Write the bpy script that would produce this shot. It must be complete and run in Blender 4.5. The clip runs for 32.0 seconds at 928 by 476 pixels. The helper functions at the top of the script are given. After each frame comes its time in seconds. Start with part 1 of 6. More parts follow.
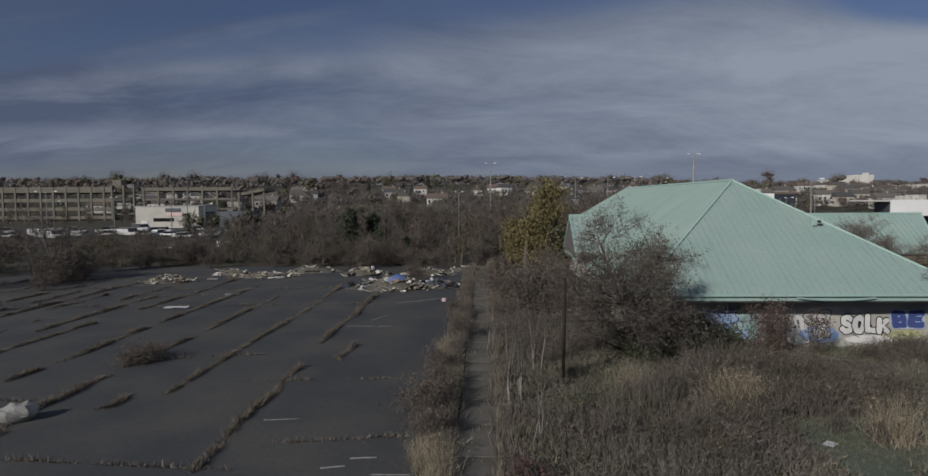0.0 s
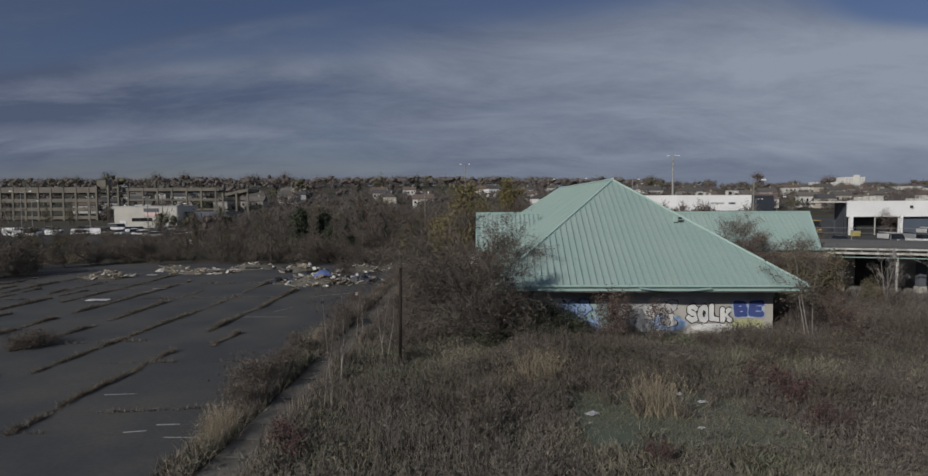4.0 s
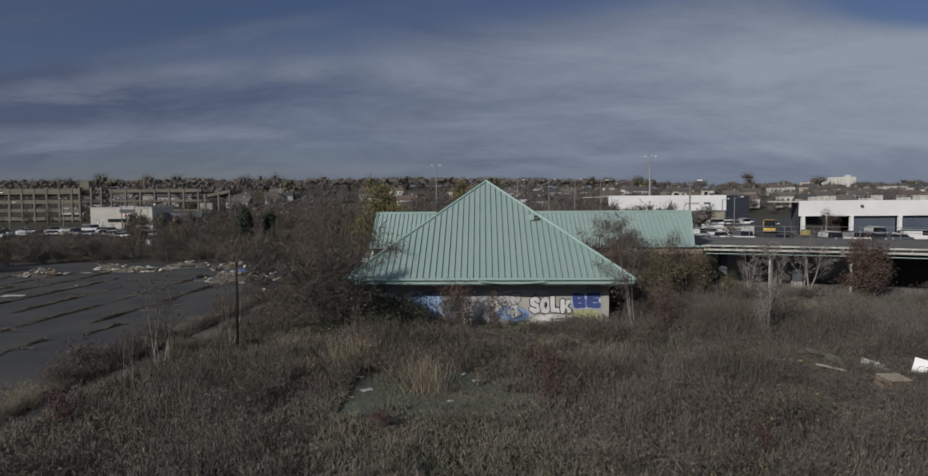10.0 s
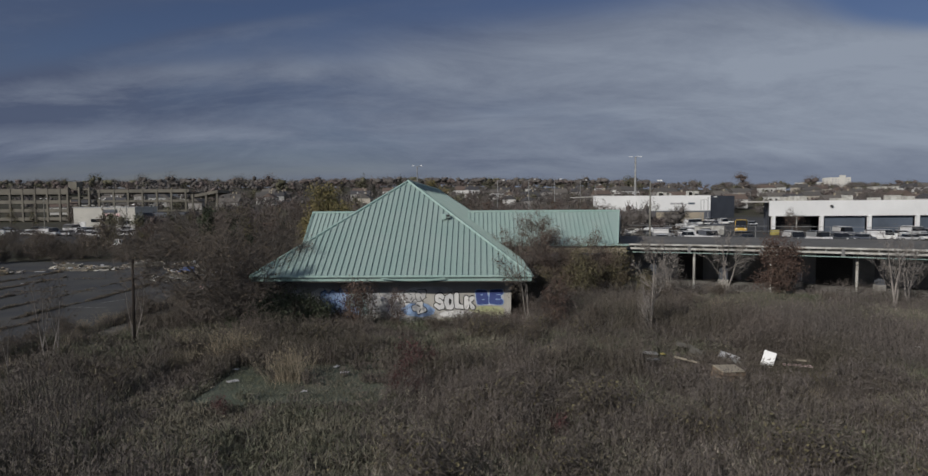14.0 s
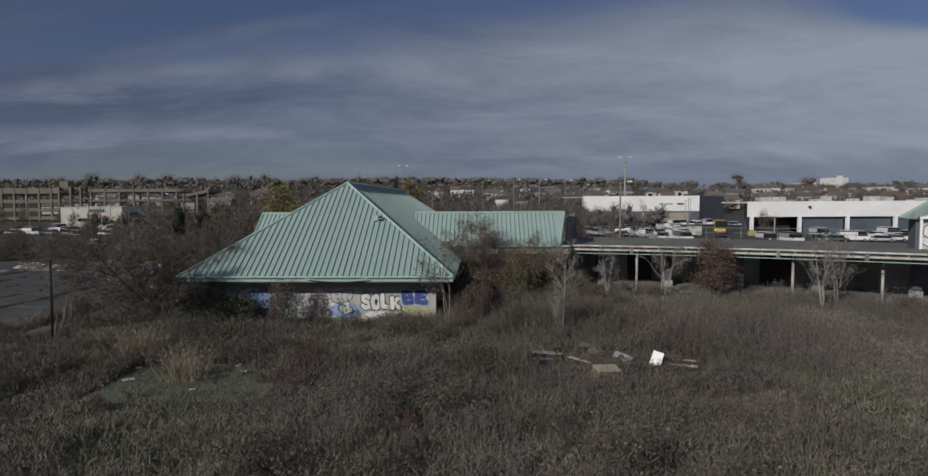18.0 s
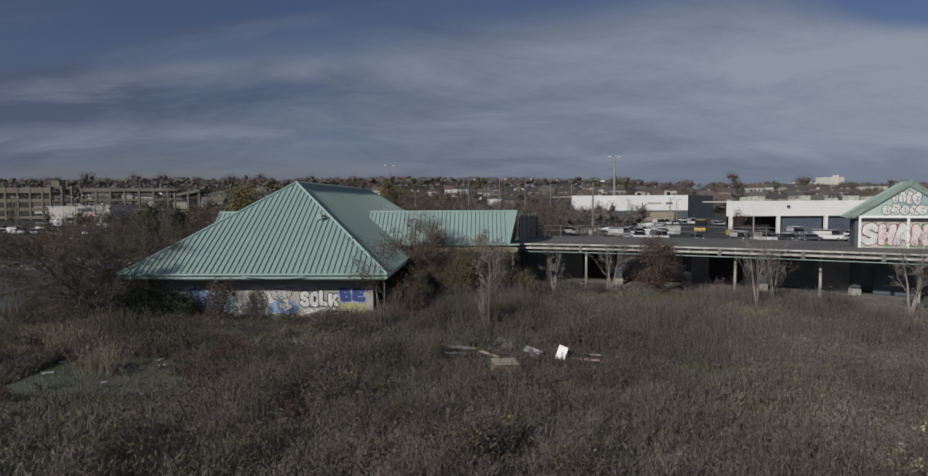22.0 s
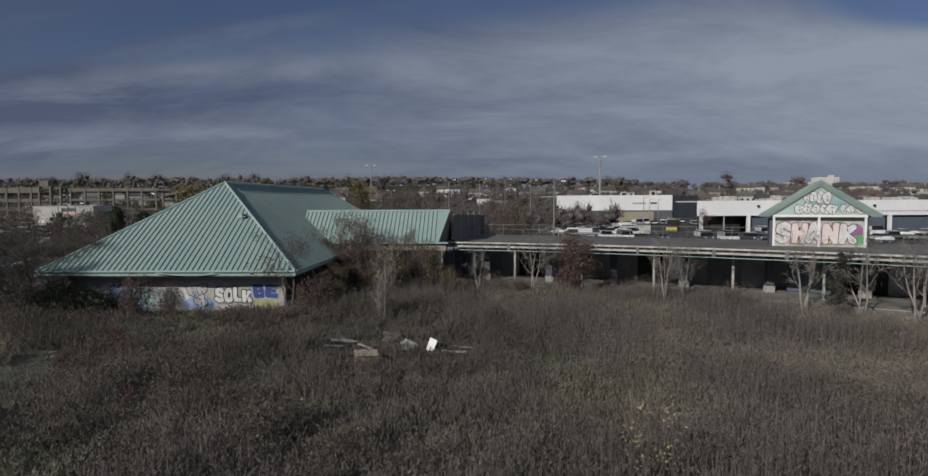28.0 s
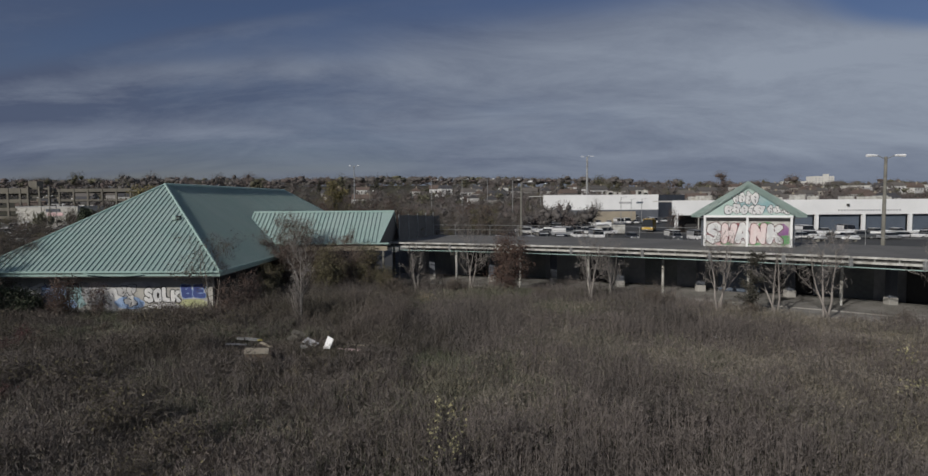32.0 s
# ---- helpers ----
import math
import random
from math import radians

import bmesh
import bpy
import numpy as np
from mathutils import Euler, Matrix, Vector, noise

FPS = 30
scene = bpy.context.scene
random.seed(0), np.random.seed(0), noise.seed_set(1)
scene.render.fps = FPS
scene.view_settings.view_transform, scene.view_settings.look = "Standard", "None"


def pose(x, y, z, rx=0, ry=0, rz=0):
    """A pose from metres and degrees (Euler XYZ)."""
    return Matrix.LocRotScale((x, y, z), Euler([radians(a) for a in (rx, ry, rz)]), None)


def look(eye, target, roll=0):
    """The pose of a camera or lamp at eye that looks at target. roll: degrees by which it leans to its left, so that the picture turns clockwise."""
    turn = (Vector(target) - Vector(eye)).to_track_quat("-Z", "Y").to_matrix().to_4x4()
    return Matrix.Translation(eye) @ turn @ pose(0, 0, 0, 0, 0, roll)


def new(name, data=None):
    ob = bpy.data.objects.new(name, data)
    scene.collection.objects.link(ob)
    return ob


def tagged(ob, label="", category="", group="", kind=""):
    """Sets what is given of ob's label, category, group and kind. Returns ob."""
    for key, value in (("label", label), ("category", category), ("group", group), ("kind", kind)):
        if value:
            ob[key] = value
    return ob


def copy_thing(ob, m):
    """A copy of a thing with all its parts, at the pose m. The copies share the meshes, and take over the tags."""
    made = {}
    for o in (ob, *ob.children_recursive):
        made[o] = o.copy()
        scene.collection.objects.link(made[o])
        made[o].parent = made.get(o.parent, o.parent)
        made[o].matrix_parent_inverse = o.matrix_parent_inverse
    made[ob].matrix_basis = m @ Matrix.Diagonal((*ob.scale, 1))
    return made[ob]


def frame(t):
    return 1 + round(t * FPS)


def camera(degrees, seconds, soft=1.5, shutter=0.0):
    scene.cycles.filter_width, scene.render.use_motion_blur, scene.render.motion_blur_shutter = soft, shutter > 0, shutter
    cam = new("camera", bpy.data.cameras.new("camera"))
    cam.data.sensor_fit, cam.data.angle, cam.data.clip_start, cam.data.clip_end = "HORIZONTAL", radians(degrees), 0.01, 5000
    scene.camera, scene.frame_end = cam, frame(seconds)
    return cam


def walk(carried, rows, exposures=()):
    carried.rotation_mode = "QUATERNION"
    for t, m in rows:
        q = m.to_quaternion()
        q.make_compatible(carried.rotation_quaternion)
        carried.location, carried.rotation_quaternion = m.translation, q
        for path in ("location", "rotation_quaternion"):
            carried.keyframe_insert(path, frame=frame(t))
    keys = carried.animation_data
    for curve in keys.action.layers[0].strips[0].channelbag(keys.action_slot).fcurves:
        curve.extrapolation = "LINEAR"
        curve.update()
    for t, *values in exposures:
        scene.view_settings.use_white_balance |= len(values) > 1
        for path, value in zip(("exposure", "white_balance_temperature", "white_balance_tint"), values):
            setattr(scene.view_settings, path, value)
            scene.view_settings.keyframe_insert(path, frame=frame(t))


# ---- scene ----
cam = camera(75.0, 32.0)
PATH = [
    (0, (-18.789, 6.72, 8.826), (-18.79, 8.716, 8.698), -0.4),
    (1, (-16.762, 6.283, 8.702), (-16.76, 8.279, 8.575), -0.4),
    (2, (-14.623, 5.535, 8.631), (-14.62, 7.531, 8.505), -0.4),
    (3, (-12.474, 4.977, 8.599), (-12.469, 6.973, 8.474), -0.4),
    (3.5, (-11.668, 4.586, 8.543), (-11.664, 6.582, 8.419), -0.3),
    (5.5, (-9.14, 2.977, 8.491), (-9.134, 4.973, 8.369), -0.3),
    (6, (-8.481, 2.554, 8.525), (-8.474, 4.55, 8.403), -0.3),
    (7, (-6.981, 2.067, 8.54), (-6.973, 4.063, 8.418), -0.4),
    (8, (-5.276, 1.915, 8.561), (-5.268, 3.911, 8.438), -0.3),
    (9, (-3.459, 1.678, 8.55), (-3.451, 3.674, 8.427), -0.3),
    (10, (-1.644, 1.254, 8.409), (-1.637, 3.25, 8.288), -0.4),
    (11, (0.211, 1.111, 8.335), (0.217, 3.108, 8.214), -0.4),
    (12, (2.157, 1.004, 8.286), (2.164, 3.001, 8.166), -0.4),
    (13, (3.778, 0.514, 8.34), (3.786, 2.511, 8.22), -0.4),
    (14, (4.724, 0.032, 8.309), (4.732, 2.028, 8.189), -0.4),
    (14.5, (5.274, -0.05, 8.312), (5.282, 1.946, 8.192), -0.4),
    (16.5, (8.141, -0.007, 8.37), (8.147, 1.989, 8.251), -0.3),
    (17, (8.771, -0.008, 8.365), (8.777, 1.988, 8.245), -0.3),
    (18, (9.931, -0.589, 8.427), (9.936, 1.407, 8.306), -0.3),
    (19, (10.894, -0.898, 8.361), (10.9, 1.099, 8.239), -0.2),
    (20, (11.977, -1.059, 8.388), (11.983, 0.938, 8.266), -0.3),
    (21, (13.237, -1.087, 8.425), (13.243, 0.909, 8.302), -0.3),
    (22, (14.39, -1.577, 8.394), (14.397, 0.42, 8.271), -0.3),
    (23, (15.624, -2.258, 8.312), (15.631, -0.262, 8.19), -0.3),
    (24, (16.685, -2.608, 8.29), (16.69, -0.612, 8.168), -0.3),
    (25, (17.655, -2.698, 8.26), (17.661, -0.701, 8.139), -0.4),
    (25.5, (18.201, -2.752, 8.278), (18.208, -0.756, 8.156), -0.4),
    (27.5, (20.508, -3.037, 8.343), (20.514, -1.041, 8.22), -0.4),
    (28, (21.06, -3.048, 8.319), (21.066, -1.052, 8.196), -0.3),
    (29, (22.323, -3.1, 8.328), (22.329, -1.103, 8.204), -0.4),
    (30, (23.633, -3.415, 8.424), (23.639, -1.419, 8.299), -0.4),
    (31, (25.046, -3.732, 8.449), (25.053, -1.736, 8.325), -0.4),
    (32, (26.714, -4.012, 8.449), (26.722, -2.016, 8.324), -0.4),
]
walk(cam, [(t, look(eye, target, roll)) for t, eye, target, roll in PATH])

# ---- world, sun, exposure ----
SUN_AZ, SUN_EL = 221.0, 26.5    # compass-like: degrees from +y, clockwise; and height over the horizon
sun_dir = Vector((math.sin(radians(SUN_AZ)) * math.cos(radians(SUN_EL)), math.cos(radians(SUN_AZ)) * math.cos(radians(SUN_EL)), math.sin(radians(SUN_EL))))
world = bpy.data.worlds.new("sky")
scene.world = world
world.use_nodes = True
wn, wl = world.node_tree.nodes, world.node_tree.links
wn.clear()


def wnode(kind, **kw):
    n = wn.new(kind)
    for k, v in kw.items():
        if k == "operation":
            n.operation = v
        elif k == "blend_type":
            n.blend_type = v
        else:
            n.inputs[k].default_value = v
    return n


sky = wn.new("ShaderNodeTexSky")
sky.sky_type = "NISHITA"
sky.sun_disc = False
sky.sun_elevation, sky.sun_rotation = radians(SUN_EL), radians(SUN_AZ)
sky.altitude, sky.air_density, sky.dust_density, sky.ozone_density = 50, 1.0, 0.6, 2.0
coord = wn.new("ShaderNodeTexCoord")
sep = wn.new("ShaderNodeSeparateXYZ")
wl.new(coord.outputs["Generated"], sep.inputs[0])
up = wnode("ShaderNodeMath", operation="MAXIMUM")
wl.new(sep.outputs["Z"], up.inputs[0])
up.inputs[1].default_value = 0.0
den = wn.new("ShaderNodeMath")
den.operation = "ADD"
wl.new(up.outputs[0], den.inputs[0])
den.inputs[1].default_value = 0.24
plane = []
for axis in ("X", "Y"):
    dv = wn.new("ShaderNodeMath")
    dv.operation = "DIVIDE"
    wl.new(sep.outputs[axis], dv.inputs[0])
    wl.new(den.outputs[0], dv.inputs[1])
    plane.append(dv)
comb = wn.new("ShaderNodeCombineXYZ")
wl.new(plane[0].outputs[0], comb.inputs[0])
wl.new(plane[1].outputs[0], comb.inputs[1])
mapn = wn.new("ShaderNodeMapping")
mapn.inputs["Rotation"].default_value = (0, 0, radians(-14))
mapn.inputs["Scale"].default_value = (0.55, 1.0, 1.0)
mapn.inputs["Location"].default_value = (3.1, 1.4, 0.0)
wl.new(comb.outputs[0], mapn.inputs["Vector"])
big = wn.new("ShaderNodeTexNoise")
big.inputs["Scale"].default_value, big.inputs["Detail"].default_value, big.inputs["Roughness"].default_value = 0.75, 7.0, 0.55
big.inputs["Distortion"].default_value = 0.35
wl.new(mapn.outputs[0], big.inputs["Vector"])
side = wn.new("ShaderNodeMath")     # more cloud towards +x
side.operation = "MULTIPLY_ADD"
wl.new(sep.outputs["X"], side.inputs[0])
side.inputs[1].default_value, side.inputs[2].default_value = 0.16, 0.12
low = wn.new("ShaderNodeMath")      # and towards the horizon
low.operation = "MULTIPLY_ADD"
wl.new(up.outputs[0], low.inputs[0])
low.inputs[1].default_value, low.inputs[2].default_value = -0.35, 0.12
s1 = wn.new("ShaderNodeMath")
wl.new(side.outputs[0], s1.inputs[0])
wl.new(low.outputs[0], s1.inputs[1])
s2 = wn.new("ShaderNodeMath")
wl.new(s1.outputs[0], s2.inputs[0])
wl.new(big.outputs["Fac"], s2.inputs[1])


def wm(op, *vals):
    """A math node of the sky; each value is a number or a socket."""
    n = wn.new("ShaderNodeMath")
    n.operation = op
    for k, q in enumerate(vals):
        if isinstance(q, (int, float)):
            n.inputs[k].default_value = q
        else:
            wl.new(q, n.inputs[k])
    return n.outputs[0]


def hump(q, centre, width):
    k = wm("DIVIDE", wm("SUBTRACT", q, centre), width)
    return wm("POWER", 2.718, wm("MULTIPLY", wm("MULTIPLY", k, k), -1.0))


fine = wn.new("ShaderNodeTexNoise")
fine.inputs["Scale"].default_value, fine.inputs["Detail"].default_value = 2.3, 9.0
fine.inputs["Roughness"].default_value, fine.inputs["Distortion"].default_value = 0.68, 0.4
wl.new(mapn.outputs[0], fine.inputs["Vector"])
ahead = wm("MAXIMUM", sep.outputs["Y"], 0.25)
az = wm("DIVIDE", sep.outputs["X"], ahead)
alt = wm("DIVIDE", sep.outputs["Z"], ahead)
alt = wm("ADD", alt, wm("MULTIPLY", wm("SUBTRACT", big.outputs["Fac"], 0.5), 0.08))
alt = wm("ADD", alt, wm("MULTIPLY", wm("SUBTRACT", fine.outputs["Fac"], 0.5), 0.04))
# long streaks of cirrus: slope, height, half width, middle, half length, cover, tone
STREAKS = ((.20, .372, .034, -.55, .50, -.20, -.30), (.167, .336, .016, -.42, .30, .20, .16), (.04, .222, .018, -.62, .42, .24, .18), (.02, .165, .024, -.65, .38, -.02, -.12),
           (.0, .112, .020, -.78, .40, .28, .28), (.0, .050, .022, .55, .60, .0, -.14), (.06, .17, .08, .66, .26, .25, .16), (.0, .325, .050, .76, .19, -.80, -.30), (.06, .325, .050, .10, .42, -.34, -.24))
add_cover, add_tone = 0.0, 0.0
for slope, height, wide, middle, long, cov, ton in STREAKS:
    shape = wm("MULTIPLY", hump(wm("SUBTRACT", alt, wm("MULTIPLY", az, slope)), height, wide), hump(az, middle, long))
    add_cover = wm("ADD", wm("MULTIPLY", shape, cov), add_cover)
    add_tone = wm("ADD", wm("MULTIPLY", shape, ton), add_tone)
cover = wn.new("ShaderNodeMapRange")
cover.interpolation_type = "SMOOTHSTEP"
cover.inputs["From Min"].default_value, cover.inputs["From Max"].default_value = 0.26, 0.76
wl.new(wm("ADD", s2.outputs[0], add_cover), cover.inputs["Value"])
cloud = wn.new("ShaderNodeMix")
cloud.data_type = "RGBA"
cloud.inputs["A"].default_value, cloud.inputs["B"].default_value = (0.84, 1.07, 1.74, 1), (2.9, 3.33, 4.1, 1)
tone = wn.new("ShaderNodeMath")     # brighter cloud towards +x
tone.operation = "MULTIPLY_ADD"
wl.new(sep.outputs["X"], tone.inputs[0])
tone.inputs[1].default_value, tone.inputs[2].default_value = 0.66, -0.06
tone2 = wn.new("ShaderNodeMath")
wl.new(tone.outputs[0], tone2.inputs[0])
wl.new(wm("MULTIPLY_ADD", fine.outputs["Fac"], 1.45, -0.225), tone2.inputs[1])
tone3 = wn.new("ShaderNodeMapRange")
tone3.inputs["From Min"].default_value, tone3.inputs["From Max"].default_value = -0.02, 0.98
wl.new(wm("ADD", tone2.outputs[0], add_tone), tone3.inputs["Value"])
calm = wn.new("ShaderNodeMapRange")     # an even veil near the horizon
calm.inputs["From Max"].default_value = 0.07
wl.new(up.outputs[0], calm.inputs["Value"])
blend = wn.new("ShaderNodeMix")
blend.inputs["A"].default_value = 0.40
wl.new(calm.outputs[0], blend.inputs["Factor"])
wl.new(tone3.outputs[0], blend.inputs["B"])
wl.new(blend.outputs["Result"], cloud.inputs["Factor"])
veil = wn.new("ShaderNodeMix")
veil.data_type = "RGBA"
veil.blend_type = "MULTIPLY"
veil.inputs["Factor"].default_value = 1.0
veil.inputs["B"].default_value = (0.38, 0.37, 0.46, 1)
wl.new(sky.outputs["Color"], veil.inputs["A"])
mix = wn.new("ShaderNodeMix")
mix.data_type = "RGBA"
wl.new(cover.outputs[0], mix.inputs["Factor"])
wl.new(veil.outputs["Result"], mix.inputs["A"])
wl.new(cloud.outputs["Result"], mix.inputs["B"])
bg = wn.new("ShaderNodeBackground")
bg.inputs["Strength"].default_value = 0.09
wl.new(mix.outputs["Result"], bg.inputs["Color"])
wout = wn.new("ShaderNodeOutputWorld")
wl.new(bg.outputs[0], wout.inputs["Surface"])

sun_data = bpy.data.lights.new("sun", "SUN")
sun_data.energy, sun_data.angle, sun_data.color = 3.3, radians(1.2), (1.0, 0.95, 0.88)
sun = new("sun", sun_data)
sun.matrix_world = look((0, 0, 60), Vector((0, 0, 60)) - sun_dir)

# ---- materials ----


def material(name, base, rough=0.85, spots=None, grain=(40.0, 0.25), stain=(0.6, 0.35), metal=0.0, bump=0.15, random_amount=0.0, island=0.0, spec=0.3, coords="Object"):
    """A procedural surface: base colour, a second colour in patches, grain, relief and piece-to-piece variation."""
    m = bpy.data.materials.new(name)
    m.use_nodes = True
    nt = m.node_tree
    n, l = nt.nodes, nt.links
    b = n["Principled BSDF"]
    b.inputs["Roughness"].default_value, b.inputs["Metallic"].default_value = rough, metal
    b.inputs["Specular IOR Level"].default_value = spec
    tc = n.new("ShaderNodeTexCoord")
    big_n, small_n = n.new("ShaderNodeTexNoise"), n.new("ShaderNodeTexNoise")
    big_n.inputs["Scale"].default_value, big_n.inputs["Detail"].default_value = stain[0], 5
    small_n.inputs["Scale"].default_value, small_n.inputs["Detail"].default_value = grain[0], 4
    for t in (big_n, small_n):
        l.new(tc.outputs[coords], t.inputs["Vector"])
    ramp = n.new("ShaderNodeMapRange")
    ramp.inputs["From Min"].default_value, ramp.inputs["From Max"].default_value = 0.38, 0.66
    l.new(big_n.outputs["Fac"], ramp.inputs["Value"])
    patches = n.new("ShaderNodeMix")
    patches.data_type = "RGBA"
    patches.inputs["A"].default_value = (*base, 1)
    patches.inputs["B"].default_value = (*(spots or tuple(c * (1 - stain[1]) for c in base)), 1)
    l.new(ramp.outputs[0], patches.inputs["Factor"])
    val = n.new("ShaderNodeMath")
    val.operation = "MULTIPLY_ADD"
    l.new(small_n.outputs["Fac"], val.inputs[0])
    val.inputs[1].default_value, val.inputs[2].default_value = grain[1] * 2, 1 - grain[1]
    last = val
    for amount, kind, out in ((random_amount, "ShaderNodeObjectInfo", "Random"), (island, "ShaderNodeNewGeometry", "Random Per Island")):
        if amount:
            info, add = n.new(kind), n.new("ShaderNodeMath")
            add.operation = "MULTIPLY_ADD"
            l.new(info.outputs[out], add.inputs[0])
            add.inputs[1].default_value, add.inputs[2].default_value = amount * 2, 1 - amount
            times = n.new("ShaderNodeMath")
            times.operation = "MULTIPLY"
            l.new(last.outputs[0], times.inputs[0])
            l.new(add.outputs[0], times.inputs[1])
            last = times
    hsv = n.new("ShaderNodeHueSaturation")
    l.new(last.outputs[0], hsv.inputs["Value"])
    l.new(patches.outputs["Result"], hsv.inputs["Color"])
    l.new(hsv.outputs["Color"], b.inputs["Base Color"])
    if bump:
        bp = n.new("ShaderNodeBump")
        bp.inputs["Strength"].default_value, bp.inputs["Distance"].default_value = bump, 0.02
        l.new(small_n.outputs["Fac"], bp.inputs["Height"])
        l.new(bp.outputs[0], b.inputs["Normal"])
    return m


M = {}
M["soil"] = material("soil", (0.055, 0.045, 0.036), 0.95, (0.05, 0.055, 0.03), (3.0, 0.35), (0.15, 0.3))
M["asphalt"] = material("asphalt", (0.048, 0.051, 0.055), 0.9, (0.074, 0.073, 0.069), (5.0, 0.28), (0.22, 0.2))
M["asphalt_far"] = material("asphalt_far", (0.046, 0.047, 0.049), 0.9, (0.062, 0.062, 0.061), (2.0, 0.2), (0.05, 0.2))
M["walk"] = material("walk", (0.125, 0.118, 0.104), 0.92, (0.078, 0.074, 0.06), (14.0, 0.25), (0.7, 0.3), random_amount=0.12)
M["pave"] = material("pave", (0.27, 0.262, 0.245), 0.92, (0.17, 0.165, 0.15), (6.0, 0.25), (0.5, 0.3))
M["pad"] = material("pad", (0.084, 0.103, 0.076), 0.92, (0.112, 0.124, 0.098), (9.0, 0.25), (0.5, 0.3))
M["roof"] = material("roof", (0.265, 0.362, 0.338), 0.42, (0.295, 0.378, 0.356), (5.0, 0.09), (0.35, 0.1), bump=0.03, random_amount=0.04, spec=0.5)
M["fascia"] = material("fascia", (0.28, 0.405, 0.375), 0.5, (0.32, 0.43, 0.40), (6.0, 0.1), (0.5, 0.1), bump=0.04)
M["trim_pale"] = material("trim_pale", (0.36, 0.475, 0.44), 0.5, (0.40, 0.49, 0.46), (6.0, 0.1), (0.5, 0.1), bump=0.04)
M["soffit"] = material("soffit", (0.15, 0.145, 0.138), 0.9, None, (8.0, 0.2), (0.7, 0.3))
M["front"] = material("front", (0.30, 0.31, 0.32), 0.9, (0.17, 0.18, 0.19), (3.0, 0.25), (0.35, 0.3))
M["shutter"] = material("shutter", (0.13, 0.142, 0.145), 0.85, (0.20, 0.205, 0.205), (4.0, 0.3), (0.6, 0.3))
M["block"] = material("block", (0.38, 0.37, 0.34), 0.93, (0.28, 0.275, 0.26), (18.0, 0.2), (0.5, 0.3), random_amount=0.12)
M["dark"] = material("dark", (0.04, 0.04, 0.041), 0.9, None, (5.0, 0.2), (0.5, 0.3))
M["white"] = material("white", (0.78, 0.79, 0.79), 0.6, (0.70, 0.71, 0.71), (3.0, 0.05), (0.15, 0.1), bump=0.03)
M["white_old"] = material("white_old", (0.50, 0.50, 0.47), 0.7, (0.30, 0.29, 0.26), (9.0, 0.25), (1.6, 0.3))
M["beam"] = material("beam", (0.36, 0.37, 0.35), 0.75, (0.16, 0.165, 0.15), (7.0, 0.3), (0.9, 0.3))
M["flat_roof"] = material("flat_roof", (0.115, 0.113, 0.108), 0.92, (0.15, 0.147, 0.138), (2.2, 0.25), (0.22, 0.3))
M["concrete"] = material("concrete", (0.160, 0.150, 0.126), 0.9, (0.12, 0.113, 0.098), (1.5, 0.15), (0.2, 0.3))
M["blue_grey"] = material("blue_grey", (0.10, 0.125, 0.165), 0.7, (0.08, 0.10, 0.13), (2.0, 0.1), (0.2, 0.2))
M["slate"] = material("slate", (0.105, 0.115, 0.135), 0.8, (0.085, 0.094, 0.112), (2.0, 0.1), (0.2, 0.2))

# ---- mesh helpers ----


def obj_from(name, bm, mats, parent=None):
    me = bpy.data.meshes.new(name)
    bm.to_mesh(me)
    bm.free()
    for m in (mats if isinstance(mats, (list, tuple)) else [mats]):
        me.materials.append(m)
    ob = new(name, me)
    ob.parent = parent
    return ob


def part(name, bm, mats, parent, label=""):
    return tagged(obj_from(name, bm, mats, parent), label)


def empty(name, m, label, category, group="", kind=""):
    ob = new(name)
    ob.matrix_world = m
    ob.empty_display_size = 0.2
    return tagged(ob, label, category, group, kind)


def box(x0, y0, z0, x1, y1, z1, bm=None, bevel=0.0, mat=0):
    bm = bm or bmesh.new()
    made = bmesh.ops.create_cube(bm, size=1.0, matrix=Matrix.Translation(((x0 + x1) / 2, (y0 + y1) / 2, (z0 + z1) / 2)) @ Matrix.Diagonal((x1 - x0, y1 - y0, z1 - z0, 1)))
    fs = {f for v in made["verts"] for f in v.link_faces}
    for f in fs:
        f.material_index = mat
    if bevel:
        es = {e for f in fs for e in f.edges}
        bmesh.ops.bevel(bm, geom=list(es), offset=bevel, segments=1, affect="EDGES")
    return bm


def tube(a, b, r0, r1, sides=6, bm=None, mat=0):
    bm = bm or bmesh.new()
    a, b = Vector(a), Vector(b)
    turn = (b - a).to_track_quat("Z", "Y").to_matrix()
    rings = []
    for p, r in ((a, r0), (b, r1)):
        rings.append([bm.verts.new(p + turn @ Vector((r * math.cos(2 * math.pi * k / sides), r * math.sin(2 * math.pi * k / sides), 0))) for k in range(sides)])
    for k in range(sides):
        bm.faces.new((rings[0][k], rings[0][(k + 1) % sides], rings[1][(k + 1) % sides], rings[1][k])).material_index = mat
    bm.faces.new(rings[0][::-1]).material_index = mat
    bm.faces.new(rings[1]).material_index = mat
    return bm


def poly(points, bm=None, mat=0, thick=0.0):
    """A flat polygon, or a slab that hangs thick metres under it."""
    bm = bm or bmesh.new()
    vs = [bm.verts.new(p) for p in points]
    f = bm.faces.new(vs)
    f.material_index = mat
    if thick:
        lows = [bm.verts.new((p[0], p[1], p[2] - thick)) for p in points]
        bm.faces.new(lows[::-1]).material_index = mat
        for k in range(len(vs)):
            q = (k + 1) % len(vs)
            bm.faces.new((vs[k], lows[k], lows[q], vs[q])).material_index = mat
    return bm


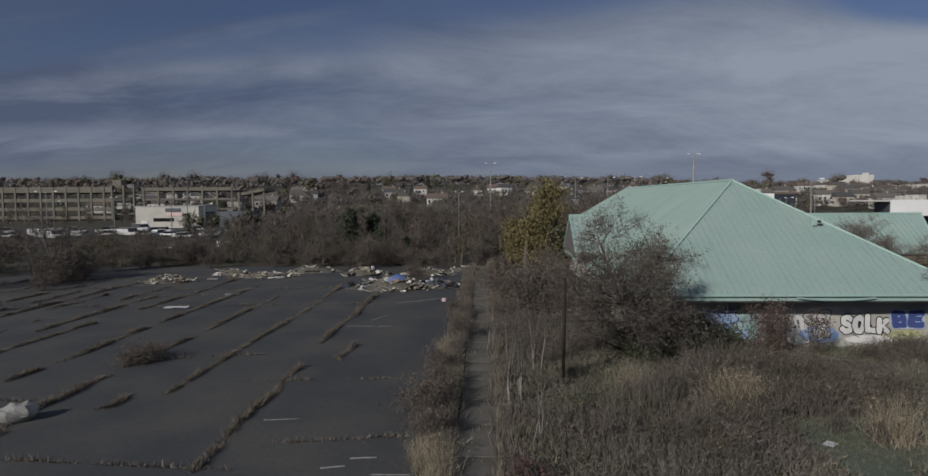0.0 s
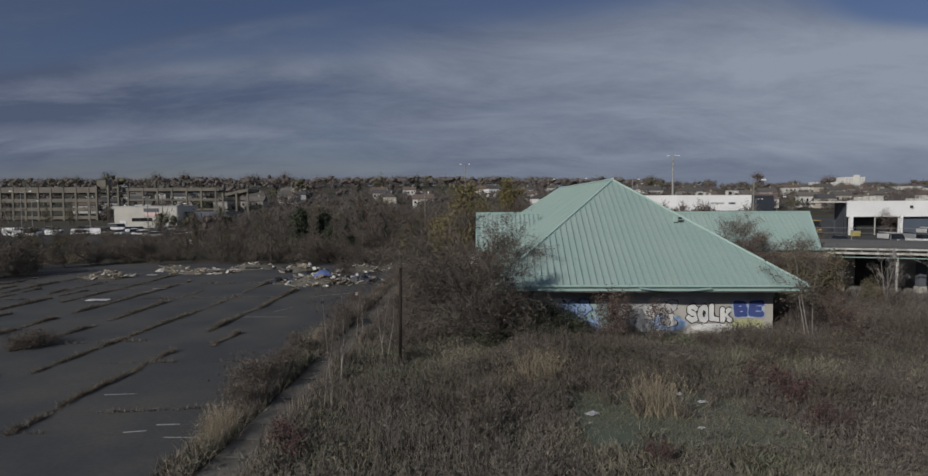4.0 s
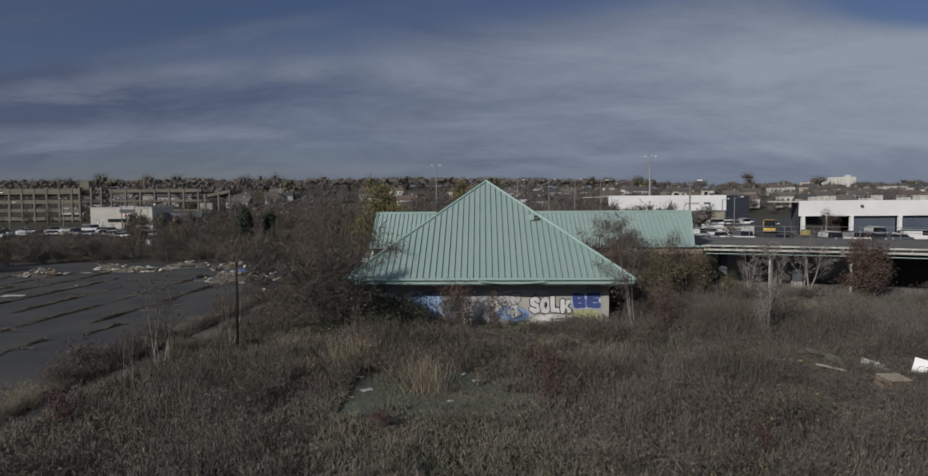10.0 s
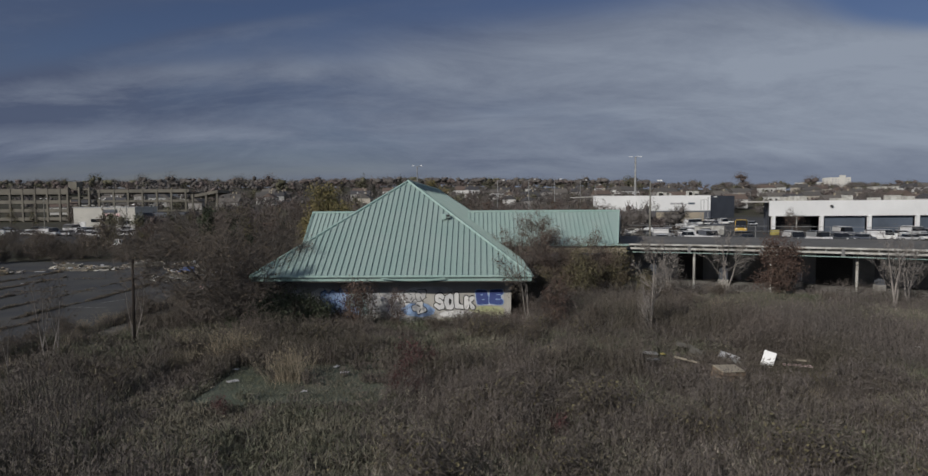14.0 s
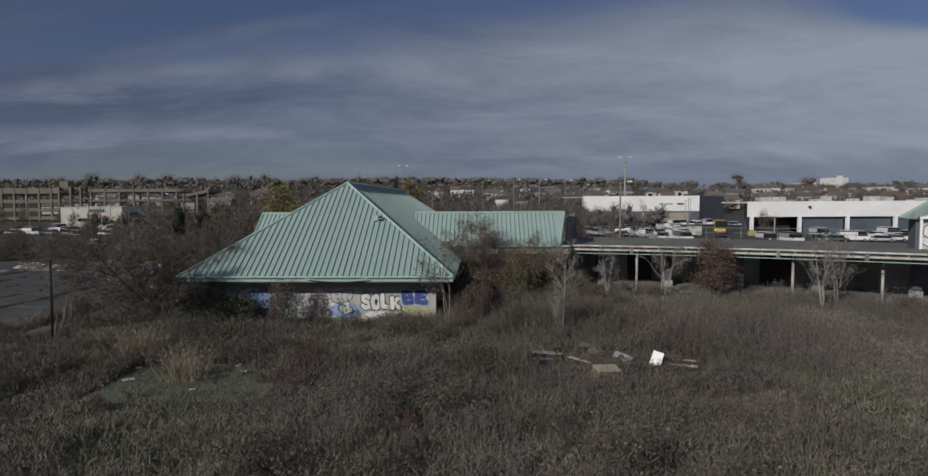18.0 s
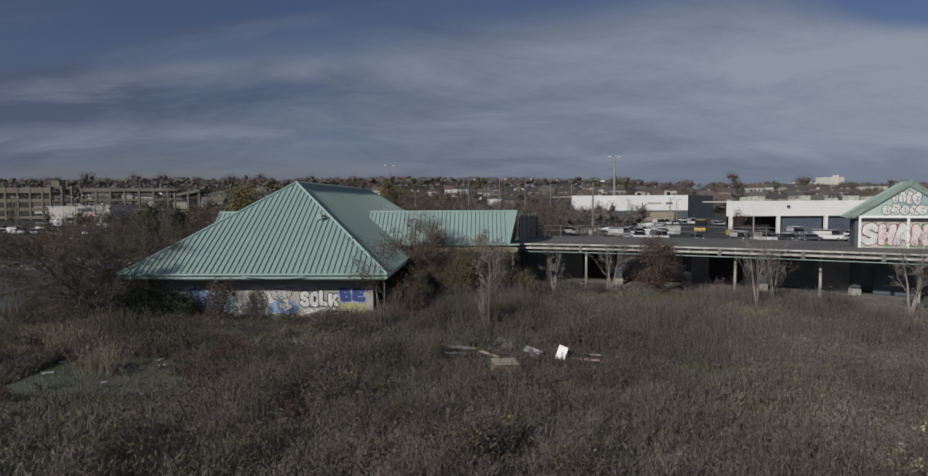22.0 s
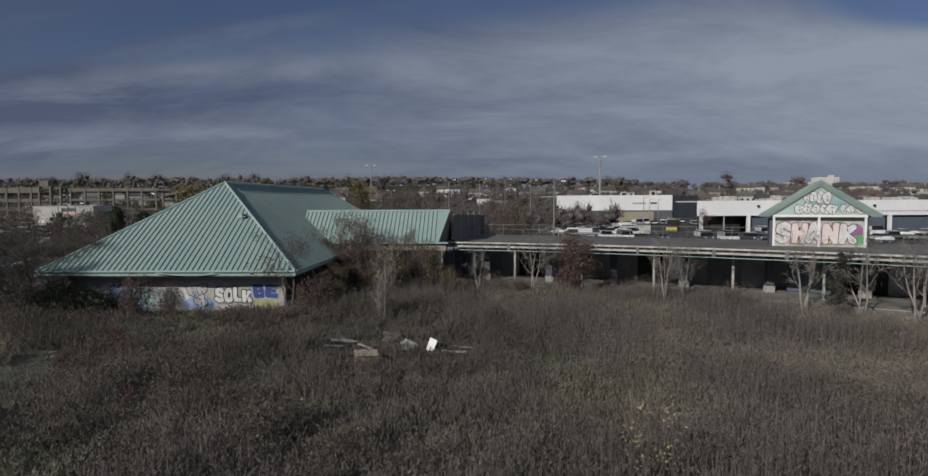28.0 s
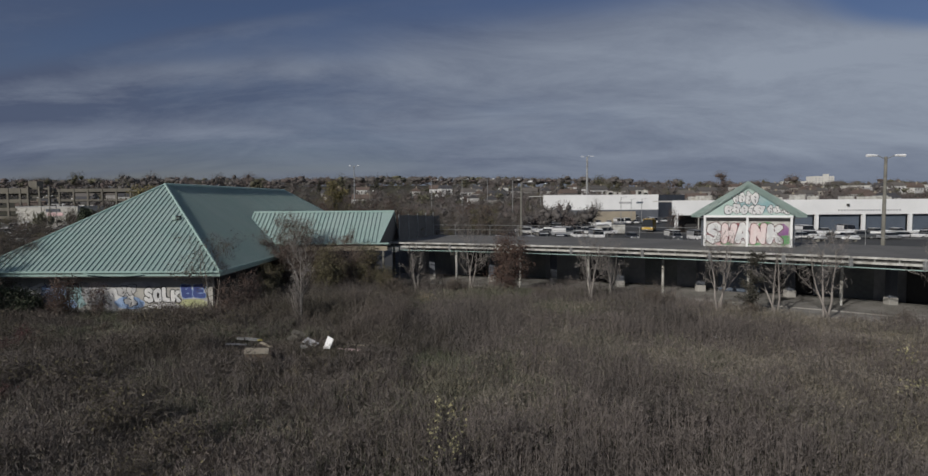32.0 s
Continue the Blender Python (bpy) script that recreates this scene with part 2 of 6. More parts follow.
SITE = Matrix.Translation((0, 39.68, 0)) @ Matrix.Rotation(radians(-2.0), 4, "Z")   # the grid of the lot and the hall
INV = SITE.inverted()

# ---- ground ----


def rise(x, y):
    d = max(0.0, y - 330)
    up = 24 * (1 - math.exp(-d / 260)) if d else 0.0
    return up + (max(0.0, min(1.0, (420 - x) / 420)) * 11 * (1 - math.exp(-(y - 600) / 150)) if y > 600 else 0.0)


bm = bmesh.new()
xs = [-2600, -1200, -700, -400, -250, -150, -90, -60, -30, 0, 30, 60, 90, 150, 250, 400, 700, 1200, 2600]
ys = [-400, -100, -20, 0, 20, 40, 60, 90, 130, 180, 240, 330, 400, 480, 600, 660, 720, 800, 900, 1040, 1200, 1500, 2000, 3600]
grid = [[bm.verts.new((x, y, rise(x, y) - 0.02)) for x in xs] for y in ys]
for j in range(len(ys) - 1):
    for i in range(len(xs) - 1):
        bm.faces.new((grid[j][i], grid[j][i + 1], grid[j + 1][i + 1], grid[j + 1][i]))
ground = tagged(obj_from("ground", bm, M["soil"]), "brown soil and withered ground cover", "ground", kind="structure")

lot = poly([SITE @ Vector(p) for p in ((-75, -60, 0.01), (-19.98, -60, 0.01), (-19.98, 46, 0.01), (-75, 46, 0.01))])
tagged(obj_from("parking_lot", lot, M["asphalt"]), "cracked dark asphalt of a disused parking lot", "parking lot", kind="structure")
back = poly([(-10, 72, 0.012), (190, 60, 0.012), (190, 215, 0.012), (118, 320, 0.012), (92, 320, 0.012), (70, 215, 0.012), (20, 160, 0.012)])
tagged(obj_from("rear_lot", back, M["asphalt_far"]), "grey asphalt lot behind the strip building", "parking lot", kind="structure")
street = poly([(-330, 128, 0.014), (-66, 128, 0.014), (-66, 205, 0.014), (-330, 205, 0.014)])
tagged(obj_from("side_lot", street, M["asphalt_far"]), "asphalt lot in front of the parking garage", "parking lot", kind="structure")
walk_ob = empty("sidewalk", SITE, "cracked concrete sidewalk slabs beside the lot", "sidewalk", kind="structure")

# ---- the green-roofed hall ----
EAVE, APEX, DEEP = 3.45, 9.99, 53.0
hall = empty("hall", SITE, "derelict single-storey hall with a pale green standing-seam hip roof", "building")


def seam_face(name, a, b, c, d, parent, step=0.406, label="", mats=("roof", "roof")):
    """A roof slope with raised seams. a to b is the eave, c over b and d over a the top (c may equal d)."""
    a, b, c, d = (Vector(p) for p in (a, b, c, d))
    slope = poly([a, b, c, d] if (c - d).length > 0.01 else [a, b, c])
    bmesh.ops.recalc_face_normals(slope, faces=slope.faces)
    for f in slope.faces:
        if f.normal.z < 0:
            f.normal_flip()
    base = part(name, slope, M[mats[0]], parent, label)
    along = (b - a).normalized()
    n = (b - a).cross(d - a)
    n = n.normalized() * (1 if n.z > 0 else -1)
    up_way = n.cross(along)
    up_way = up_way if up_way.z > 0 else -up_way
    length = (b - a).length
    k = step / 2
    u = lambda p: (p - a).dot(along)
    v = lambda p: (p - a).dot(up_way)
    hi = v(d)
    ud, uc, ub = u(d), u(c), length
    while k < length:
        top = hi
        if k < ud and ud > 0.01:
            top = min(top, hi * k / ud)
        if k > uc and ub - uc > 0.01:
            top = min(top, hi * (ub - k) / (ub - uc))
        if top > 0.3:
            sm = bmesh.new()
            p0 = a + along * k
            w, h = along * 0.024, n * 0.085
            q = [p0 - w, p0 + w, p0 + w + h, p0 - w + h]
            lo = [sm.verts.new(p) for p in q]
            tp = [sm.verts.new(p + up_way * (top - 0.08)) for p in q]
            sm.faces.new(lo)
            sm.faces.new(tp[::-1])
            for i in range(4):
                sm.faces.new((lo[i], tp[i], tp[(i + 1) % 4], lo[(i + 1) % 4]))
            part("seam", sm, M[mats[1]], base)
        k += step
    return base


W, HV, RB = 9.3, 10.43, 42.8
front = seam_face("roof_front", (-W, 0, EAVE), (W, 0, EAVE), (0, HV, APEX), (0, HV, APEX), hall)
right = seam_face("roof_side", (W, 0, EAVE), (W, DEEP, EAVE), (0, RB, APEX), (0, HV, APEX), hall)
left = seam_face("roof_side", (-W, DEEP, EAVE), (-W, 0, EAVE), (0, HV, APEX), (0, RB, APEX), hall)
rear = seam_face("roof_rear", (W, DEEP, EAVE), (-W, DEEP, EAVE), (0, RB, APEX), (0, RB, APEX), hall)


def cap(a, b, r, parent, name="ridge_cap"):
    a, b = Vector(a), Vector(b)
    part(name, tube(a, b, r, r, 5), M["fascia"], parent)


for p in ((-W, 0), (W, 0)):
    cap((p[0], p[1], EAVE + 0.02), (0, HV, APEX + 0.03), 0.11, hall, "hip_cap")
for p in ((-W, DEEP), (W, DEEP)):
    cap((p[0], p[1], EAVE + 0.02), (0, RB, APEX + 0.03), 0.11, hall, "hip_cap")
cap((0, HV - 0.1, APEX + 0.04), (0, RB + 0.1, APEX + 0.04), 0.13, hall)
# eave: gutter, fascia and soffit
for nm, q in (("gutter", (-W - .02, -.14, EAVE - .10, W + .02, .04, EAVE + .05)), ("gutter", (W - .04, .04, EAVE - .10, W + .14, DEEP, EAVE + .05)), ("gutter", (-W - .14, .04, EAVE - .10, -W + .04, DEEP, EAVE + .05))):
    part(nm, box(*q, bevel=0.03), M["fascia"], hall, "pale green metal gutter")
part("fascia", box(-W, 0.02, EAVE - .34, W, .08, EAVE - .10), M["fascia"], hall)
part("fascia", box(W - .08, 0.08, EAVE - .34, W - .02, DEEP, EAVE - .10), M["fascia"], hall)
part("fascia", box(-W + .02, 0.08, EAVE - .34, -W + .08, DEEP, EAVE - .10), M["fascia"], hall)
part("soffit", box(-W + .1, 0.1, EAVE - .42, W - .1, DEEP - .1, EAVE - .36), M["soffit"], hall, "dark weathered soffit boards")
WV, WU = 1.6, 8.0
part("frieze", box(-WU - .1, WV - .1, 2.55, WU + .1, WV - .02, EAVE - .42), M["block"], hall, "weathered grey band under the eave")
wall_front = part("wall_front", box(-WU, WV, 0, WU, WV + .3, EAVE - .42), M["block"], hall, "painted block wall covered in graffiti")
# Near-black colour stands in for the shaded open side under the right eave.
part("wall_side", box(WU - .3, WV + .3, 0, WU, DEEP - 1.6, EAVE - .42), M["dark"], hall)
part("wall_side", box(-WU, WV + .3, 0, -WU + .3, DEEP - 1.6, EAVE - .42), M["block"], hall)
part("wall_rear", box(-WU + .3, DEEP - 1.9, 0, WU - .3, DEEP - 1.6, EAVE - .42), M["block"], hall)

# the gallery wing that crosses the hall
wing = empty("gallery", SITE, "open gallery with a green standing-seam gable roof beside the hall", "building")
RV, RZ, FV, FZ = 18.86, 7.32, 15.1, 4.39
for u0, u1 in ((4.7, 19.2), (-10.4, -4.7)):
    seam_face("roof_front", (u0, FV, FZ), (u1 - (.9 if u1 > 0 else 0), FV, FZ), (u1, RV, RZ), (u0, RV, RZ), wing)
    seam_face("roof_rear", (u1, 2 * RV - FV, FZ), (u0, 2 * RV - FV, FZ), (u0, RV, RZ), (u1, RV, RZ), wing)
    cap((u0, RV, RZ + .03), (u1, RV, RZ + .03), .11, wing)
    part("gutter", box(u0, FV - .12, FZ - .14, u1, FV + .03, FZ + .02, bevel=.02), M["fascia"], wing)
    part("soffit", box(u0, FV + .05, FZ - .2, u1, 2 * RV - FV - .05, FZ - .14), M["soffit"], wing)

# ---- the strip building with its bowed canopy ----
EDGE = [(17.6, 57.6), (25.5, 55.0), (31.0, 52.8), (36.5, 50.1), (42.0, 47.1), (46.6, 44.3), (51.0, 41.4), (54.5, 38.9), (57.8, 36.2), (64.0, 30.8), (70, 25.2)]
CZ = 4.25


def offset(line, d):
    out = []
    for i, p in enumerate(line):
        a, b = Vector(line[max(0, i - 1)]), Vector(line[min(len(line) - 1, i + 1)])
        t = (b - a).normalized()
        out.append((p[0] - t.y * d, p[1] + t.x * d))
    return out


strip = empty("strip_building", Matrix(), "low derelict strip building with a bowed steel canopy", "building")


def band(name, d0, d1, z0, z1, mat, label="", line=EDGE):
    a, b = offset(line, d0), offset(line, d1)
    bm = bmesh.new()
    rows = [[bm.verts.new((*p, z)) for p in pts] for pts, z in ((a, z0), (a, z1), (b, z1), (b, z0))]
    for i in range(len(line) - 1):
        for r in range(4):
            q = (r + 1) % 4
            bm.faces.new((rows[r][i], rows[r][i + 1], rows[q][i + 1], rows[q][i]))
    bm.faces.new([rows[r][0] for r in range(4)])
    bm.faces.new([rows[r][-1] for r in range(4)][::-1])
    bmesh.ops.recalc_face_normals(bm, faces=bm.faces)
    return part(name, bm, mat, strip, label)


band("flat_roof", 0.25, 14.0, CZ - .30, CZ - .05, M["flat_roof"], "dark gravelled flat roof")
band("gutter", -0.05, 0.18, CZ - .12, CZ + .02, M["white_old"], "weathered white metal gutter")
band("beam", 0.05, 0.25, CZ - .50, CZ - .34, M["white_old"], "weathered pale edge beam")
band("rear_wall", 13.7, 14.0, 0, 2.2, M["soffit"])
band("shop_front", 8.0, 8.25, 0, CZ - .3, M["front"], "dark boarded shop fronts")

# ---- gable over the shop entrance ----
GM = Matrix.Translation((51.8, 48.95, 0)) @ Matrix.Rotation(radians(-22), 4, "Z")
gable = empty("entrance_gable", GM, "green gable with graffiti over the strip building", "gable")
gx0, gx1, gz0, gz1 = -3.45, 3.45, CZ - .05, 6.9
part("wall", box(gx0, 0, gz0, gx1, .25, gz1), M["white_old"], gable)
part("tympanum", poly([(-4.2, 0, 6.92), (4.2, 0, 6.92), (0, 0, 9.6)]), M["trim_pale"], gable)
seam_face("roof_left", (-4.5, 2.4, 6.8), (-4.5, -.18, 6.8), (0, -.18, 9.83), (0, 2.4, 9.83), gable)
seam_face("roof_right", (4.5, -.18, 6.8), (4.5, 2.4, 6.8), (0, 2.4, 9.83), (0, -.18, 9.83), gable)

# ---- far buildings ----
ware = empty("warehouse_near", pose(0, 0, 0), "long white warehouse with grey loading bays", "warehouse")
part("wall", box(78.7, 145.0, 4.3, 190, 145.3, 8.0), M["white"], ware)
part("lower_wall", box(84.6, 159, 0, 190, 159.4, 7.6), M["slate"], ware)
ware2 = empty("warehouse_far", pose(0, 0, 0), "white warehouse with a slate grey side wall", "warehouse")
part("wall", box(64, 270, 0, 116, 272, 10.4), M["white"], ware2)
part("side_wall", poly([(116, 270.2, 0), (133, 284, 0), (133, 284, 10.2), (116, 270.2, 10.2)]), M["slate"], ware2, "slate grey side wall")
garage = empty("parking_garage", pose(0, 0, 0), "beige concrete parking garage with open decks", "garage")
shop = empty("retail_box", pose(0, 0, 0), "plain white retail building", "shop")

# ---- plants: materials and generators ----
M["bark"] = material("bark", (0.105, 0.09, 0.078), 0.95, (0.075, 0.065, 0.058), (25.0, 0.3), (1.2, 0.3), island=0.25)
M["bark_pale"] = material("bark_pale", (0.20, 0.182, 0.162), 0.9, (0.135, 0.122, 0.11), (25.0, 0.25), (1.2, 0.3), island=0.2)
M["twig"] = material("twig", (0.094, 0.084, 0.076), 0.95, (0.118, 0.101, 0.086), (2.0, 0.2), (0.35, 0.3), island=0.35, bump=0)
M["leaf_russet"] = material("leaf_russet", (0.092, 0.058, 0.048), 0.8, (0.115, 0.078, 0.06), (2.0, 0.2), (0.8, 0.3), island=0.4, bump=0)
M["leaf_red"] = material("leaf_red", (0.080, 0.036, 0.036), 0.8, (0.064, 0.034, 0.034), (2.0, 0.2), (0.8, 0.3), island=0.4, bump=0)
M["leaf_olive"] = material("leaf_olive", (0.125, 0.112, 0.052), 0.8, (0.10, 0.095, 0.05), (2.0, 0.2), (0.5, 0.3), island=0.35, bump=0)
M["leaf_brown"] = material("leaf_brown", (0.112, 0.090, 0.066), 0.85, (0.088, 0.069, 0.053), (2.0, 0.2), (0.5, 0.3), island=0.4, bump=0)
M["leaf_green"] = material("leaf_green", (0.046, 0.058, 0.036), 0.75, (0.058, 0.068, 0.040), (2.0, 0.2), (0.5, 0.3), island=0.35, bump=0)
M["leaf_dark"] = material("leaf_dark", (0.048, 0.047, 0.037), 0.8, (0.052, 0.05, 0.04), (2.0, 0.2), (0.5, 0.3), island=0.35, bump=0)
M["leaf_willow"] = material("leaf_willow", (0.165, 0.138, 0.060), 0.8, (0.125, 0.11, 0.052), (2.0, 0.2), (0.5, 0.3), island=0.35, bump=0)
M["leaf_vine"] = material("leaf_vine", (0.132, 0.112, 0.066), 0.8, (0.108, 0.105, 0.058), (2.0, 0.2), (0.4, 0.3), island=0.4, bump=0)
M["twig_pale"] = material("twig_pale", (0.25, 0.23, 0.212), 0.95, (0.18, 0.162, 0.148), (2.0, 0.2), (0.35, 0.3), island=0.3, bump=0)
M["twig_brown"] = material("twig_brown", (0.118, 0.094, 0.080), 0.95, (0.150, 0.118, 0.098), (2.0, 0.2), (0.35, 0.3), island=0.35, bump=0)
M["brush_twig"] = material("brush_twig", (0.088, 0.078, 0.070), 0.95, (0.108, 0.092, 0.078), (2.0, 0.2), (0.35, 0.3), island=0.35, bump=0)
M["leaf_yellow"] = material("leaf_yellow", (0.30, 0.28, 0.16), 0.8, (0.22, 0.21, 0.12), (2.0, 0.2), (0.5, 0.3), island=0.3, bump=0)
M["weed"] = material("weed", (0.152, 0.133, 0.123), 0.9, (0.108, 0.098, 0.089), (0.9, 0.3), (0.14, 0.3), island=0.34, bump=0, spec=0.1)
M["grass"] = material("grass", (0.166, 0.154, 0.122), 0.9, (0.108, 0.118, 0.082), (0.7, 0.3), (0.2, 0.3), island=0.4, bump=0, spec=0.1)
M["yard"] = material("yard", (0.105, 0.11, 0.058), 0.9, (0.085, 0.10, 0.05), (0.7, 0.3), (0.3, 0.3), island=0.35, bump=0, spec=0.1)
M["pale_grass"] = material("pale_grass", (0.23, 0.208, 0.178), 0.9, (0.175, 0.16, 0.125), (0.7, 0.3), (0.2, 0.3), island=0.4, bump=0, spec=0.1)
M["straw"] = material("straw", (0.29, 0.25, 0.185), 0.9, (0.215, 0.182, 0.13), (2.0, 0.2), (0.6, 0.3), island=0.3, bump=0, spec=0.1)
M["brush"] = material("brush", (0.128, 0.110, 0.098), 0.95, (0.094, 0.086, 0.068), (0.8, 0.3), (0.2, 0.3), island=0.45, bump=0, spec=0.1)
# Woods colours: bare-bark grey-brown, lightened to carry the haze of distance.
M["woods_red"] = material("woods_red", (0.132, 0.112, 0.106), 0.95, (0.118, 0.098, 0.092), (0.08, 0.25), (0.02, 0.3), island=0.2, bump=0, spec=0.05)
M["woods_olive"] = material("woods_olive", (0.118, 0.112, 0.080), 0.95, (0.098, 0.097, 0.07), (0.08, 0.25), (0.02, 0.3), island=0.35, bump=0, spec=0.05)
M["woods"] = material("woods", (0.132, 0.122, 0.117), 0.95, (0.115, 0.107, 0.102), (0.08, 0.25), (0.02, 0.3), island=0.2, bump=0, spec=0.05)


def mesh_np(name, verts, faces, mats, index=None):
    """A mesh from arrays: verts (n, 3), faces (m, 3 or 4)."""
    me = bpy.data.meshes.new(name)
    n, (m, k) = len(verts), faces.shape
    me.vertices.add(n)
    me.vertices.foreach_set("co", verts.astype(np.float32).ravel())
    me.loops.add(m * k)
    me.loops.foreach_set("vertex_index", faces.astype(np.int32).ravel())
    me.polygons.add(m)
    me.polygons.foreach_set("loop_start", np.arange(0, m * k, k, dtype=np.int32))
    if index is not None:
        me.polygons.foreach_set("material_index", index.astype(np.int32))
    for mt in mats:
        me.materials.append(mt)
    me.update(calc_edges=True)
    return me


def tube_arrays(segs, sides):
    """Tapered tubes for rows of p0, p1, r0, r1."""
    s = np.asarray(segs, float)
    p0, p1, r0, r1 = s[:, :3], s[:, 3:6], s[:, 6], s[:, 7]
    d = p1 - p0
    d /= np.linalg.norm(d, axis=1, keepdims=True) + 1e-9
    ref = np.where(np.abs(d[:, 2:3]) > 0.9, [[1.0, 0, 0]], [[0, 0, 1.0]])
    a = np.cross(d, ref)
    a /= np.linalg.norm(a, axis=1, keepdims=True)
    b = np.cross(d, a)
    ang = np.arange(sides) * 2 * np.pi / sides
    ring = np.cos(ang)[None, :, None] * a[:, None] + np.sin(ang)[None, :, None] * b[:, None]
    v = np.concatenate([p0[:, None] + ring * r0[:, None, None], p1[:, None] + ring * r1[:, None, None]], 1)
    k = np.arange(sides)
    f = np.stack([k, (k + 1) % sides, (k + 1) % sides + sides, k + sides], 1)
    f = f[None] + (np.arange(len(s)) * 2 * sides)[:, None, None]
    return v.reshape(-1, 3), f.reshape(-1, 4)


def leaf_arrays(rng, centres, size, droop=0.0, long=1.6):
    n = len(centres)
    u = rng.normal(size=(n, 3))
    u[:, 2] -= droop
    u /= np.linalg.norm(u, axis=1, keepdims=True)
    w = np.cross(u, rng.normal(size=(n, 3)))
    w /= np.linalg.norm(w, axis=1, keepdims=True) + 1e-9
    s = size * rng.uniform(0.6, 1.4, (n, 1))
    v = np.stack([centres - u * s * long / 2, centres + w * s / 2, centres + u * s * long / 2, centres - w * s / 2], 1)
    f = np.arange(n * 4).reshape(-1, 4)
    return v.reshape(-1, 3), f


def grow(rng, height, spread=0.5, trunk=0.12, splits=(4, 5, 4, 3), lean=0.0, stems=1, bare=0.25, up_pull=0.15, wiggle=0.25, first=0.5, droop=0.0):
    """A branching plant: rows of tube segments by level, and the tips."""
    levels, tips = [[] for _ in range(len(splits) + 1)], []

    def shoot(p, d, length, r, level):
        steps = 4 if level == 0 else (3 if level < 3 else 2)
        q = p.copy()
        for i in range(steps):
            d = d + rng.normal(0, wiggle * (0.4 if level == 0 else 1), 3)
            d[2] += up_pull * (1 if level < 3 else 0) - droop * (level >= 2)
            d /= np.linalg.norm(d)
            e = q + d * length / steps
            ra, rb = r * (1 - 0.7 * i / steps), r * (1 - 0.7 * (i + 1) / steps)
            levels[level].append((*q, *e, ra, rb))
            t = (i + 1) / steps
            if level < len(splits) and t > bare * (level == 0):
                for _ in range(max(1, int(round(splits[level] / steps + rng.uniform(-0.3, 0.6))))):
                    side_way = rng.normal(0, 1, 3)
                    side_way -= d * (side_way @ d)
                    side_way /= np.linalg.norm(side_way) + 1e-9
                    nd = d * (1 - spread) + side_way * spread * rng.uniform(0.8, 1.5)
                    nd /= np.linalg.norm(nd)
                    shoot(q + (e - q) * rng.uniform(0.3, 1), nd, length * first * rng.uniform(0.6, 1.1) * (1.15 - 0.4 * t), rb * 0.62 + 0.002, level + 1)
            q = e
        tips.append(q)

    for k in range(stems):
        d = np.array([rng.normal(0, 0.10 + 0.22 * (stems > 1) + lean), rng.normal(0, 0.10 + 0.22 * (stems > 1) + lean), 1.0])
        shoot(np.array([rng.normal(0, 0.12 * (stems > 1)), rng.normal(0, 0.12 * (stems > 1)), -0.05]), d / np.linalg.norm(d), height * (0.72 if splits else 1) * rng.uniform(0.85, 1.05), trunk, 0)
    return levels, np.array(tips)


def plant(name, seed, label, category, height, leaf=None, leaf_size=0.09, leaf_n=0, bark="bark", twig="twig", leaf_spread=0.25, droop=0.0, min_r=0.0, group="", fit=True, haze=None, joined=False, **kw):
    """A tree or shrub as a thing: trunk, branches and leaves are its parts."""
    rng = np.random.default_rng(seed)
    levels, tips = grow(rng, height, droop=droop, **kw)
    top = max(s[5] for lv in levels for s in lv)
    f = height / top if fit else 1.0
    thing = empty(name, Matrix(), label, category, group)
    crown = None
    if haze:
        hn, hl, hw, hs = haze
        c = tips[rng.integers(0, len(tips), hn)] * f + rng.normal(0, hs, (hn, 3))
        c = c[c[:, 2] > 0.2]
        v, fc = leaf_arrays(rng, c, hw, -.6, hl / hw)
        crown = (v, fc)
    stems = kw.get("stems", 1)
    per = len(levels[0]) // stems
    rest = [s for q in levels[1:] for s in q]
    if joined:
        rest, stems = levels[0] + rest, 0
    for nm, lv, sides, mt in (*(("trunk" if stems == 1 else "stem", levels[0][k * per:(k + 1) * per], 7, bark) for k in range(stems)), ("crown", rest, 4 if len(levels) < 4 else 3, twig)):
        if lv:
            a = np.array(lv)
            a[:, :6] *= f
            a[:, 6:] = np.maximum(a[:, 6:], min_r)
            v, fc = tube_arrays(a, sides)
            if crown and nm == "crown":
                fc = np.concatenate([fc, crown[1] + len(v)])
                v = np.concatenate([v, crown[0]])
            ob = new(nm, mesh_np(nm, v, fc, [M[mt]]))
            ob.parent = thing
    if leaf and leaf_n:
        pick = tips[rng.integers(0, len(tips), leaf_n)] * f + rng.normal(0, leaf_spread, (leaf_n, 3)) - np.abs(rng.normal(0, droop * 2, (leaf_n, 1))) * np.array([0, 0, 1])
        pick = pick[pick[:, 2] > 0.15]
        v, fc = leaf_arrays(rng, pick, leaf_size, droop * 6)
        ob = new("foliage", mesh_np("foliage", v, fc, [M[leaf]]))
        ob.parent = thing
    return thing


def put(thing, x, y, turn=0.0, scale=1.0, z=0.0, copy=True):
    m = Matrix.Translation((x, y, z)) @ Matrix.Rotation(turn, 4, "Z") @ Matrix.Scale(scale, 4)
    if copy:
        ob = copy_thing(thing, Matrix())
        ob.matrix_basis = m
        return ob
    thing.matrix_basis = m
    return thing


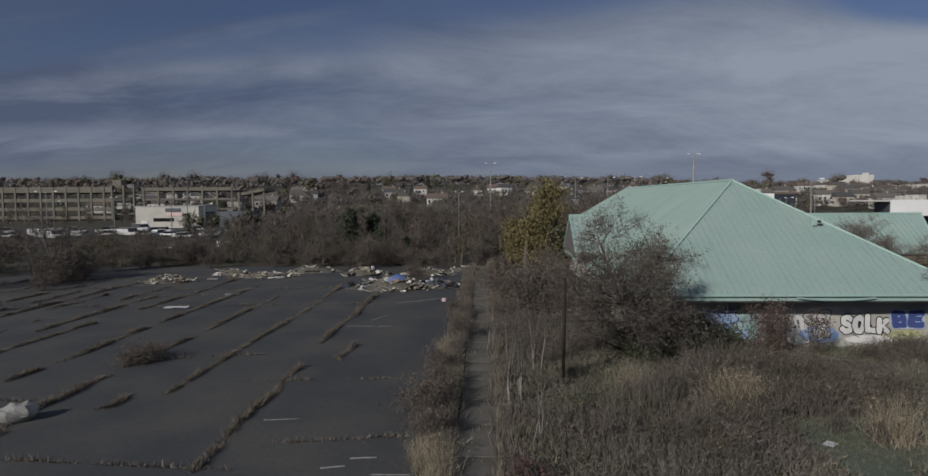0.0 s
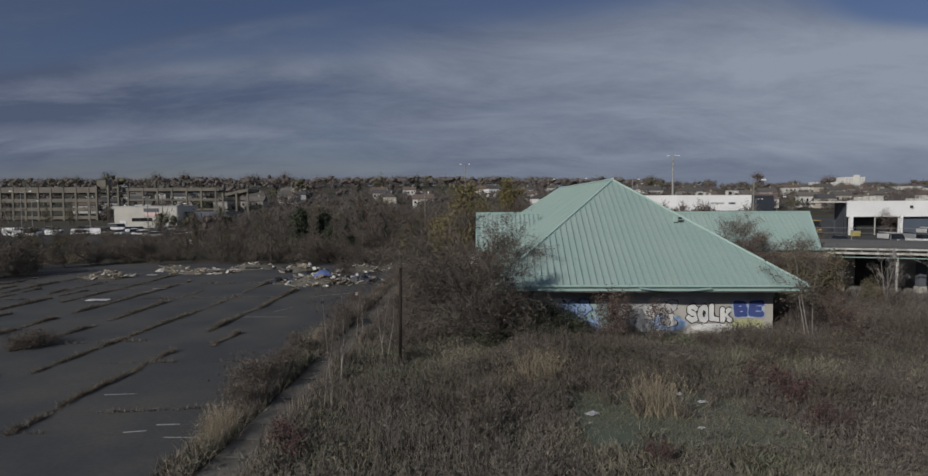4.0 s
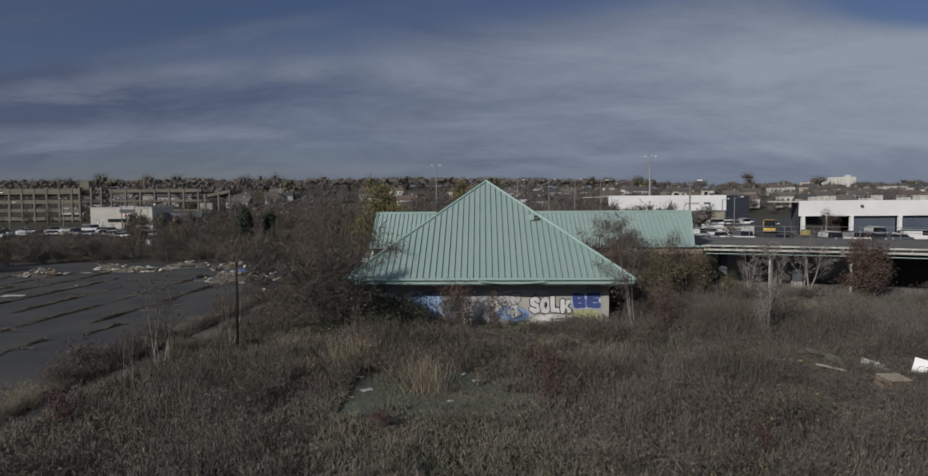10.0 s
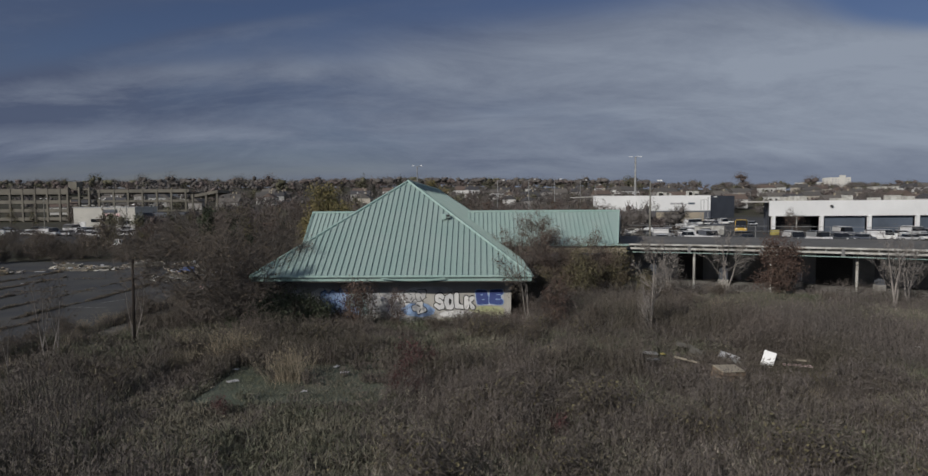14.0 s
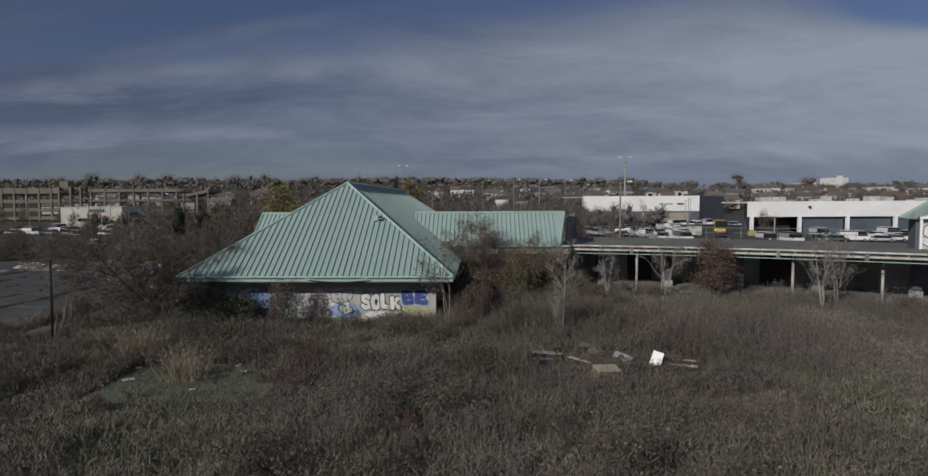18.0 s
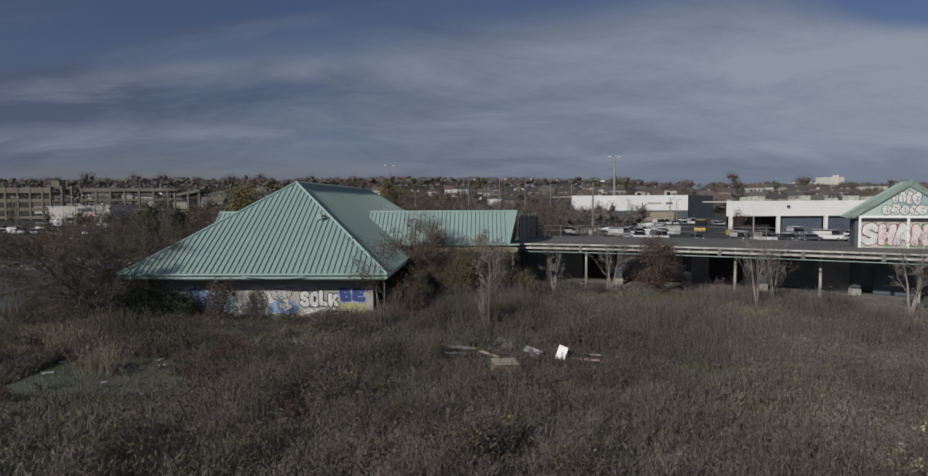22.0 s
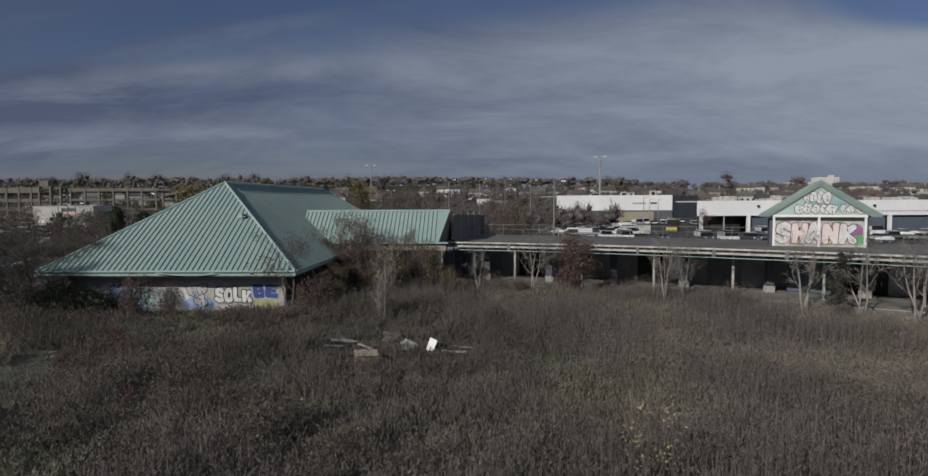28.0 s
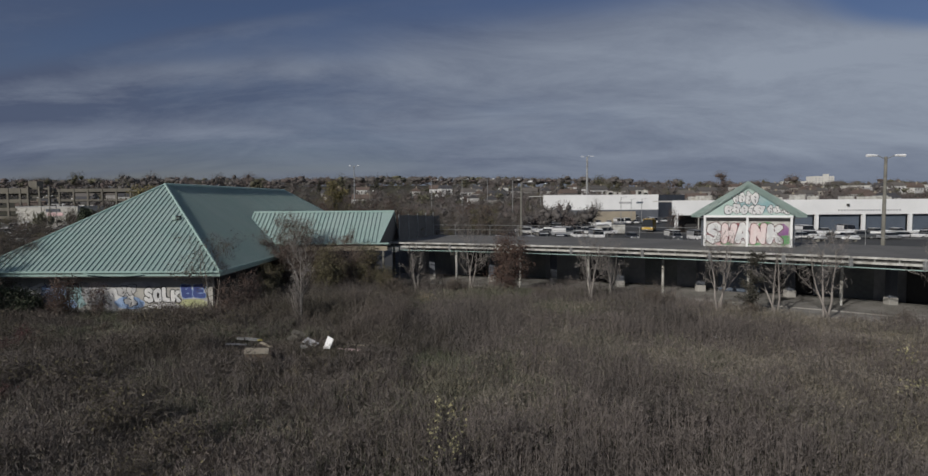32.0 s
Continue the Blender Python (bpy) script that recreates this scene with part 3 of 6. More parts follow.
# ---- single plants near the hall and the field ----
RND = random.Random(7)
dense = plant("bare_tree", 5, "feathery grey-brown bare tree beside the hall's corner", "tree", 8.3, leaf="leaf_brown", leaf_size=.06, leaf_n=4500, stems=4, spread=.5, trunk=.13, splits=(10, 7, 6, 4), first=.56, bare=.24, leaf_spread=.28, min_r=.007, wiggle=.11, lean=.12, up_pull=.05, haze=(13000, .42, .013, .24))
mid = np.mean([q.co[:2] for q in next(c for c in dense.children if c.name.startswith("crown")).data.vertices], axis=0)
dense.matrix_basis = Matrix.Translation((-9.9 - mid[0] * 1.35, 38.8 - mid[1] * 1.2, 0)) @ Matrix.Diagonal((1.35, 1.2, 1.1, 1))
put(dense, -12.0, 53.0, 4.0, .5)
willow = plant("willow", 11, "yellowing willow with hanging strands", "tree", 10.2, leaf="leaf_willow", leaf_size=.11, leaf_n=17000, stems=2, spread=.5, trunk=.2, splits=(6, 5, 4), first=.42, droop=.32, leaf_spread=.34, up_pull=.05)
willow.matrix_basis = Matrix.Translation((-12.4, 70.0, 0)) @ Matrix.Diagonal((1.5, 1.3, 1.0, 1))
round_tree = plant("olive_tree", 13, "round-crowned tree with olive yellow leaves", "tree", 12.4, leaf="leaf_willow", leaf_size=.2, leaf_n=9000, stems=1, spread=.5, trunk=.28, splits=(9, 6, 4), first=.45, leaf_spread=.5, bare=.2)
put(round_tree, -2.9, 130.0, 0, 1.0, copy=False)
corner = plant("bare_tree", 21, "thin bare tree with forked pale trunk at the hall's corner", "tree", 6.2, leaf="leaf_brown", leaf_size=.08, leaf_n=500, stems=3, spread=.5, trunk=.05, splits=(5, 4, 4), first=.5, bark="bark_pale", bare=.3, haze=(2200, .3, .014, .18))
put(corner, 9.3, 38.6, 0, 1.0, copy=False)
bush = plant("shrub_tree", 31, "spreading brown shrub tree with reddish twigs", "tree", 7.6, leaf="leaf_russet", leaf_size=.06, leaf_n=1800, stems=4, spread=.5, trunk=.085, splits=(8, 6, 5, 4), first=.55, bare=.1, leaf_spread=.25, wiggle=.13, up_pull=.06, min_r=.006, twig="twig_brown", haze=(9000, .4, .015, .22))
put(bush, 9.9, 52.2, 0, 1.0, copy=False)
bush.matrix_basis = bush.matrix_basis @ Matrix.Diagonal((1.25, 1.2, 1.0, 1))
put(bush, 16.4, 51.8, 2.2, .78)
put(bush, 12.8, 51.6, 3.4, .86)
put(bush, 7.6, 46.5, 5.0, .5)
green = plant("vine_shrub", 33, "brown-olive shrub overgrown with withered vines", "shrub", 4.6, leaf="leaf_vine", leaf_size=.09, leaf_n=3600, stems=4, spread=.45, trunk=.05, splits=(6, 5, 3), first=.5, bare=.05, leaf_spread=.34, wiggle=.16, haze=(1800, .35, .013, .22))
for x, y, s in ((13.6, 50.8, .85), (18.0, 52.0, .95), (14.9, 49.7, .95), (10.8, 46.0, .7), (19.8, 49.4, .55), (11.2, 42.8, .5), (8.4, 50.6, .9)):
    put(green, x, y, RND.uniform(0, 6), s, copy=(x != 13.6))
sapling = plant("sapling", 41, "slender bare sapling with a pale trunk", "sapling", 6.4, stems=1, spread=.42, trunk=.085, splits=(20, 6, 4), first=.40, bark="twig_pale", twig="twig_pale", bare=.12, up_pull=.24, lean=-.09, wiggle=.08, min_r=.011, haze=(1200, .34, .012, .16))
put(sapling, 16.0, 35.8, 0, 1.0, copy=False)
thin = plant("sapling", 43, "thin pale multi-stemmed sapling", "sapling", 5.0, stems=3, spread=.35, trunk=.032, splits=(9, 3), first=.34, bark="twig_pale", twig="twig", bare=.25, up_pull=.3, lean=-.14, leaf="leaf_brown", leaf_size=.06, leaf_n=260, haze=(700, .35, .009, .2))
for x, y, s in ((-17.0, 31.0, .95), (-16.6, 31.6, .8), (-15.4, 36.5, .8), (-17.2, 41.0, .7), (-16.2, 27.5, .6)):
    put(thin, x, y, RND.uniform(0, 6), s, copy=(x != -17.0))
red = plant("red_leaved_tree", 51, "small tree thick with dull russet leaves before the canopy", "tree", 5.4, leaf="leaf_russet", leaf_size=.075, leaf_n=9000, stems=4, spread=.46, trunk=.07, splits=(8, 5, 3), first=.5, bare=.02, leaf_spread=.3, haze=(2000, .3, .012, .2))
put(red, 31.4, 49.6, 0, 1.0, copy=False)
multi = plant("bare_tree", 61, "bare multi-stemmed tree with pale bark before the canopy", "tree", 6.6, stems=3, lean=-.1, spread=.5, trunk=.085, splits=(6, 4, 4), first=.55, wiggle=.16, min_r=.012, bark="twig_pale", twig="twig_pale", bare=.3, haze=(1000, .4, .010, .2))
for x, y, s in ((37.3, 45.0, .95), (45.5, 39.8, 1.0), (49.4, 39.4, .92), (52.2, 37.8, 1.0), (57.5, 34.0, 1.0), (61, 30.5, .9), (27.6, 52.0, .95), (22.5, 51.5, .75), (39.2, 46.3, .8)):
    put(multi, x, y, RND.uniform(0, 6), s, copy=(x != 37.3))
ever = plant("dark_evergreen", 71, "narrow dark brown-green evergreen before the canopy", "tree", 4.9, leaf="leaf_dark", leaf_size=.08, leaf_n=3000, stems=1, spread=.5, trunk=.06, splits=(16, 4, 2), first=.22, bare=.03, leaf_spread=.14, haze=(1500, .25, .014, .12))
put(ever, 47.4, 39.0, 0, .92, copy=False)
yew = plant("yew", 73, "low spreading dark green yew by the wall", "shrub", 2.1, leaf="leaf_green", leaf_size=.075, leaf_n=15000, stems=7, spread=.7, trunk=.05, splits=(6, 4, 3), first=.75, bare=.02, leaf_spread=.28, lean=.6, haze=(1500, .3, .02, .25))
for x, y, s in ((-5.6, 39.2, 1.05), (-7.6, 38.9, 1.15), (-8.9, 39.2, .9), (-6.4, 38.2, .8)):
    put(yew, x, y, RND.uniform(0, 6), s, copy=(x != -5.6))
mound = plant("brown_shrub", 75, "rounded brown shrub with withered leaves", "shrub", 1.9, leaf="leaf_brown", leaf_size=.06, leaf_n=1100, stems=7, spread=.6, trunk=.02, splits=(6, 4), first=.6, bare=.02, leaf_spread=.26, lean=.4, haze=(1900, .32, .015, .22))
for x, y, s in ((41.5, 41.4, 1.0), (5.5, 37.6, .6), (7.4, 37.0, .6), (3.0, 38.6, .55), (-20.6, 30.9, .9), (-20.1, 32.8, .7), (-20.0, 34.8, .65), (-20.2, 28.6, .7), (-20.1, 37.6, .7), (-18.9, 45, .9), (-19.3, 52.0, .8), (-14.6, 47.5, .7), (-52.5, 38.0, .6), (-13.4, 57.0, 1.2), (20.5, 48.5, 1.0), (26.0, 50.0, .8), (-24.0, 71.5, 1.2), (-57, 55, .6), (-15.5, 63, 1.1), (-13.6, 35.4, .5), (-16.2, 51, .8), (8.6, 34.6, .7), (12.8, 37.4, .9), (18.5, 42, .8), (22, 45.5, .8), (4.0, 34.0, .5), (33.5, 46.5, .6), (46.8, 37.6, .7), (54.5, 33.6, .7)):
    put(mound, x, y, RND.uniform(0, 6), s, copy=(x != 41.5))
low_shrub = plant("lot_shrub", 76, "flat brown twiggy shrub rooted in the asphalt", "shrub", 1.3, leaf="leaf_brown", leaf_size=.05, leaf_n=1500, stems=8, spread=.72, trunk=.02, splits=(6, 5, 2), first=.75, bare=.02, leaf_spread=.2, lean=.8, haze=(3200, .3, .012, .2))
put(low_shrub, -36.7, 39.7, 0, 1.0, copy=False)
low_shrub.matrix_basis = Matrix.Translation((-36.7, 39.7, 0)) @ Matrix.Diagonal((1.6, 1.5, .8, 1))
lanky = plant("lanky_shrub", 77, "lanky brown shrub with a few withered leaves by the graffiti wall", "shrub", 3.4, leaf="leaf_russet", leaf_size=.07, leaf_n=900, stems=4, spread=.36, trunk=.025, splits=(7, 4), first=.38, bare=.1, up_pull=.25, haze=(1100, .3, .01, .16))
for x, y, s in ((-2.6, 39.4, 1.0), (-1.4, 39.2, .95), (0.2, 39.4, .8), (-2.0, 39.0, .8), (10.6, 37.8, .9), (11.5, 40.2, 1.0), (-5.9, 38.6, .6)):
    put(lanky, x, y, RND.uniform(0, 6), s, copy=(x != -2.6))
sumac = plant("red_shrub", 79, "low shrub with dark red autumn leaves", "shrub", 1.5, leaf="leaf_red", leaf_size=.06, leaf_n=620, stems=5, spread=.45, trunk=.014, splits=(6, 3), first=.5, bare=.1, leaf_spread=.16, haze=(500, .22, .01, .12))
for x, y, s in ((2.1, 29.0, 1.0), (2.5, 27.6, .8), (2.0, 30.2, .9), (2.2, 25.4, .8), (-17.0, 23.6, .9), (8.2, 20.3, .7), (-4.6, 23.2, .6), (3.4, 28.4, .8)):
    put(sumac, x, y, RND.uniform(0, 6), s, copy=(x != 2.1))
yellow = plant("yellow_sapling", 81, "thin sapling with pale yellow leaves", "sapling", 2.9, leaf="leaf_yellow", leaf_size=.055, leaf_n=150, stems=2, spread=.34, trunk=.016, splits=(6, 3), first=.35, bare=.3, leaf_spread=.1, up_pull=.25)
for x, y, s in ((26.1, 13.1, 1.0), (25.9, 13.4, .7), (43.6, 18.2, 1.05), (44.6, 19.4, .8)):
    put(yellow, x, y, RND.uniform(0, 6), s, copy=(x != 26.1))

bramble = plant("bramble", 83, "low dark thicket of withered brambles", "shrub", 1.25, stems=6, spread=.7, trunk=.014, splits=(5, 3), first=.7, bare=.02, lean=.7, twig="brush_twig", joined=True, haze=(1500, .28, .016, .26), leaf="leaf_vine", leaf_size=.05, leaf_n=350, group="brambles in the field")
bn = 0
br = random.Random(23)
while bn < 66:
    x, y = br.uniform(-16, 21), 11 + 26 * br.uniform(0, 1)
    if (-8.5 < x < 3.2 and 21 < y < 32) or noise.noise((x * .12, y * .12, 2.2)) < -.05 or (13 < x < 22 and 27 < y < 33):
        continue
    put(bramble, x, y, br.uniform(0, 6.28), br.uniform(.7, 1.35) if 3 < x < 15 and y < 26 else br.uniform(.5, 1.1), copy=bn > 0)
    bn += 1

# ---- blond grass tufts ----


def tuft_mesh(seed, n, h, w):
    rng = np.random.default_rng(seed)
    base = rng.normal(0, w * .35, (n, 2))
    tip = base + rng.normal(0, w * .55, (n, 2))
    hh = h * rng.uniform(.5, 1.1, n)
    a = rng.uniform(0, np.pi, n)
    side_w = np.stack([np.cos(a), np.sin(a)], 1) * .009
    v = np.zeros((n, 3, 3))
    v[:, 0, :2], v[:, 1, :2], v[:, 2, :2] = base - side_w, base + side_w, tip
    v[:, 2, 2] = hh
    m = n * 2
    k = rng.integers(0, n, m)
    t = rng.uniform(.6, 1.0, (m, 1))
    at = np.concatenate([base[k] + (tip[k] - base[k]) * t, hh[k, None] * t], 1) + rng.normal(0, .05, (m, 3))
    way = rng.normal(0, .6, (m, 3)) + np.array([0, 0, .5])
    wide = np.cross(way, rng.normal(size=(m, 3))) * .006
    plume = np.stack([at - wide, at + wide, at + way * .09], 1)
    v = np.concatenate([v, plume])
    return mesh_np("blades", v.reshape(-1, 3), np.arange(len(v) * 3).reshape(-1, 3), [M["straw"]])


TUFTS = [tuft_mesh(s, 380, 1.55, 1.1) for s in (1, 2, 3)]
SPOTS = [(-7.5, 31.6, 1.15), (-6.9, 32.3, .9), (-3.3, 27.9, 1.1), (-19.8, 25.6, .75), (-20.1, 26.6, .6), (-19.7, 24.4, .6), (-20.0, 39.0, .6), (9.6, 30.4, .6), (12.4, 20.2, .6), (-11.0, 33.8, .8), (-19.9, 41.5, .6), (23.8, 44.5, .7), (-9.4, 30.0, .7), (-4.6, 36.0, .6), (18.8, 24.0, .5)] + [(-74.5 + k * 1.15, 88.0 + (k * 7 % 5) * .9, .9 + .1 * (k % 3)) for k in range(9)]
for i, (x, y, s) in enumerate(SPOTS):
    ob = new("grass_tuft", TUFTS[i % 3])
    ob.matrix_world = Matrix.Translation((x, y, 0)) @ Matrix.Rotation(i * 1.3, 4, "Z") @ Matrix.Scale(s, 4)
    tagged(ob, "tuft of tall blond ornamental grass", "grass", "blond grass tufts")

# ---- the field: weeds and grass, too many to count ----


def keep(x, y):
    """Where wild plants stand: outside the lot, the sidewalk, the slab and the buildings."""
    p = INV @ Vector((x, y, 0))
    u, v = p.x, p.y
    if u < -17.0 and not (-19.75 < u < -18.8):
        return False
    if -8.2 < u < 8.2 and v > 1.3:
        return False
    if -6.7 < x < 1.3 and 24.5 < y < 30.2 and noise.noise((x * .9, y * .9, 3)) > -.32:
        return False
    if x > 19 and y > np.interp(x, EX, EY) + (1.2 if x < 43 else -1.6 if x < 47 else -4.6):
        return False
    return not (8 < u < 19 and v > 13.5)


EX, EY = [p[0] for p in EDGE], [p[1] for p in EDGE]


def field(name, n, seed, area, h, spread, leaves, leaf_w, mats, patch, label, tall=0.35, anywhere=False, blade=1.7):
    """Thin stems with small leaves or seed heads along them, scattered over the field."""
    rng = np.random.default_rng(seed)
    x0, y0, x1, y1 = area
    got = []
    while len(got) < n:
        x = rng.uniform(x0, x1)
        y = y0 + (y1 - y0) * rng.uniform() ** 1.25
        k = noise.noise((x * .13 + 5, y * .13, 1.7)) + .5 * noise.noise((x * .45, y * .45, 9.1))
        if (k - patch[0]) * patch[1] < rng.uniform(-.5, .5):
            continue
        if anywhere or keep(x, y):
            got.append((x, y, k))
    g = np.array(got)
    n = len(g)
    hh = h * (1 + tall * g[:, 2]) * rng.uniform(.55, 1.2, n)
    hump = np.array([noise.noise((q[0] * .55, q[1] * .55, 4.4)) + .6 * noise.noise((q[0] * 1.5, q[1] * 1.5, 7.7)) for q in g])
    hh *= 1 + .75 * np.clip(hump, -.8, .8)
    hh *= np.where(((g[:, 0] - 17.5) / 4.5) ** 2 + ((g[:, 1] - 28.4) / 3.6) ** 2 < 1, .36, 1.0)
    hh *= np.where((g[:, 0] > -5.5) & (g[:, 0] < 9) & (g[:, 1] > 34.5), .58, 1.0)
    hh *= np.where((g[:, 0] > -9.5) & (g[:, 0] < 3.8) & (g[:, 1] > 22.0) & (g[:, 1] < 33), .62, 1.0)
    hh *= np.where((g[:, 0] > -8.5) & (g[:, 0] < 3) & (g[:, 1] > 20.5) & (g[:, 1] < 24.6), .42, 1.0)
    hh *= np.where((g[:, 0] > -9.5) & (g[:, 0] < -6.3) & (g[:, 1] > 23.0) & (g[:, 1] < 31.5), .6, 1.0)
    hh *= np.where((g[:, 0] < -8.0) & (g[:, 1] > 35.5), .6, 1.0)
    lean = rng.normal(0, spread, (n, 2))
    a = rng.uniform(0, np.pi, n)
    wv = np.stack([np.cos(a), np.sin(a)], 1) * .012
    stem = np.zeros((n, 3, 3))
    stem[:, 0, :2], stem[:, 1, :2], stem[:, 2, :2] = g[:, :2] - wv, g[:, :2] + wv, g[:, :2] + lean
    stem[:, 2, 2] = hh
    t = rng.uniform(.35, 1.0, (n, leaves))
    c = np.zeros((n, leaves, 3))
    c[:, :, :2] = g[:, None, :2] + lean[:, None] * t[:, :, None] + rng.normal(0, .05, (n, leaves, 2))
    c[:, :, 2] = hh[:, None] * t
    c = c.reshape(-1, 3)
    m = len(c)
    d = rng.normal(0, .8, (m, 3))
    d[:, 2] = np.abs(d[:, 2]) + .45
    d /= np.linalg.norm(d, axis=1, keepdims=True)
    e = np.cross(d, rng.normal(0, 1, (m, 3)))
    e /= np.linalg.norm(e, axis=1, keepdims=True)
    s = leaf_w * rng.uniform(.5, 1.5, (m, 1))
    leaf = np.stack([c - e * s * .17, c + e * s * .17, c + d * s * blade], 1)
    v = np.concatenate([stem.reshape(-1, 3), leaf.reshape(-1, 3)])
    ob = new(name, mesh_np(name, v, np.arange(len(v)).reshape(-1, 3), mats))
    return tagged(ob, label, "weeds", kind="stuff")


field("weeds", 118000, 5, (-19.7, 6, 66, 56), .95, .13, 9, .066, [M["weed"]], (-.30, 1.5), "withered brown goldenrod and weed stalks", tall=.55)
field("meadow_grass", 88000, 6, (-19.7, 6, 40, 50), .5, .26, 4, .085, [M["grass"]], (.02, -1.6), "rank grey-green meadow grass between the weeds", tall=-.3, blade=2.4)
# Withered grass, spread paler on the right to imitate the field's sunlit brightness.
field("pale_grass", 46000, 14, (27, 5, 66, 42), .62, .26, 5, .075, [M["pale_grass"]], (-.05, -1.2), "pale grey-tan withered grass that also brightens the field's sunlit right", tall=-.2)
field("yard_grass", 6000, 17, (-13.5, 32.5, -4, 37.5), .32, .12, 4, .07, [M["yard"]], (.3, -1.0), "green grass beside the yews")
field("pale_swathe", 8000, 15, (-13, 12, 18, 27), .6, .34, 4, .08, [M["pale_grass"]], (.05, 1.3), "swathes of pale withered grass", tall=.2)
field("pale_patch", 14000, 19, (2, 9, 16, 24), .6, .28, 4, .075, [M["pale_grass"]], (-.05, -1.4), "pale withered grass between the weeds", tall=-.2)
field("dry_grass", 12000, 8, (-19.7, 8, 60, 50), .75, .24, 4, .06, [M["straw"]], (.0, -1.2), "pale dry grass stalks in the field")
field("pad_moss", 9000, 10, (-7.2, 23.6, 2.2, 31.2), .14, .08, 3, .05, [M["grass"]], (.0, 1.0), "low green weeds creeping over the slab", anywhere=True)
field("rear_weeds", 26000, 16, (-19.7, -34, 74, 7), .8, .22, 4, .1, [M["weed"], M["grass"]], (-.4, 1.2), "withered weeds at the near side of the field")
field("low_brush", 9000, 18, (3, 14, 26, 33), .95, .3, 8, .07, [M["brush"]], (.0, 1.6), "dark tangled brush in the field", tall=.4)
field("tangle", 9000, 21, (7, 24, 24, 37), .8, .3, 8, .07, [M["brush_twig"]], (-.5, 1.0), "dark withered tangle round the dumped boards", tall=.3)
field("thicket", 27000, 9, (-17, 27, 23, 47), 1.3, .3, 8, .075, [M["brush"]], (.05, 2.0), "dark twiggy thicket before the hall", tall=.5)


def weed_line(name, seed, pts, width, per_m, h, mats, label):
    """A line of weeds that grows along a crack or a kerb."""
    rng = np.random.default_rng(seed)
    out = []
    for (u0, v0), (u1, v1) in pts:
        ln = math.hypot(u1 - u0, v1 - v0)
        for _ in range(int(per_m * ln)):
            t = rng.uniform()
            u, v = u0 + (u1 - u0) * t, v0 + (v1 - v0) * t
            d = noise.noise((u * .7, v * .3, seed * 1.7)) + .7 * noise.noise((u, v * 1.3, seed * 2.9)) + .5
            if d * 2.2 > rng.uniform():
                p = SITE @ Vector((u + rng.normal(0, width), v, 0))
                out.append((p.x, p.y, d))
    g = np.array(out)
    n = len(g)
    hh = h * (.35 + g[:, 2]) * rng.uniform(.4, 1.3, n)
    a = rng.uniform(0, 2 * np.pi, n)
    wv = np.stack([np.cos(a), np.sin(a)], 1) * .018
    v = np.zeros((n, 3, 3))
    v[:, 0, :2], v[:, 1, :2] = g[:, :2] - wv, g[:, :2] + wv
    v[:, 2, :2] = g[:, :2] + rng.normal(0, .13, (n, 2))
    v[:, 2, 2] = np.maximum(hh, .03)
    idx = rng.integers(0, len(mats), n)
    ob = new(name, mesh_np(name, v.reshape(-1, 3), np.arange(n * 3).reshape(-1, 3), mats, idx))
    return tagged(ob, label, "weeds", kind="stuff")


CRACK = [M["brush"], M["brush"], M["weed"], M["weed"], M["straw"]]
WEEDS = [M["brush"], M["weed"], M["weed"], M["straw"]]
for i, (u, v0, v1) in enumerate(((-27.4, -14.8, -2.4), (-27.7, 2.7, 21.5), (-25.8, -1.2, 2.4), (-32.2, -7.8, 27.5), (-36.7, -9.6, -4.0), (-36.8, -2.6, 20.8), (-33.9, -9.0, -7.0), (-41.1, -5.2, 27.5), (-46.1, 0, 9), (-48.2, 6, 21), (-50.8, 5, 13), (-53.4, 13, 22), (-55.2, -4, 30), (-60.0, -2, 30), (-64.5, 0, 36), (-69, 5, 36), (-36.4, -13, -10.4), (-45.6, 14, 33), (-50.2, 18, 33), (-57.4, 8, 24))):
    bends = [(u + RND.uniform(-.22, .22), v0 + (v1 - v0) * q / 6) for q in range(7)]
    weed_line("crack_weeds", 20 + i, list(zip(bends, bends[1:])), .075, 250, .23, CRACK, "weeds along a crack in the asphalt")
weed_line("cross_weeds", 50, [((-65, 14.5), (-27, 17)), ((-60, -3), (-45, -2)), ((-50, 25), (-30, 26.5)), ((-44, -7.5), (-38, -8)), ((-66, 33), (-40, 34.5)), ((-30, -5), (-22, -4.4)), ((-26, -12.5), (-20.4, -11.6)), ((-34, -14), (-26, -14.6)), ((-56, 18), (-44, 22)), ((-70, 22), (-52, 28)), ((-36, -1), (-30, .4))], .16, 60, .2, WEEDS, "sparse weeds along cross cracks in the asphalt")
weed_line("kerb_weeds", 51, [((-19.3, -24), (-19.3, 46)), ((-19.6, -24), (-19.6, 40))], .26, 260, .5, CRACK, "rank weeds along the kerb")
weed_line("kerb_weeds", 52, [((-16.9, -24), (-16.9, 46))], .22, 300, .7, CRACK, "rank weeds beside the sidewalk")
weed_line("slab_weeds", 53, [((-17.9, -24), (-17.9, 46))], .5, 60, .18, WEEDS, "low weeds in the sidewalk's joints")

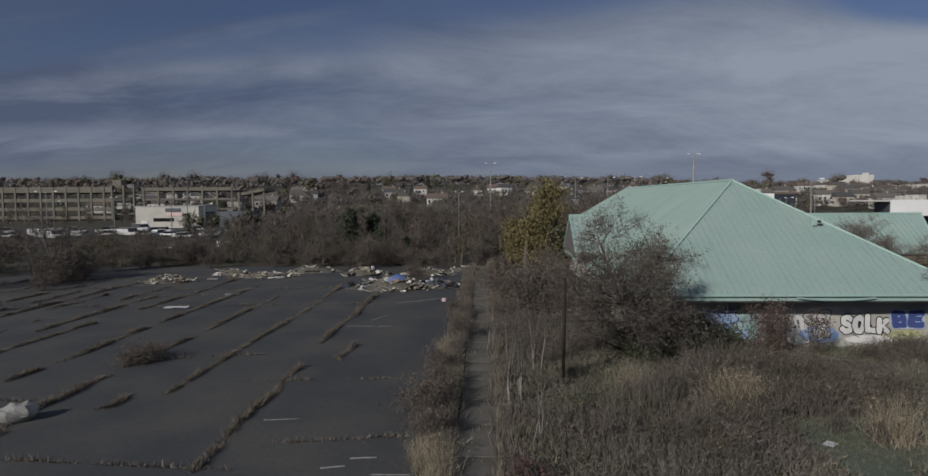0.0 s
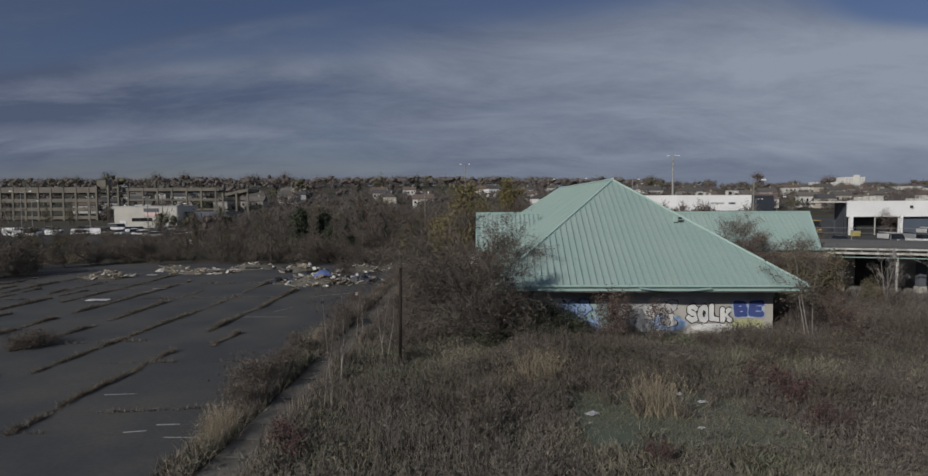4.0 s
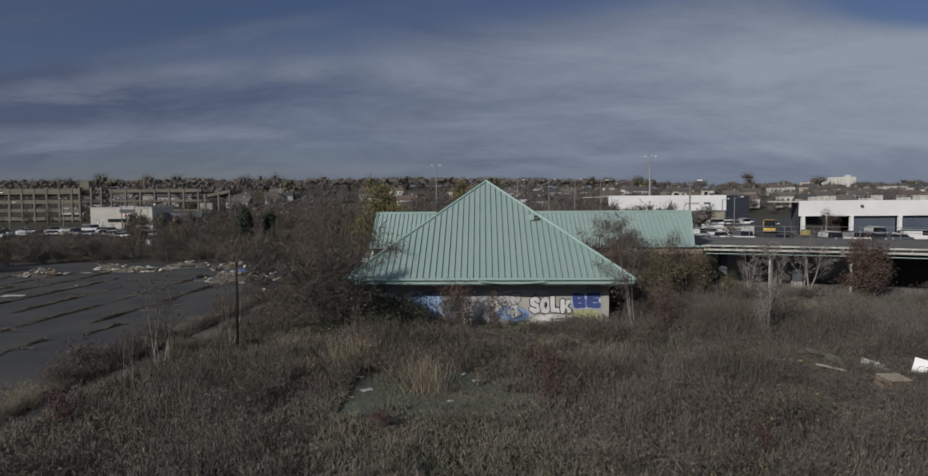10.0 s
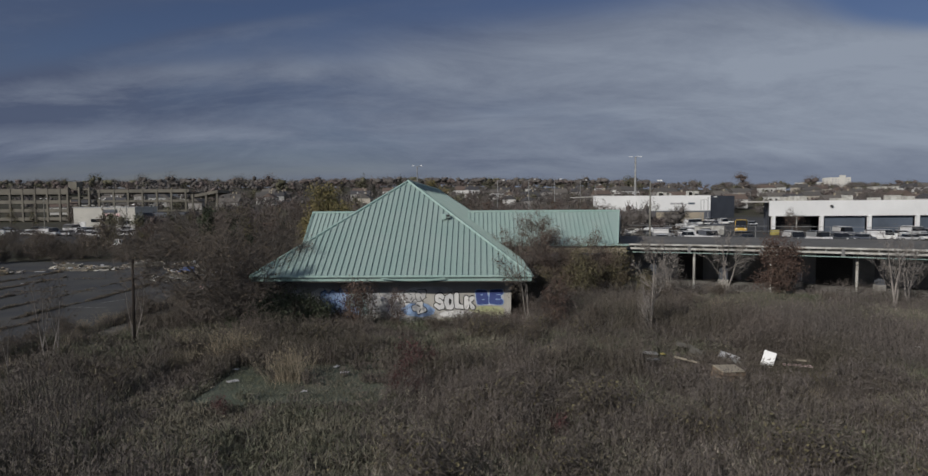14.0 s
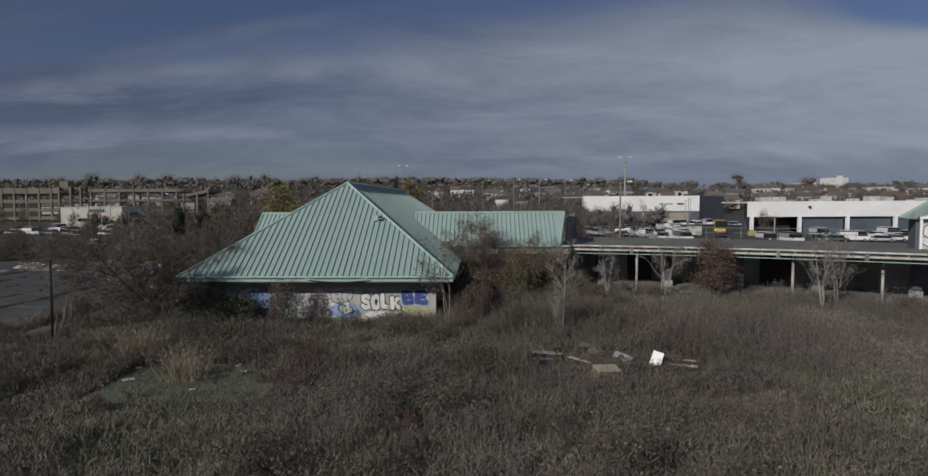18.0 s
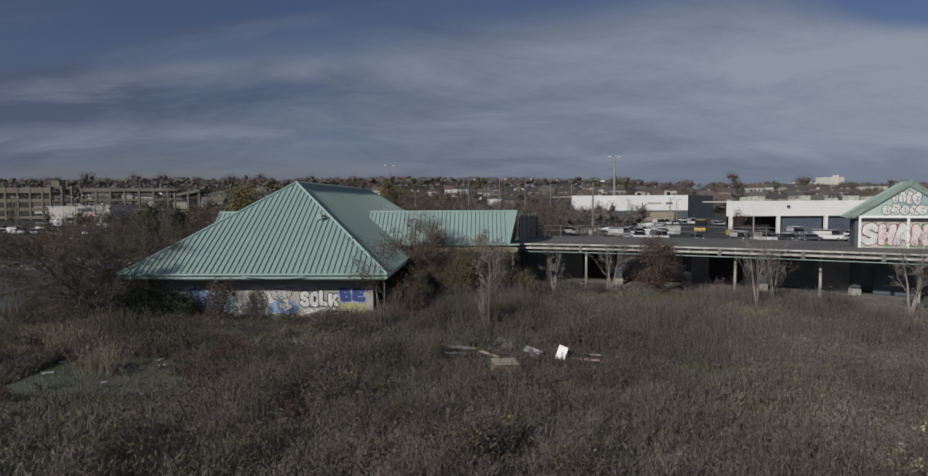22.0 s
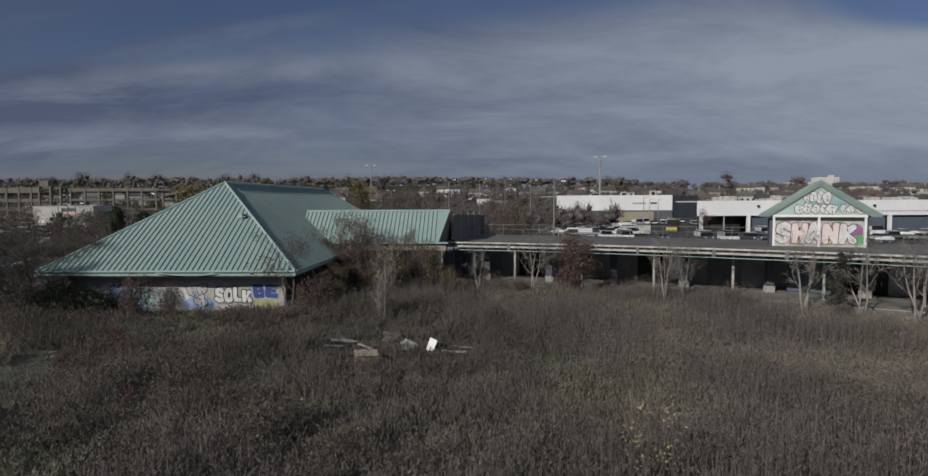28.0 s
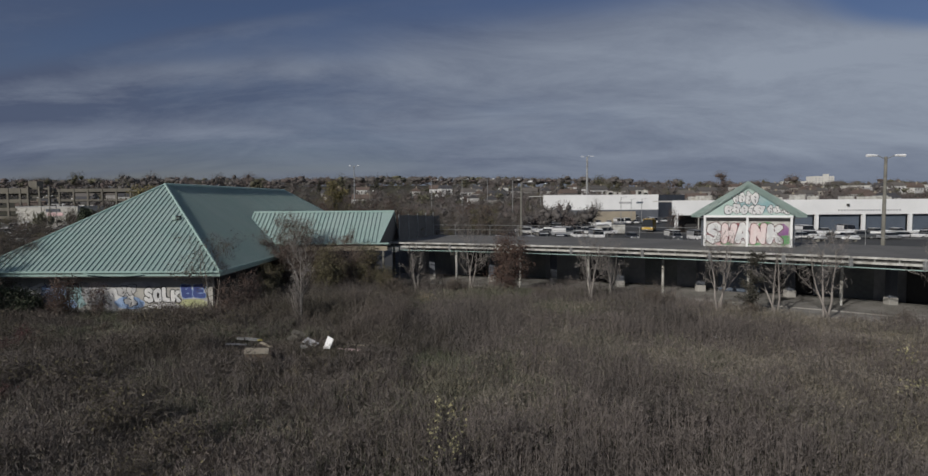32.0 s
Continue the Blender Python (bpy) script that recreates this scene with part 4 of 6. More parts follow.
# ---- woods ----
wood_kinds = []
for i, (h, lf, ln, mt) in enumerate(((8.0, None, 0, "bark"), (7.0, "leaf_brown", 500, "bark"), (9.0, None, 0, "bark_pale"), (6.0, "leaf_olive", 600, "bark"), (7.5, "leaf_russet", 420, "bark"))):
    wood_kinds.append(plant("woodland_tree", 100 + i, "bare grey-brown tree in the overgrown belt", "tree", h, leaf=lf, leaf_size=.16, leaf_n=ln, haze=(520, .8, .036, .35), stems=1, spread=.54, trunk=.14, splits=(6, 5, 3), first=.5, bark=mt, bare=.2, min_r=.016, leaf_spread=.35, group="trees of the overgrown belt"))
first = set()
wr = random.Random(3)
spots = []
while len(spots) < 190:
    x, y = wr.uniform(-62, 16), wr.uniform(88, 180)
    if x < -52 and y > 112:
        continue
    spots.append((x, y))
spots += [(wr.uniform(-78, -66), wr.uniform(64, 100)) for _ in range(14)] + [(wr.uniform(-17, 2), wr.uniform(76, 96)) for _ in range(22)] + [(wr.uniform(-30, -17), wr.uniform(88, 96)) for _ in range(8)]
spots += [(wr.uniform(20, 40), wr.uniform(100, 175)) for _ in range(26)]
spots += [(wr.uniform(-262, -115), wr.uniform(228, 285)) for _ in range(30)]
spots += [(24, 72), (31, 76), (27, 80), (22.5, 66), (70, 118), (58, 235), (82, 240)]
for i, (x, y) in enumerate(spots):
    k = i % len(wood_kinds) if wr.random() > .3 else 0
    near = wr.uniform(.55, 1.0) if y < 110 else wr.uniform(.75, 1.25)
    put(wood_kinds[k], x, y, wr.uniform(0, 6.28), near, copy=k in first)
    first.add(k)
scrub = plant("scrub", 120, "dense grey-brown thicket of scrub", "shrub", 2.6, leaf="leaf_brown", leaf_size=.085, leaf_n=620, stems=6, spread=.55, trunk=.03, splits=(5, 3), first=.55, bare=.02, leaf_spread=.3, lean=.35, min_r=.012, haze=(1000, .5, .022, .3), joined=True, group="thickets round the lot")
sc = [(wr.uniform(-95, -60), wr.uniform(62, 100)) for _ in range(52)] + [(wr.uniform(-62, -20), wr.uniform(84, 96)) for _ in range(46)] + [(wr.uniform(-150, -62), wr.uniform(100, 132)) for _ in range(46)] + [(wr.uniform(-22, 0), wr.uniform(70, 90)) for _ in range(26)] + [(wr.uniform(-80, 10), wr.uniform(96, 140)) for _ in range(60)] + [(wr.uniform(-17, -9.5), wr.uniform(50, 68)) for _ in range(7)]
for i, (x, y) in enumerate(sc):
    put(scrub, x, y, wr.uniform(0, 6.28), wr.uniform(.45, 1.5), copy=i > 0)


def far_woods(name, places, seed, mats, label, card=1.0, per=150, body=.38, inner=.2, wide=.4):
    """Far crowns: lumpy bodies under a ragged skin of small leaf and twig cards. Places are x, y, height, half width."""
    rng = np.random.default_rng(seed)
    ico = bmesh.new()
    bmesh.ops.create_icosphere(ico, subdivisions=1, radius=1.0)
    iv = np.array([q.co[:] for q in ico.verts])
    it = np.array([[q.index for q in f.verts] for f in ico.faces])
    ico.free()
    vs, fs, ix, at = [], [], [], 0
    for x, y, h, w in places:
        k = rng.integers(0, len(mats))
        base = np.array([x, y, rise(x, y)])
        for lump in range(6):
            off = rng.normal(0, .34, 3) * np.array([w, w, h * .3]) * (lump > 0)
            s = rng.uniform(.5, .7) * np.array([w, w, h * .5])
            bulge = 1 + .25 * rng.normal(size=(len(iv), 1)).clip(-1.5, 1.5)
            c = base + np.array([0, 0, h * .5]) + off
            vs.append(c + iv * s * body * bulge)
            fs.append(it + at)
            ix.append(np.full(len(it), k))
            at += len(iv)
            n = per // 6
            d = rng.normal(0, 1, (n, 3))
            d /= np.linalg.norm(d, axis=1, keepdims=True)
            cc = c + d * s * rng.uniform(inner, 1.0, (n, 1))
            u = rng.normal(size=(n, 3)) * .45
            t = d + rng.normal(0, .5, (n, 3)) + np.array([0, 0, .5])
            r = card * rng.uniform(.5, 1.3, (n, 1))
            vs.append(np.stack([cc - u * r * wide, cc + u * r * wide, cc + t * r * .7], 1).reshape(-1, 3))
            fs.append(np.arange(3 * n).reshape(-1, 3) + at)
            ix.append(np.full(n, k))
            at += 3 * n
    return tagged(new(name, mesh_np(name, np.concatenate(vs), np.concatenate(fs), mats, np.concatenate(ix))), label, "woods", kind="stuff")


fr = random.Random(31)


def spread_trees(n, x0, x1, y0, y1, h0, h1, wide=(.4, .65)):
    out = []
    for _ in range(n):
        h = fr.uniform(h0, h1)
        out.append((fr.uniform(x0, x1), fr.uniform(y0, y1), h, h * fr.uniform(*wide)))
    return out


FAR = [M["woods"], M["woods"], M["woods_red"], M["woods"], M["woods_olive"], M["woods"], M["woods_red"]]
far_woods("belt_woods", spread_trees(430, -90, 62, 150, 335, 3.5, 8.5), 1, FAR, "brown-grey autumn thickets behind the belt", .8, 560, .4, .3, .2)
far_woods("hill_woods", spread_trees(900, -620, 820, 335, 780, 6, 12) + spread_trees(420, -200, 330, 330, 470, 5, 9) + spread_trees(170, 50, 340, 330, 480, 5, 9) + spread_trees(60, -480, -140, 480, 700, 14, 20), 2, FAR, "brown-grey autumn woods on the far slope", 1.1, 380, .34, .35, .16)
TALL = [(136, 468, 20, 10), (-217, 609, 24, 9), (-190, 614, 26, 11), (-175, 600, 18, 8), (-330, 640, 24, 12), (-300, 650, 22, 13), (-255, 620, 19, 8), (-395, 660, 25, 10), (-128, 560, 17, 7), (-90, 575, 21, 9), (-150, 590, 15, 10), (30, 560, 16, 9), (70, 600, 17, 8), (330, 700, 24, 14), (420, 720, 24, 16), (-430, 650, 21, 11), (-240, 600, 16, 9)]
far_woods("tall_trees", TALL, 12, [M["woods_red"], M["woods"], M["woods_olive"], M["woods"]], "large autumn trees rising over the far slope", 1.1, 2600, .34, .3, .14)
far_woods("horizon_woods", spread_trees(800, -1300, 1500, 780, 1300, 9, 17, (.6, 1.0)) + spread_trees(150, -700, 250, 700, 860, 12, 18, (.7, 1.05)), 3, FAR, "brown woods on the horizon", 1.4, 260, .5, .45, .2)
for x, y, h in ((-52, 565, 24), (-105, 560, 18), (-70, 520, 15), (-30, 118, 7.5), (-26, 121, 6.0), (-34, 124, 6.5), (-18, 150, 6), (120, 560, 19)):
    far_woods("conifer_far", [(x, y, h * (1 - .18 * q), h * (.06 + .045 * q)) for q in range(4)], int(h), [M["leaf_dark"]], "dark green conifers", .5 if y < 200 else .9, 300)

# ---- more materials ----


def palette(name, colours, rough=0.8, metal=0.0, grain=0.2, spec=0.3):
    """One surface whose colour differs from piece to piece."""
    m = material(name, (0.5, 0.5, 0.5), rough, None, (9.0, grain), (1.2, 0.25), metal, 0.1, spec=spec)
    n, l = m.node_tree.nodes, m.node_tree.links
    info, ramp = n.new("ShaderNodeObjectInfo"), n.new("ShaderNodeValToRGB")
    ramp.color_ramp.interpolation = "CONSTANT"
    for i, c in enumerate(colours):
        e = ramp.color_ramp.elements[i] if i < 2 else ramp.color_ramp.elements.new(i / len(colours))
        e.position, e.color = i / len(colours), (*c, 1)
    l.new(info.outputs["Random"], ramp.inputs["Fac"])
    hsv = next(q for q in n if q.bl_idname == "ShaderNodeHueSaturation")
    l.new(ramp.outputs["Color"], hsv.inputs["Color"])
    return m


M["rubbish"] = palette("rubbish", [(.42, .40, .36), (.30, .25, .18), (.22, .17, .12), (.55, .54, .52), (.14, .13, .12), (.36, .31, .23), (.5, .47, .4), (.2, .19, .18), (.28, .24, .2), (.62, .61, .58)])
M["dark_rubbish"] = palette("dark_rubbish", [(.03, .03, .035), (.05, .06, .09), (.4, .4, .4), (.02, .02, .02), (.06, .08, .13), (.12, .11, .1)], .5)
M["paint"] = palette("paint", [(.66, .66, .66), (.4, .41, .42), (.68, .68, .67), (.06, .065, .07), (.62, .62, .63), (.10, .11, .13), (.25, .26, .27), (.66, .66, .66), (.5, .5, .49)], .35, spec=.5)
M["blue_tarp"] = material("blue_tarp", (.07, .12, .30), .6, (.10, .15, .33), (4, .2), (2, .2))
M["orange"] = material("orange", (.52, .34, .06), .5, (.45, .29, .05), (4, .1), (1, .2))
M["yellow_p"] = material("yellow_p", (.42, .36, .12), .6)
M["glass"] = material("glass", (.012, .014, .017), .08, None, (2, .05), (.5, .1), spec=.6, bump=0)
M["rubber"] = material("rubber", (.014, .014, .014), .9)
M["steel"] = material("steel", (.30, .31, .31), .55, (.2, .2, .2), (12, .15), (1.5, .3), .3)
M["pole_wood"] = material("pole_wood", (.215, .21, .185), .95, (.15, .145, .125), (14, .3), (1.5, .3))
M["pole_dark"] = material("pole_dark", (.035, .028, .024), .9)
M["stripe"] = material("stripe", (.34, .34, .33), .9, (.10, .10, .10), (16, .4), (2.4, .6))
M["black_ink"] = material("black_ink", (.02, .02, .022), .8, None, (10, .2), (2, .3), bump=0)
M["g_white"] = material("g_white", (.64, .64, .63), .8, (.50, .51, .52), (8, .1), (1.5, .2), bump=0)
M["g_blue"] = material("g_blue", (.04, .058, .18), .75, (.055, .08, .23), (8, .1), (1.5, .2), bump=0)
M["g_sky"] = material("g_sky", (.24, .36, .58), .75, (.34, .45, .64), (8, .1), (1.8, .2), bump=0)
M["g_lime"] = material("g_lime", (.36, .385, .2), .75, (.42, .42, .28), (8, .2), (1.2, .2), bump=0)
M["g_teal"] = material("g_teal", (.22, .36, .38), .75, (.34, .42, .42), (8, .2), (1.2, .2), bump=0)
M["g_pink"] = material("g_pink", (.60, .40, .40), .75, (.64, .52, .50), (8, .2), (1.2, .2), bump=0)
M["g_red"] = material("g_red", (.30, .045, .05), .75, (.22, .05, .06), (8, .2), (1.2, .2), bump=0)
M["g_purple"] = material("g_purple", (.22, .10, .24), .75, (.28, .16, .28), (8, .2), (1.2, .2), bump=0)
M["g_green"] = material("g_green", (.12, .30, .13), .75, (.2, .38, .2), (8, .2), (1.2, .2), bump=0)
M["g_blush"] = material("g_blush", (.64, .52, .51), .75, (.66, .60, .59), (8, .2), (1.2, .2), bump=0)
M["g_grey"] = material("g_grey", (.45, .45, .45), .8, (.33, .34, .36), (8, .2), (1.1, .2), bump=0)
M["sackcloth"] = material("sackcloth", (.30, .30, .285), .85, (.2, .2, .19), (9, .25), (2.5, .3))
M["beige"] = material("beige", (.34, .30, .23), .9, (.27, .24, .19), (3, .15), (.4, .2))
M["shingle"] = palette("shingle", [(.10, .095, .09), (.13, .12, .11), (.07, .07, .075), (.13, .10, .085)], .95)
M["siding"] = palette("siding", [(.55, .55, .53), (.4, .37, .32), (.5, .5, .48), (.28, .27, .26), (.62, .62, .61)], .8)
M["shop_wall"] = material("shop_wall", (.46, .45, .41), .85, (.40, .39, .36), (2, .1), (.25, .1))
# Pale cream for far roofs and halls, with winter haze mixed into the colour.
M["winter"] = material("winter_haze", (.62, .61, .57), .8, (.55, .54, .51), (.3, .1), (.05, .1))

# ---- sidewalk, kerb, slab, parking stripes ----
slab_mesh = None
rs = random.Random(17)
v = -60.0
while v < 46:
    if slab_mesh is None:
        b = box(0, 0, -.12, 1.62, 1.46, .06, bevel=.015)
        first_slab = part("slab", b, M["walk"], walk_ob)
        slab_mesh = first_slab.data
        ob = first_slab
    else:
        ob = new("slab", slab_mesh)
        ob.parent = walk_ob
    ob.matrix_basis = Matrix.Translation((-18.7, v, rs.uniform(-.02, .02))) @ Matrix.Rotation(radians(rs.uniform(-.8, .8)), 4, "X") @ Matrix.Rotation(radians(rs.uniform(-.6, .6)), 4, "Y")
    v += 1.5
kerb = empty("kerb", SITE, "worn concrete kerb along the parking lot", "kerb", kind="structure")
kerb_mesh = None
v = -60.0
while v < 46:
    if kerb_mesh is None:
        ob = part("kerb_stone", box(0, 0, -.2, .16, 2.38, .13, bevel=.02), M["walk"], kerb)
        kerb_mesh = ob.data
    else:
        ob = new("kerb_stone", kerb_mesh)
        ob.parent = kerb
    ob.matrix_basis = Matrix.Translation((-20.0 + rs.uniform(-.02, .02), v, rs.uniform(-.02, .01)))
    v += 2.4
pad = tagged(obj_from("slab_pad", poly([(-6.6, 24.2, .04), (1.25, 24.7, .04), (1.6, 30.7, .04), (-6.4, 30.2, .04)], thick=.12), M["pad"]), "mossy green concrete slab among the weeds", "slab", kind="structure")
for x, y, ln, turn, w in ((-21.3, 22.4, 1.5, 0, .09), (-22.6, 20.2, 4.6, 52, .09), (-20.9, 20.6, 4.4, 54, .09), (-24.4, 20.2, 4.6, 52, .09), (-22.3, 26.9, .9, 3, .11), (-20.9, 25.6, 2.0, -2, .07), (-23.6, 58.6, 2.4, 30, .1), (-22.4, 59.2, 2.4, 32, .1), (-21.4, 60.0, 2.4, 33, .1), (-25.6, 48.5, 3.4, -3, .07), (-26.2, 30.6, 1.4, 5, .08), (-25.2, 51.5, 2.2, 65, .07), (-23.2, 26.2, .8, 10, .1)):
    ob = obj_from("parking_stripe", box(-ln / 2, -w / 2, .012, ln / 2, w / 2, .018), M["stripe"])
    ob.matrix_world = Matrix.Translation((x, y, 0)) @ Matrix.Rotation(radians(turn), 4, "Z")
    tagged(ob, "worn white paint stripe on the asphalt", "road marking", "parking stripes", kind="structure")

# ---- rubbish ----


def piece_mesh(name, sx, sy, sz, seed, mt="rubbish"):
    b = box(-sx / 2, -sy / 2, 0, sx / 2, sy / 2, sz, bevel=min(sx, sy, sz) * .18)
    rng = random.Random(seed)
    for vtx in b.verts:
        vtx.co += Vector((rng.uniform(-1, 1) * sx, rng.uniform(-1, 1) * sy, rng.uniform(-1, 1) * sz)) * .07
    me = bpy.data.meshes.new(name)
    b.to_mesh(me)
    b.free()
    me.materials.append(M[mt])
    return me


PIECES = [piece_mesh("board", 1.5, .22, .05, 1), piece_mesh("board", .9, .5, .04, 2), piece_mesh("board", 1.1, .8, .05, 3), piece_mesh("chunk", .45, .35, .22, 4), piece_mesh("chunk", .3, .3, .2, 5), piece_mesh("board", 2.1, .14, .09, 6)]
DARK = [piece_mesh("bag", .75, .6, .4, 7, "dark_rubbish"), piece_mesh("bag", .9, .5, .35, 8, "dark_rubbish"), piece_mesh("board", 1.4, .5, .08, 9, "dark_rubbish")]


def pile(x, y, rx, ry, h, n, seed, label, meshes, turn=0.0):
    """A heap: a low earthy core, and pieces that lie over it."""
    thing = empty("rubbish_pile", Matrix.Translation((x, y, 0)) @ Matrix.Rotation(radians(turn), 4, "Z"), label, "rubbish pile", "rubbish piles on the lot")
    rng = random.Random(seed)
    core = bmesh.new()
    bmesh.ops.create_icosphere(core, subdivisions=3, radius=1)
    for q in core.verts:
        k = 1 + .35 * noise.noise(q.co * 2.1 + Vector((seed, 0, 0)))
        q.co = Vector((q.co.x * rx * .85 * k, q.co.y * ry * .85 * k, max(-.05, q.co.z * h * .75 * k)))
    part("core", core, M["walk"], thing, "earth and fine rubble")
    for _ in range(int(n * 1.5)):
        a, r = rng.uniform(0, 6.283), rng.uniform(0, 1.05) ** .6
        px, py = math.cos(a) * r * rx, math.sin(a) * r * ry
        z = max(0.0, h * (1 - r * r)) * rng.uniform(.55, 1.0)
        ob = new(rng.choice(("board", "chunk")), rng.choice(meshes))
        ob.name = ob.data.name.split(".")[0]
        ob.parent = thing
        ob.matrix_basis = Matrix.Translation((px, py, z)) @ Euler((rng.uniform(-.5, .5), rng.uniform(-.5, .5), rng.uniform(0, 6.28))).to_matrix().to_4x4() @ Matrix.Scale(rng.uniform(.35, .85), 4)
    return thing


heap = pile(-25.4, 66.4, 3.6, 2.3, 1.15, 110, 1, "heap of broken boards and plaster with a blue tarp", PIECES, 8)
tarp = bmesh.new()
bmesh.ops.create_grid(tarp, x_segments=12, y_segments=10, size=1.0)
for q in tarp.verts:
    x0, y0 = q.co.x, q.co.y
    q.co = Vector((x0 * .95, y0 * .6, 1.42 - .5 * (x0 * x0 + .8 * y0 * y0) + .12 * noise.noise((x0 * 3, y0 * 3, 2))))
bmesh.ops.solidify(tarp, geom=tarp.faces[:], thickness=.02)
part("tarp", tarp, M["blue_tarp"], heap, "crumpled blue tarpaulin")
pile(-21.6, 67.4, 2.2, 1.5, .75, 46, 2, "heap of dark rubbish bags on the asphalt", DARK, -5)
pile(-27.6, 69.8, 2.6, 1.4, .7, 34, 3, "heap of dark boards and rubbish", DARK + PIECES[:2], 5)
pile(-29.6, 66.6, 1.5, .7, .35, 14, 4, "scatter of dark boards and a white bucket", DARK + PIECES[3:4], 0)
pile(-50.9, 72.2, 2.7, 1.3, .85, 62, 5, "pale heap of rubble and boards", PIECES, 4)
pile(-41.8, 76.0, 4.2, 1.1, .6, 66, 6, "long pale heap of rubble", PIECES, 6)
pile(-37.2, 80.5, 3.4, 1.4, .8, 34, 7, "heap of soil and rubble", PIECES, 12)
pile(-30.6, 77.5, 3.0, 1.5, .95, 36, 8, "heap of dark rubble", DARK + PIECES, 0)
pile(-23.2, 77.0, 3.0, 1.6, .95, 34, 9, "heap of rubble overgrown at its edge", PIECES, 0)
pile(-46.5, 79.0, 2.4, 1.2, .8, 24, 10, "heap of soil and rubble", PIECES, 0)
pile(-19.0, 80.5, 2.0, 1.1, .7, 18, 11, "small heap of rubble", PIECES, 0)


def loose(name, bm, mt, m, label, category, group=""):
    ob = obj_from(name, bm, M[mt])
    ob.matrix_world = m
    return tagged(ob, label, category, group)


def sheet(sx, sy, seed, lift=.06):
    b = bmesh.new()
    bmesh.ops.create_grid(b, x_segments=8, y_segments=6, size=.5)
    for q in b.verts:
        x0, y0 = q.co.x, q.co.y
        q.co = Vector((x0 * sx, y0 * sy, lift * (1 + noise.noise((x0 * 4, y0 * 4, seed)))))
    bmesh.ops.solidify(b, geom=b.faces[:], thickness=.015)
    return b


for x, y, sx, sy, tr in ((-42.6, 56.2, 2.3, .9, 3), (-40.6, 63.0, 1.5, .5, 12), (-47.0, 74.0, 1.3, .6, 0), (-5.9, 27.6, .6, .45, 40), (-1.0, 28.9, .5, .3, 10), (-1.6, 30.0, .4, .25, 70), (-6.5, 29.6, .35, .2, 0), (-2.2, 26.0, .3, .2, 30), (.35, 31.3, .45, .3, 20), (-10.4, 68.5, 1.2, .8, 0), (30.0, 33.0, .3, .25, 20), (42.0, 32.0, .5, .35, 50)):
    loose("litter_sheet", sheet(sx * .85, sy * .8, x), "g_grey", Matrix.Translation((x, y, .05)) @ Matrix.Rotation(radians(tr), 4, "Z"), "dirty white sheet of litter on the ground", "litter", "scattered white litter")
sack = bmesh.new()
bmesh.ops.create_uvsphere(sack, u_segments=20, v_segments=12, radius=.5)
for q in sack.verts:
    k = 1 + .22 * noise.noise(q.co * 4.0)
    q.co = Vector((q.co.x * 1.75 * k, q.co.y * 1.05 * k, max(0, (q.co.z + .42) * .95 * k)))
loose("stuffed_sack", sack, "sackcloth", Matrix.Translation((-36.9, 30.6, .01)) @ Matrix.Rotation(radians(25), 4, "Z") @ Matrix.Scale(.85, 4), "grubby white stuffed sack lying on the asphalt", "sack")
red_can = box(-.35, -.25, 0, .35, .25, .55, bevel=.06)
loose("red_crate", red_can, "g_pink", Matrix.Translation((-20.6, 58.6, .01)) @ Matrix.Scale(.5, 4), "faded red crate beside the kerb", "crate")

# boards and panels lying in the field
loose("leaning_panel", box(-.28, -.03, 0, .28, .03, .98, bevel=.01), "white", Matrix.Translation((19.2, 28.5, .1)) @ Euler((radians(-20), radians(9), radians(-46))).to_matrix().to_4x4(), "white door panel leaning in the weeds", "panel")
M["crate_wood"] = material("crate_wood", (.20, .15, .11), .9, (.10, .08, .065), (9, .3), (2.2, .3))
crate = empty("crate", Matrix.Translation((16.35, 26.2, .26)) @ Euler((radians(10), radians(4), radians(16))).to_matrix().to_4x4(), "broken brown wooden crate among the weeds", "crate")
for z in (.0, .24, .48):
    for q in ((-.6, -.36, z, .6, -.32, z + .19), (-.6, .32, z, .6, .36, z + .19), (-.6, -.32, z, -.56, .32, z + .19), (.56, -.32, z, .6, .32, z + .19)):
        part("slat", box(*q), M["crate_wood"], crate)
part("lid", box(-.66, -.42, .68, .5, .3, .73, bevel=.01), M["beige"], crate, "pale tan sheet lying askew on top")
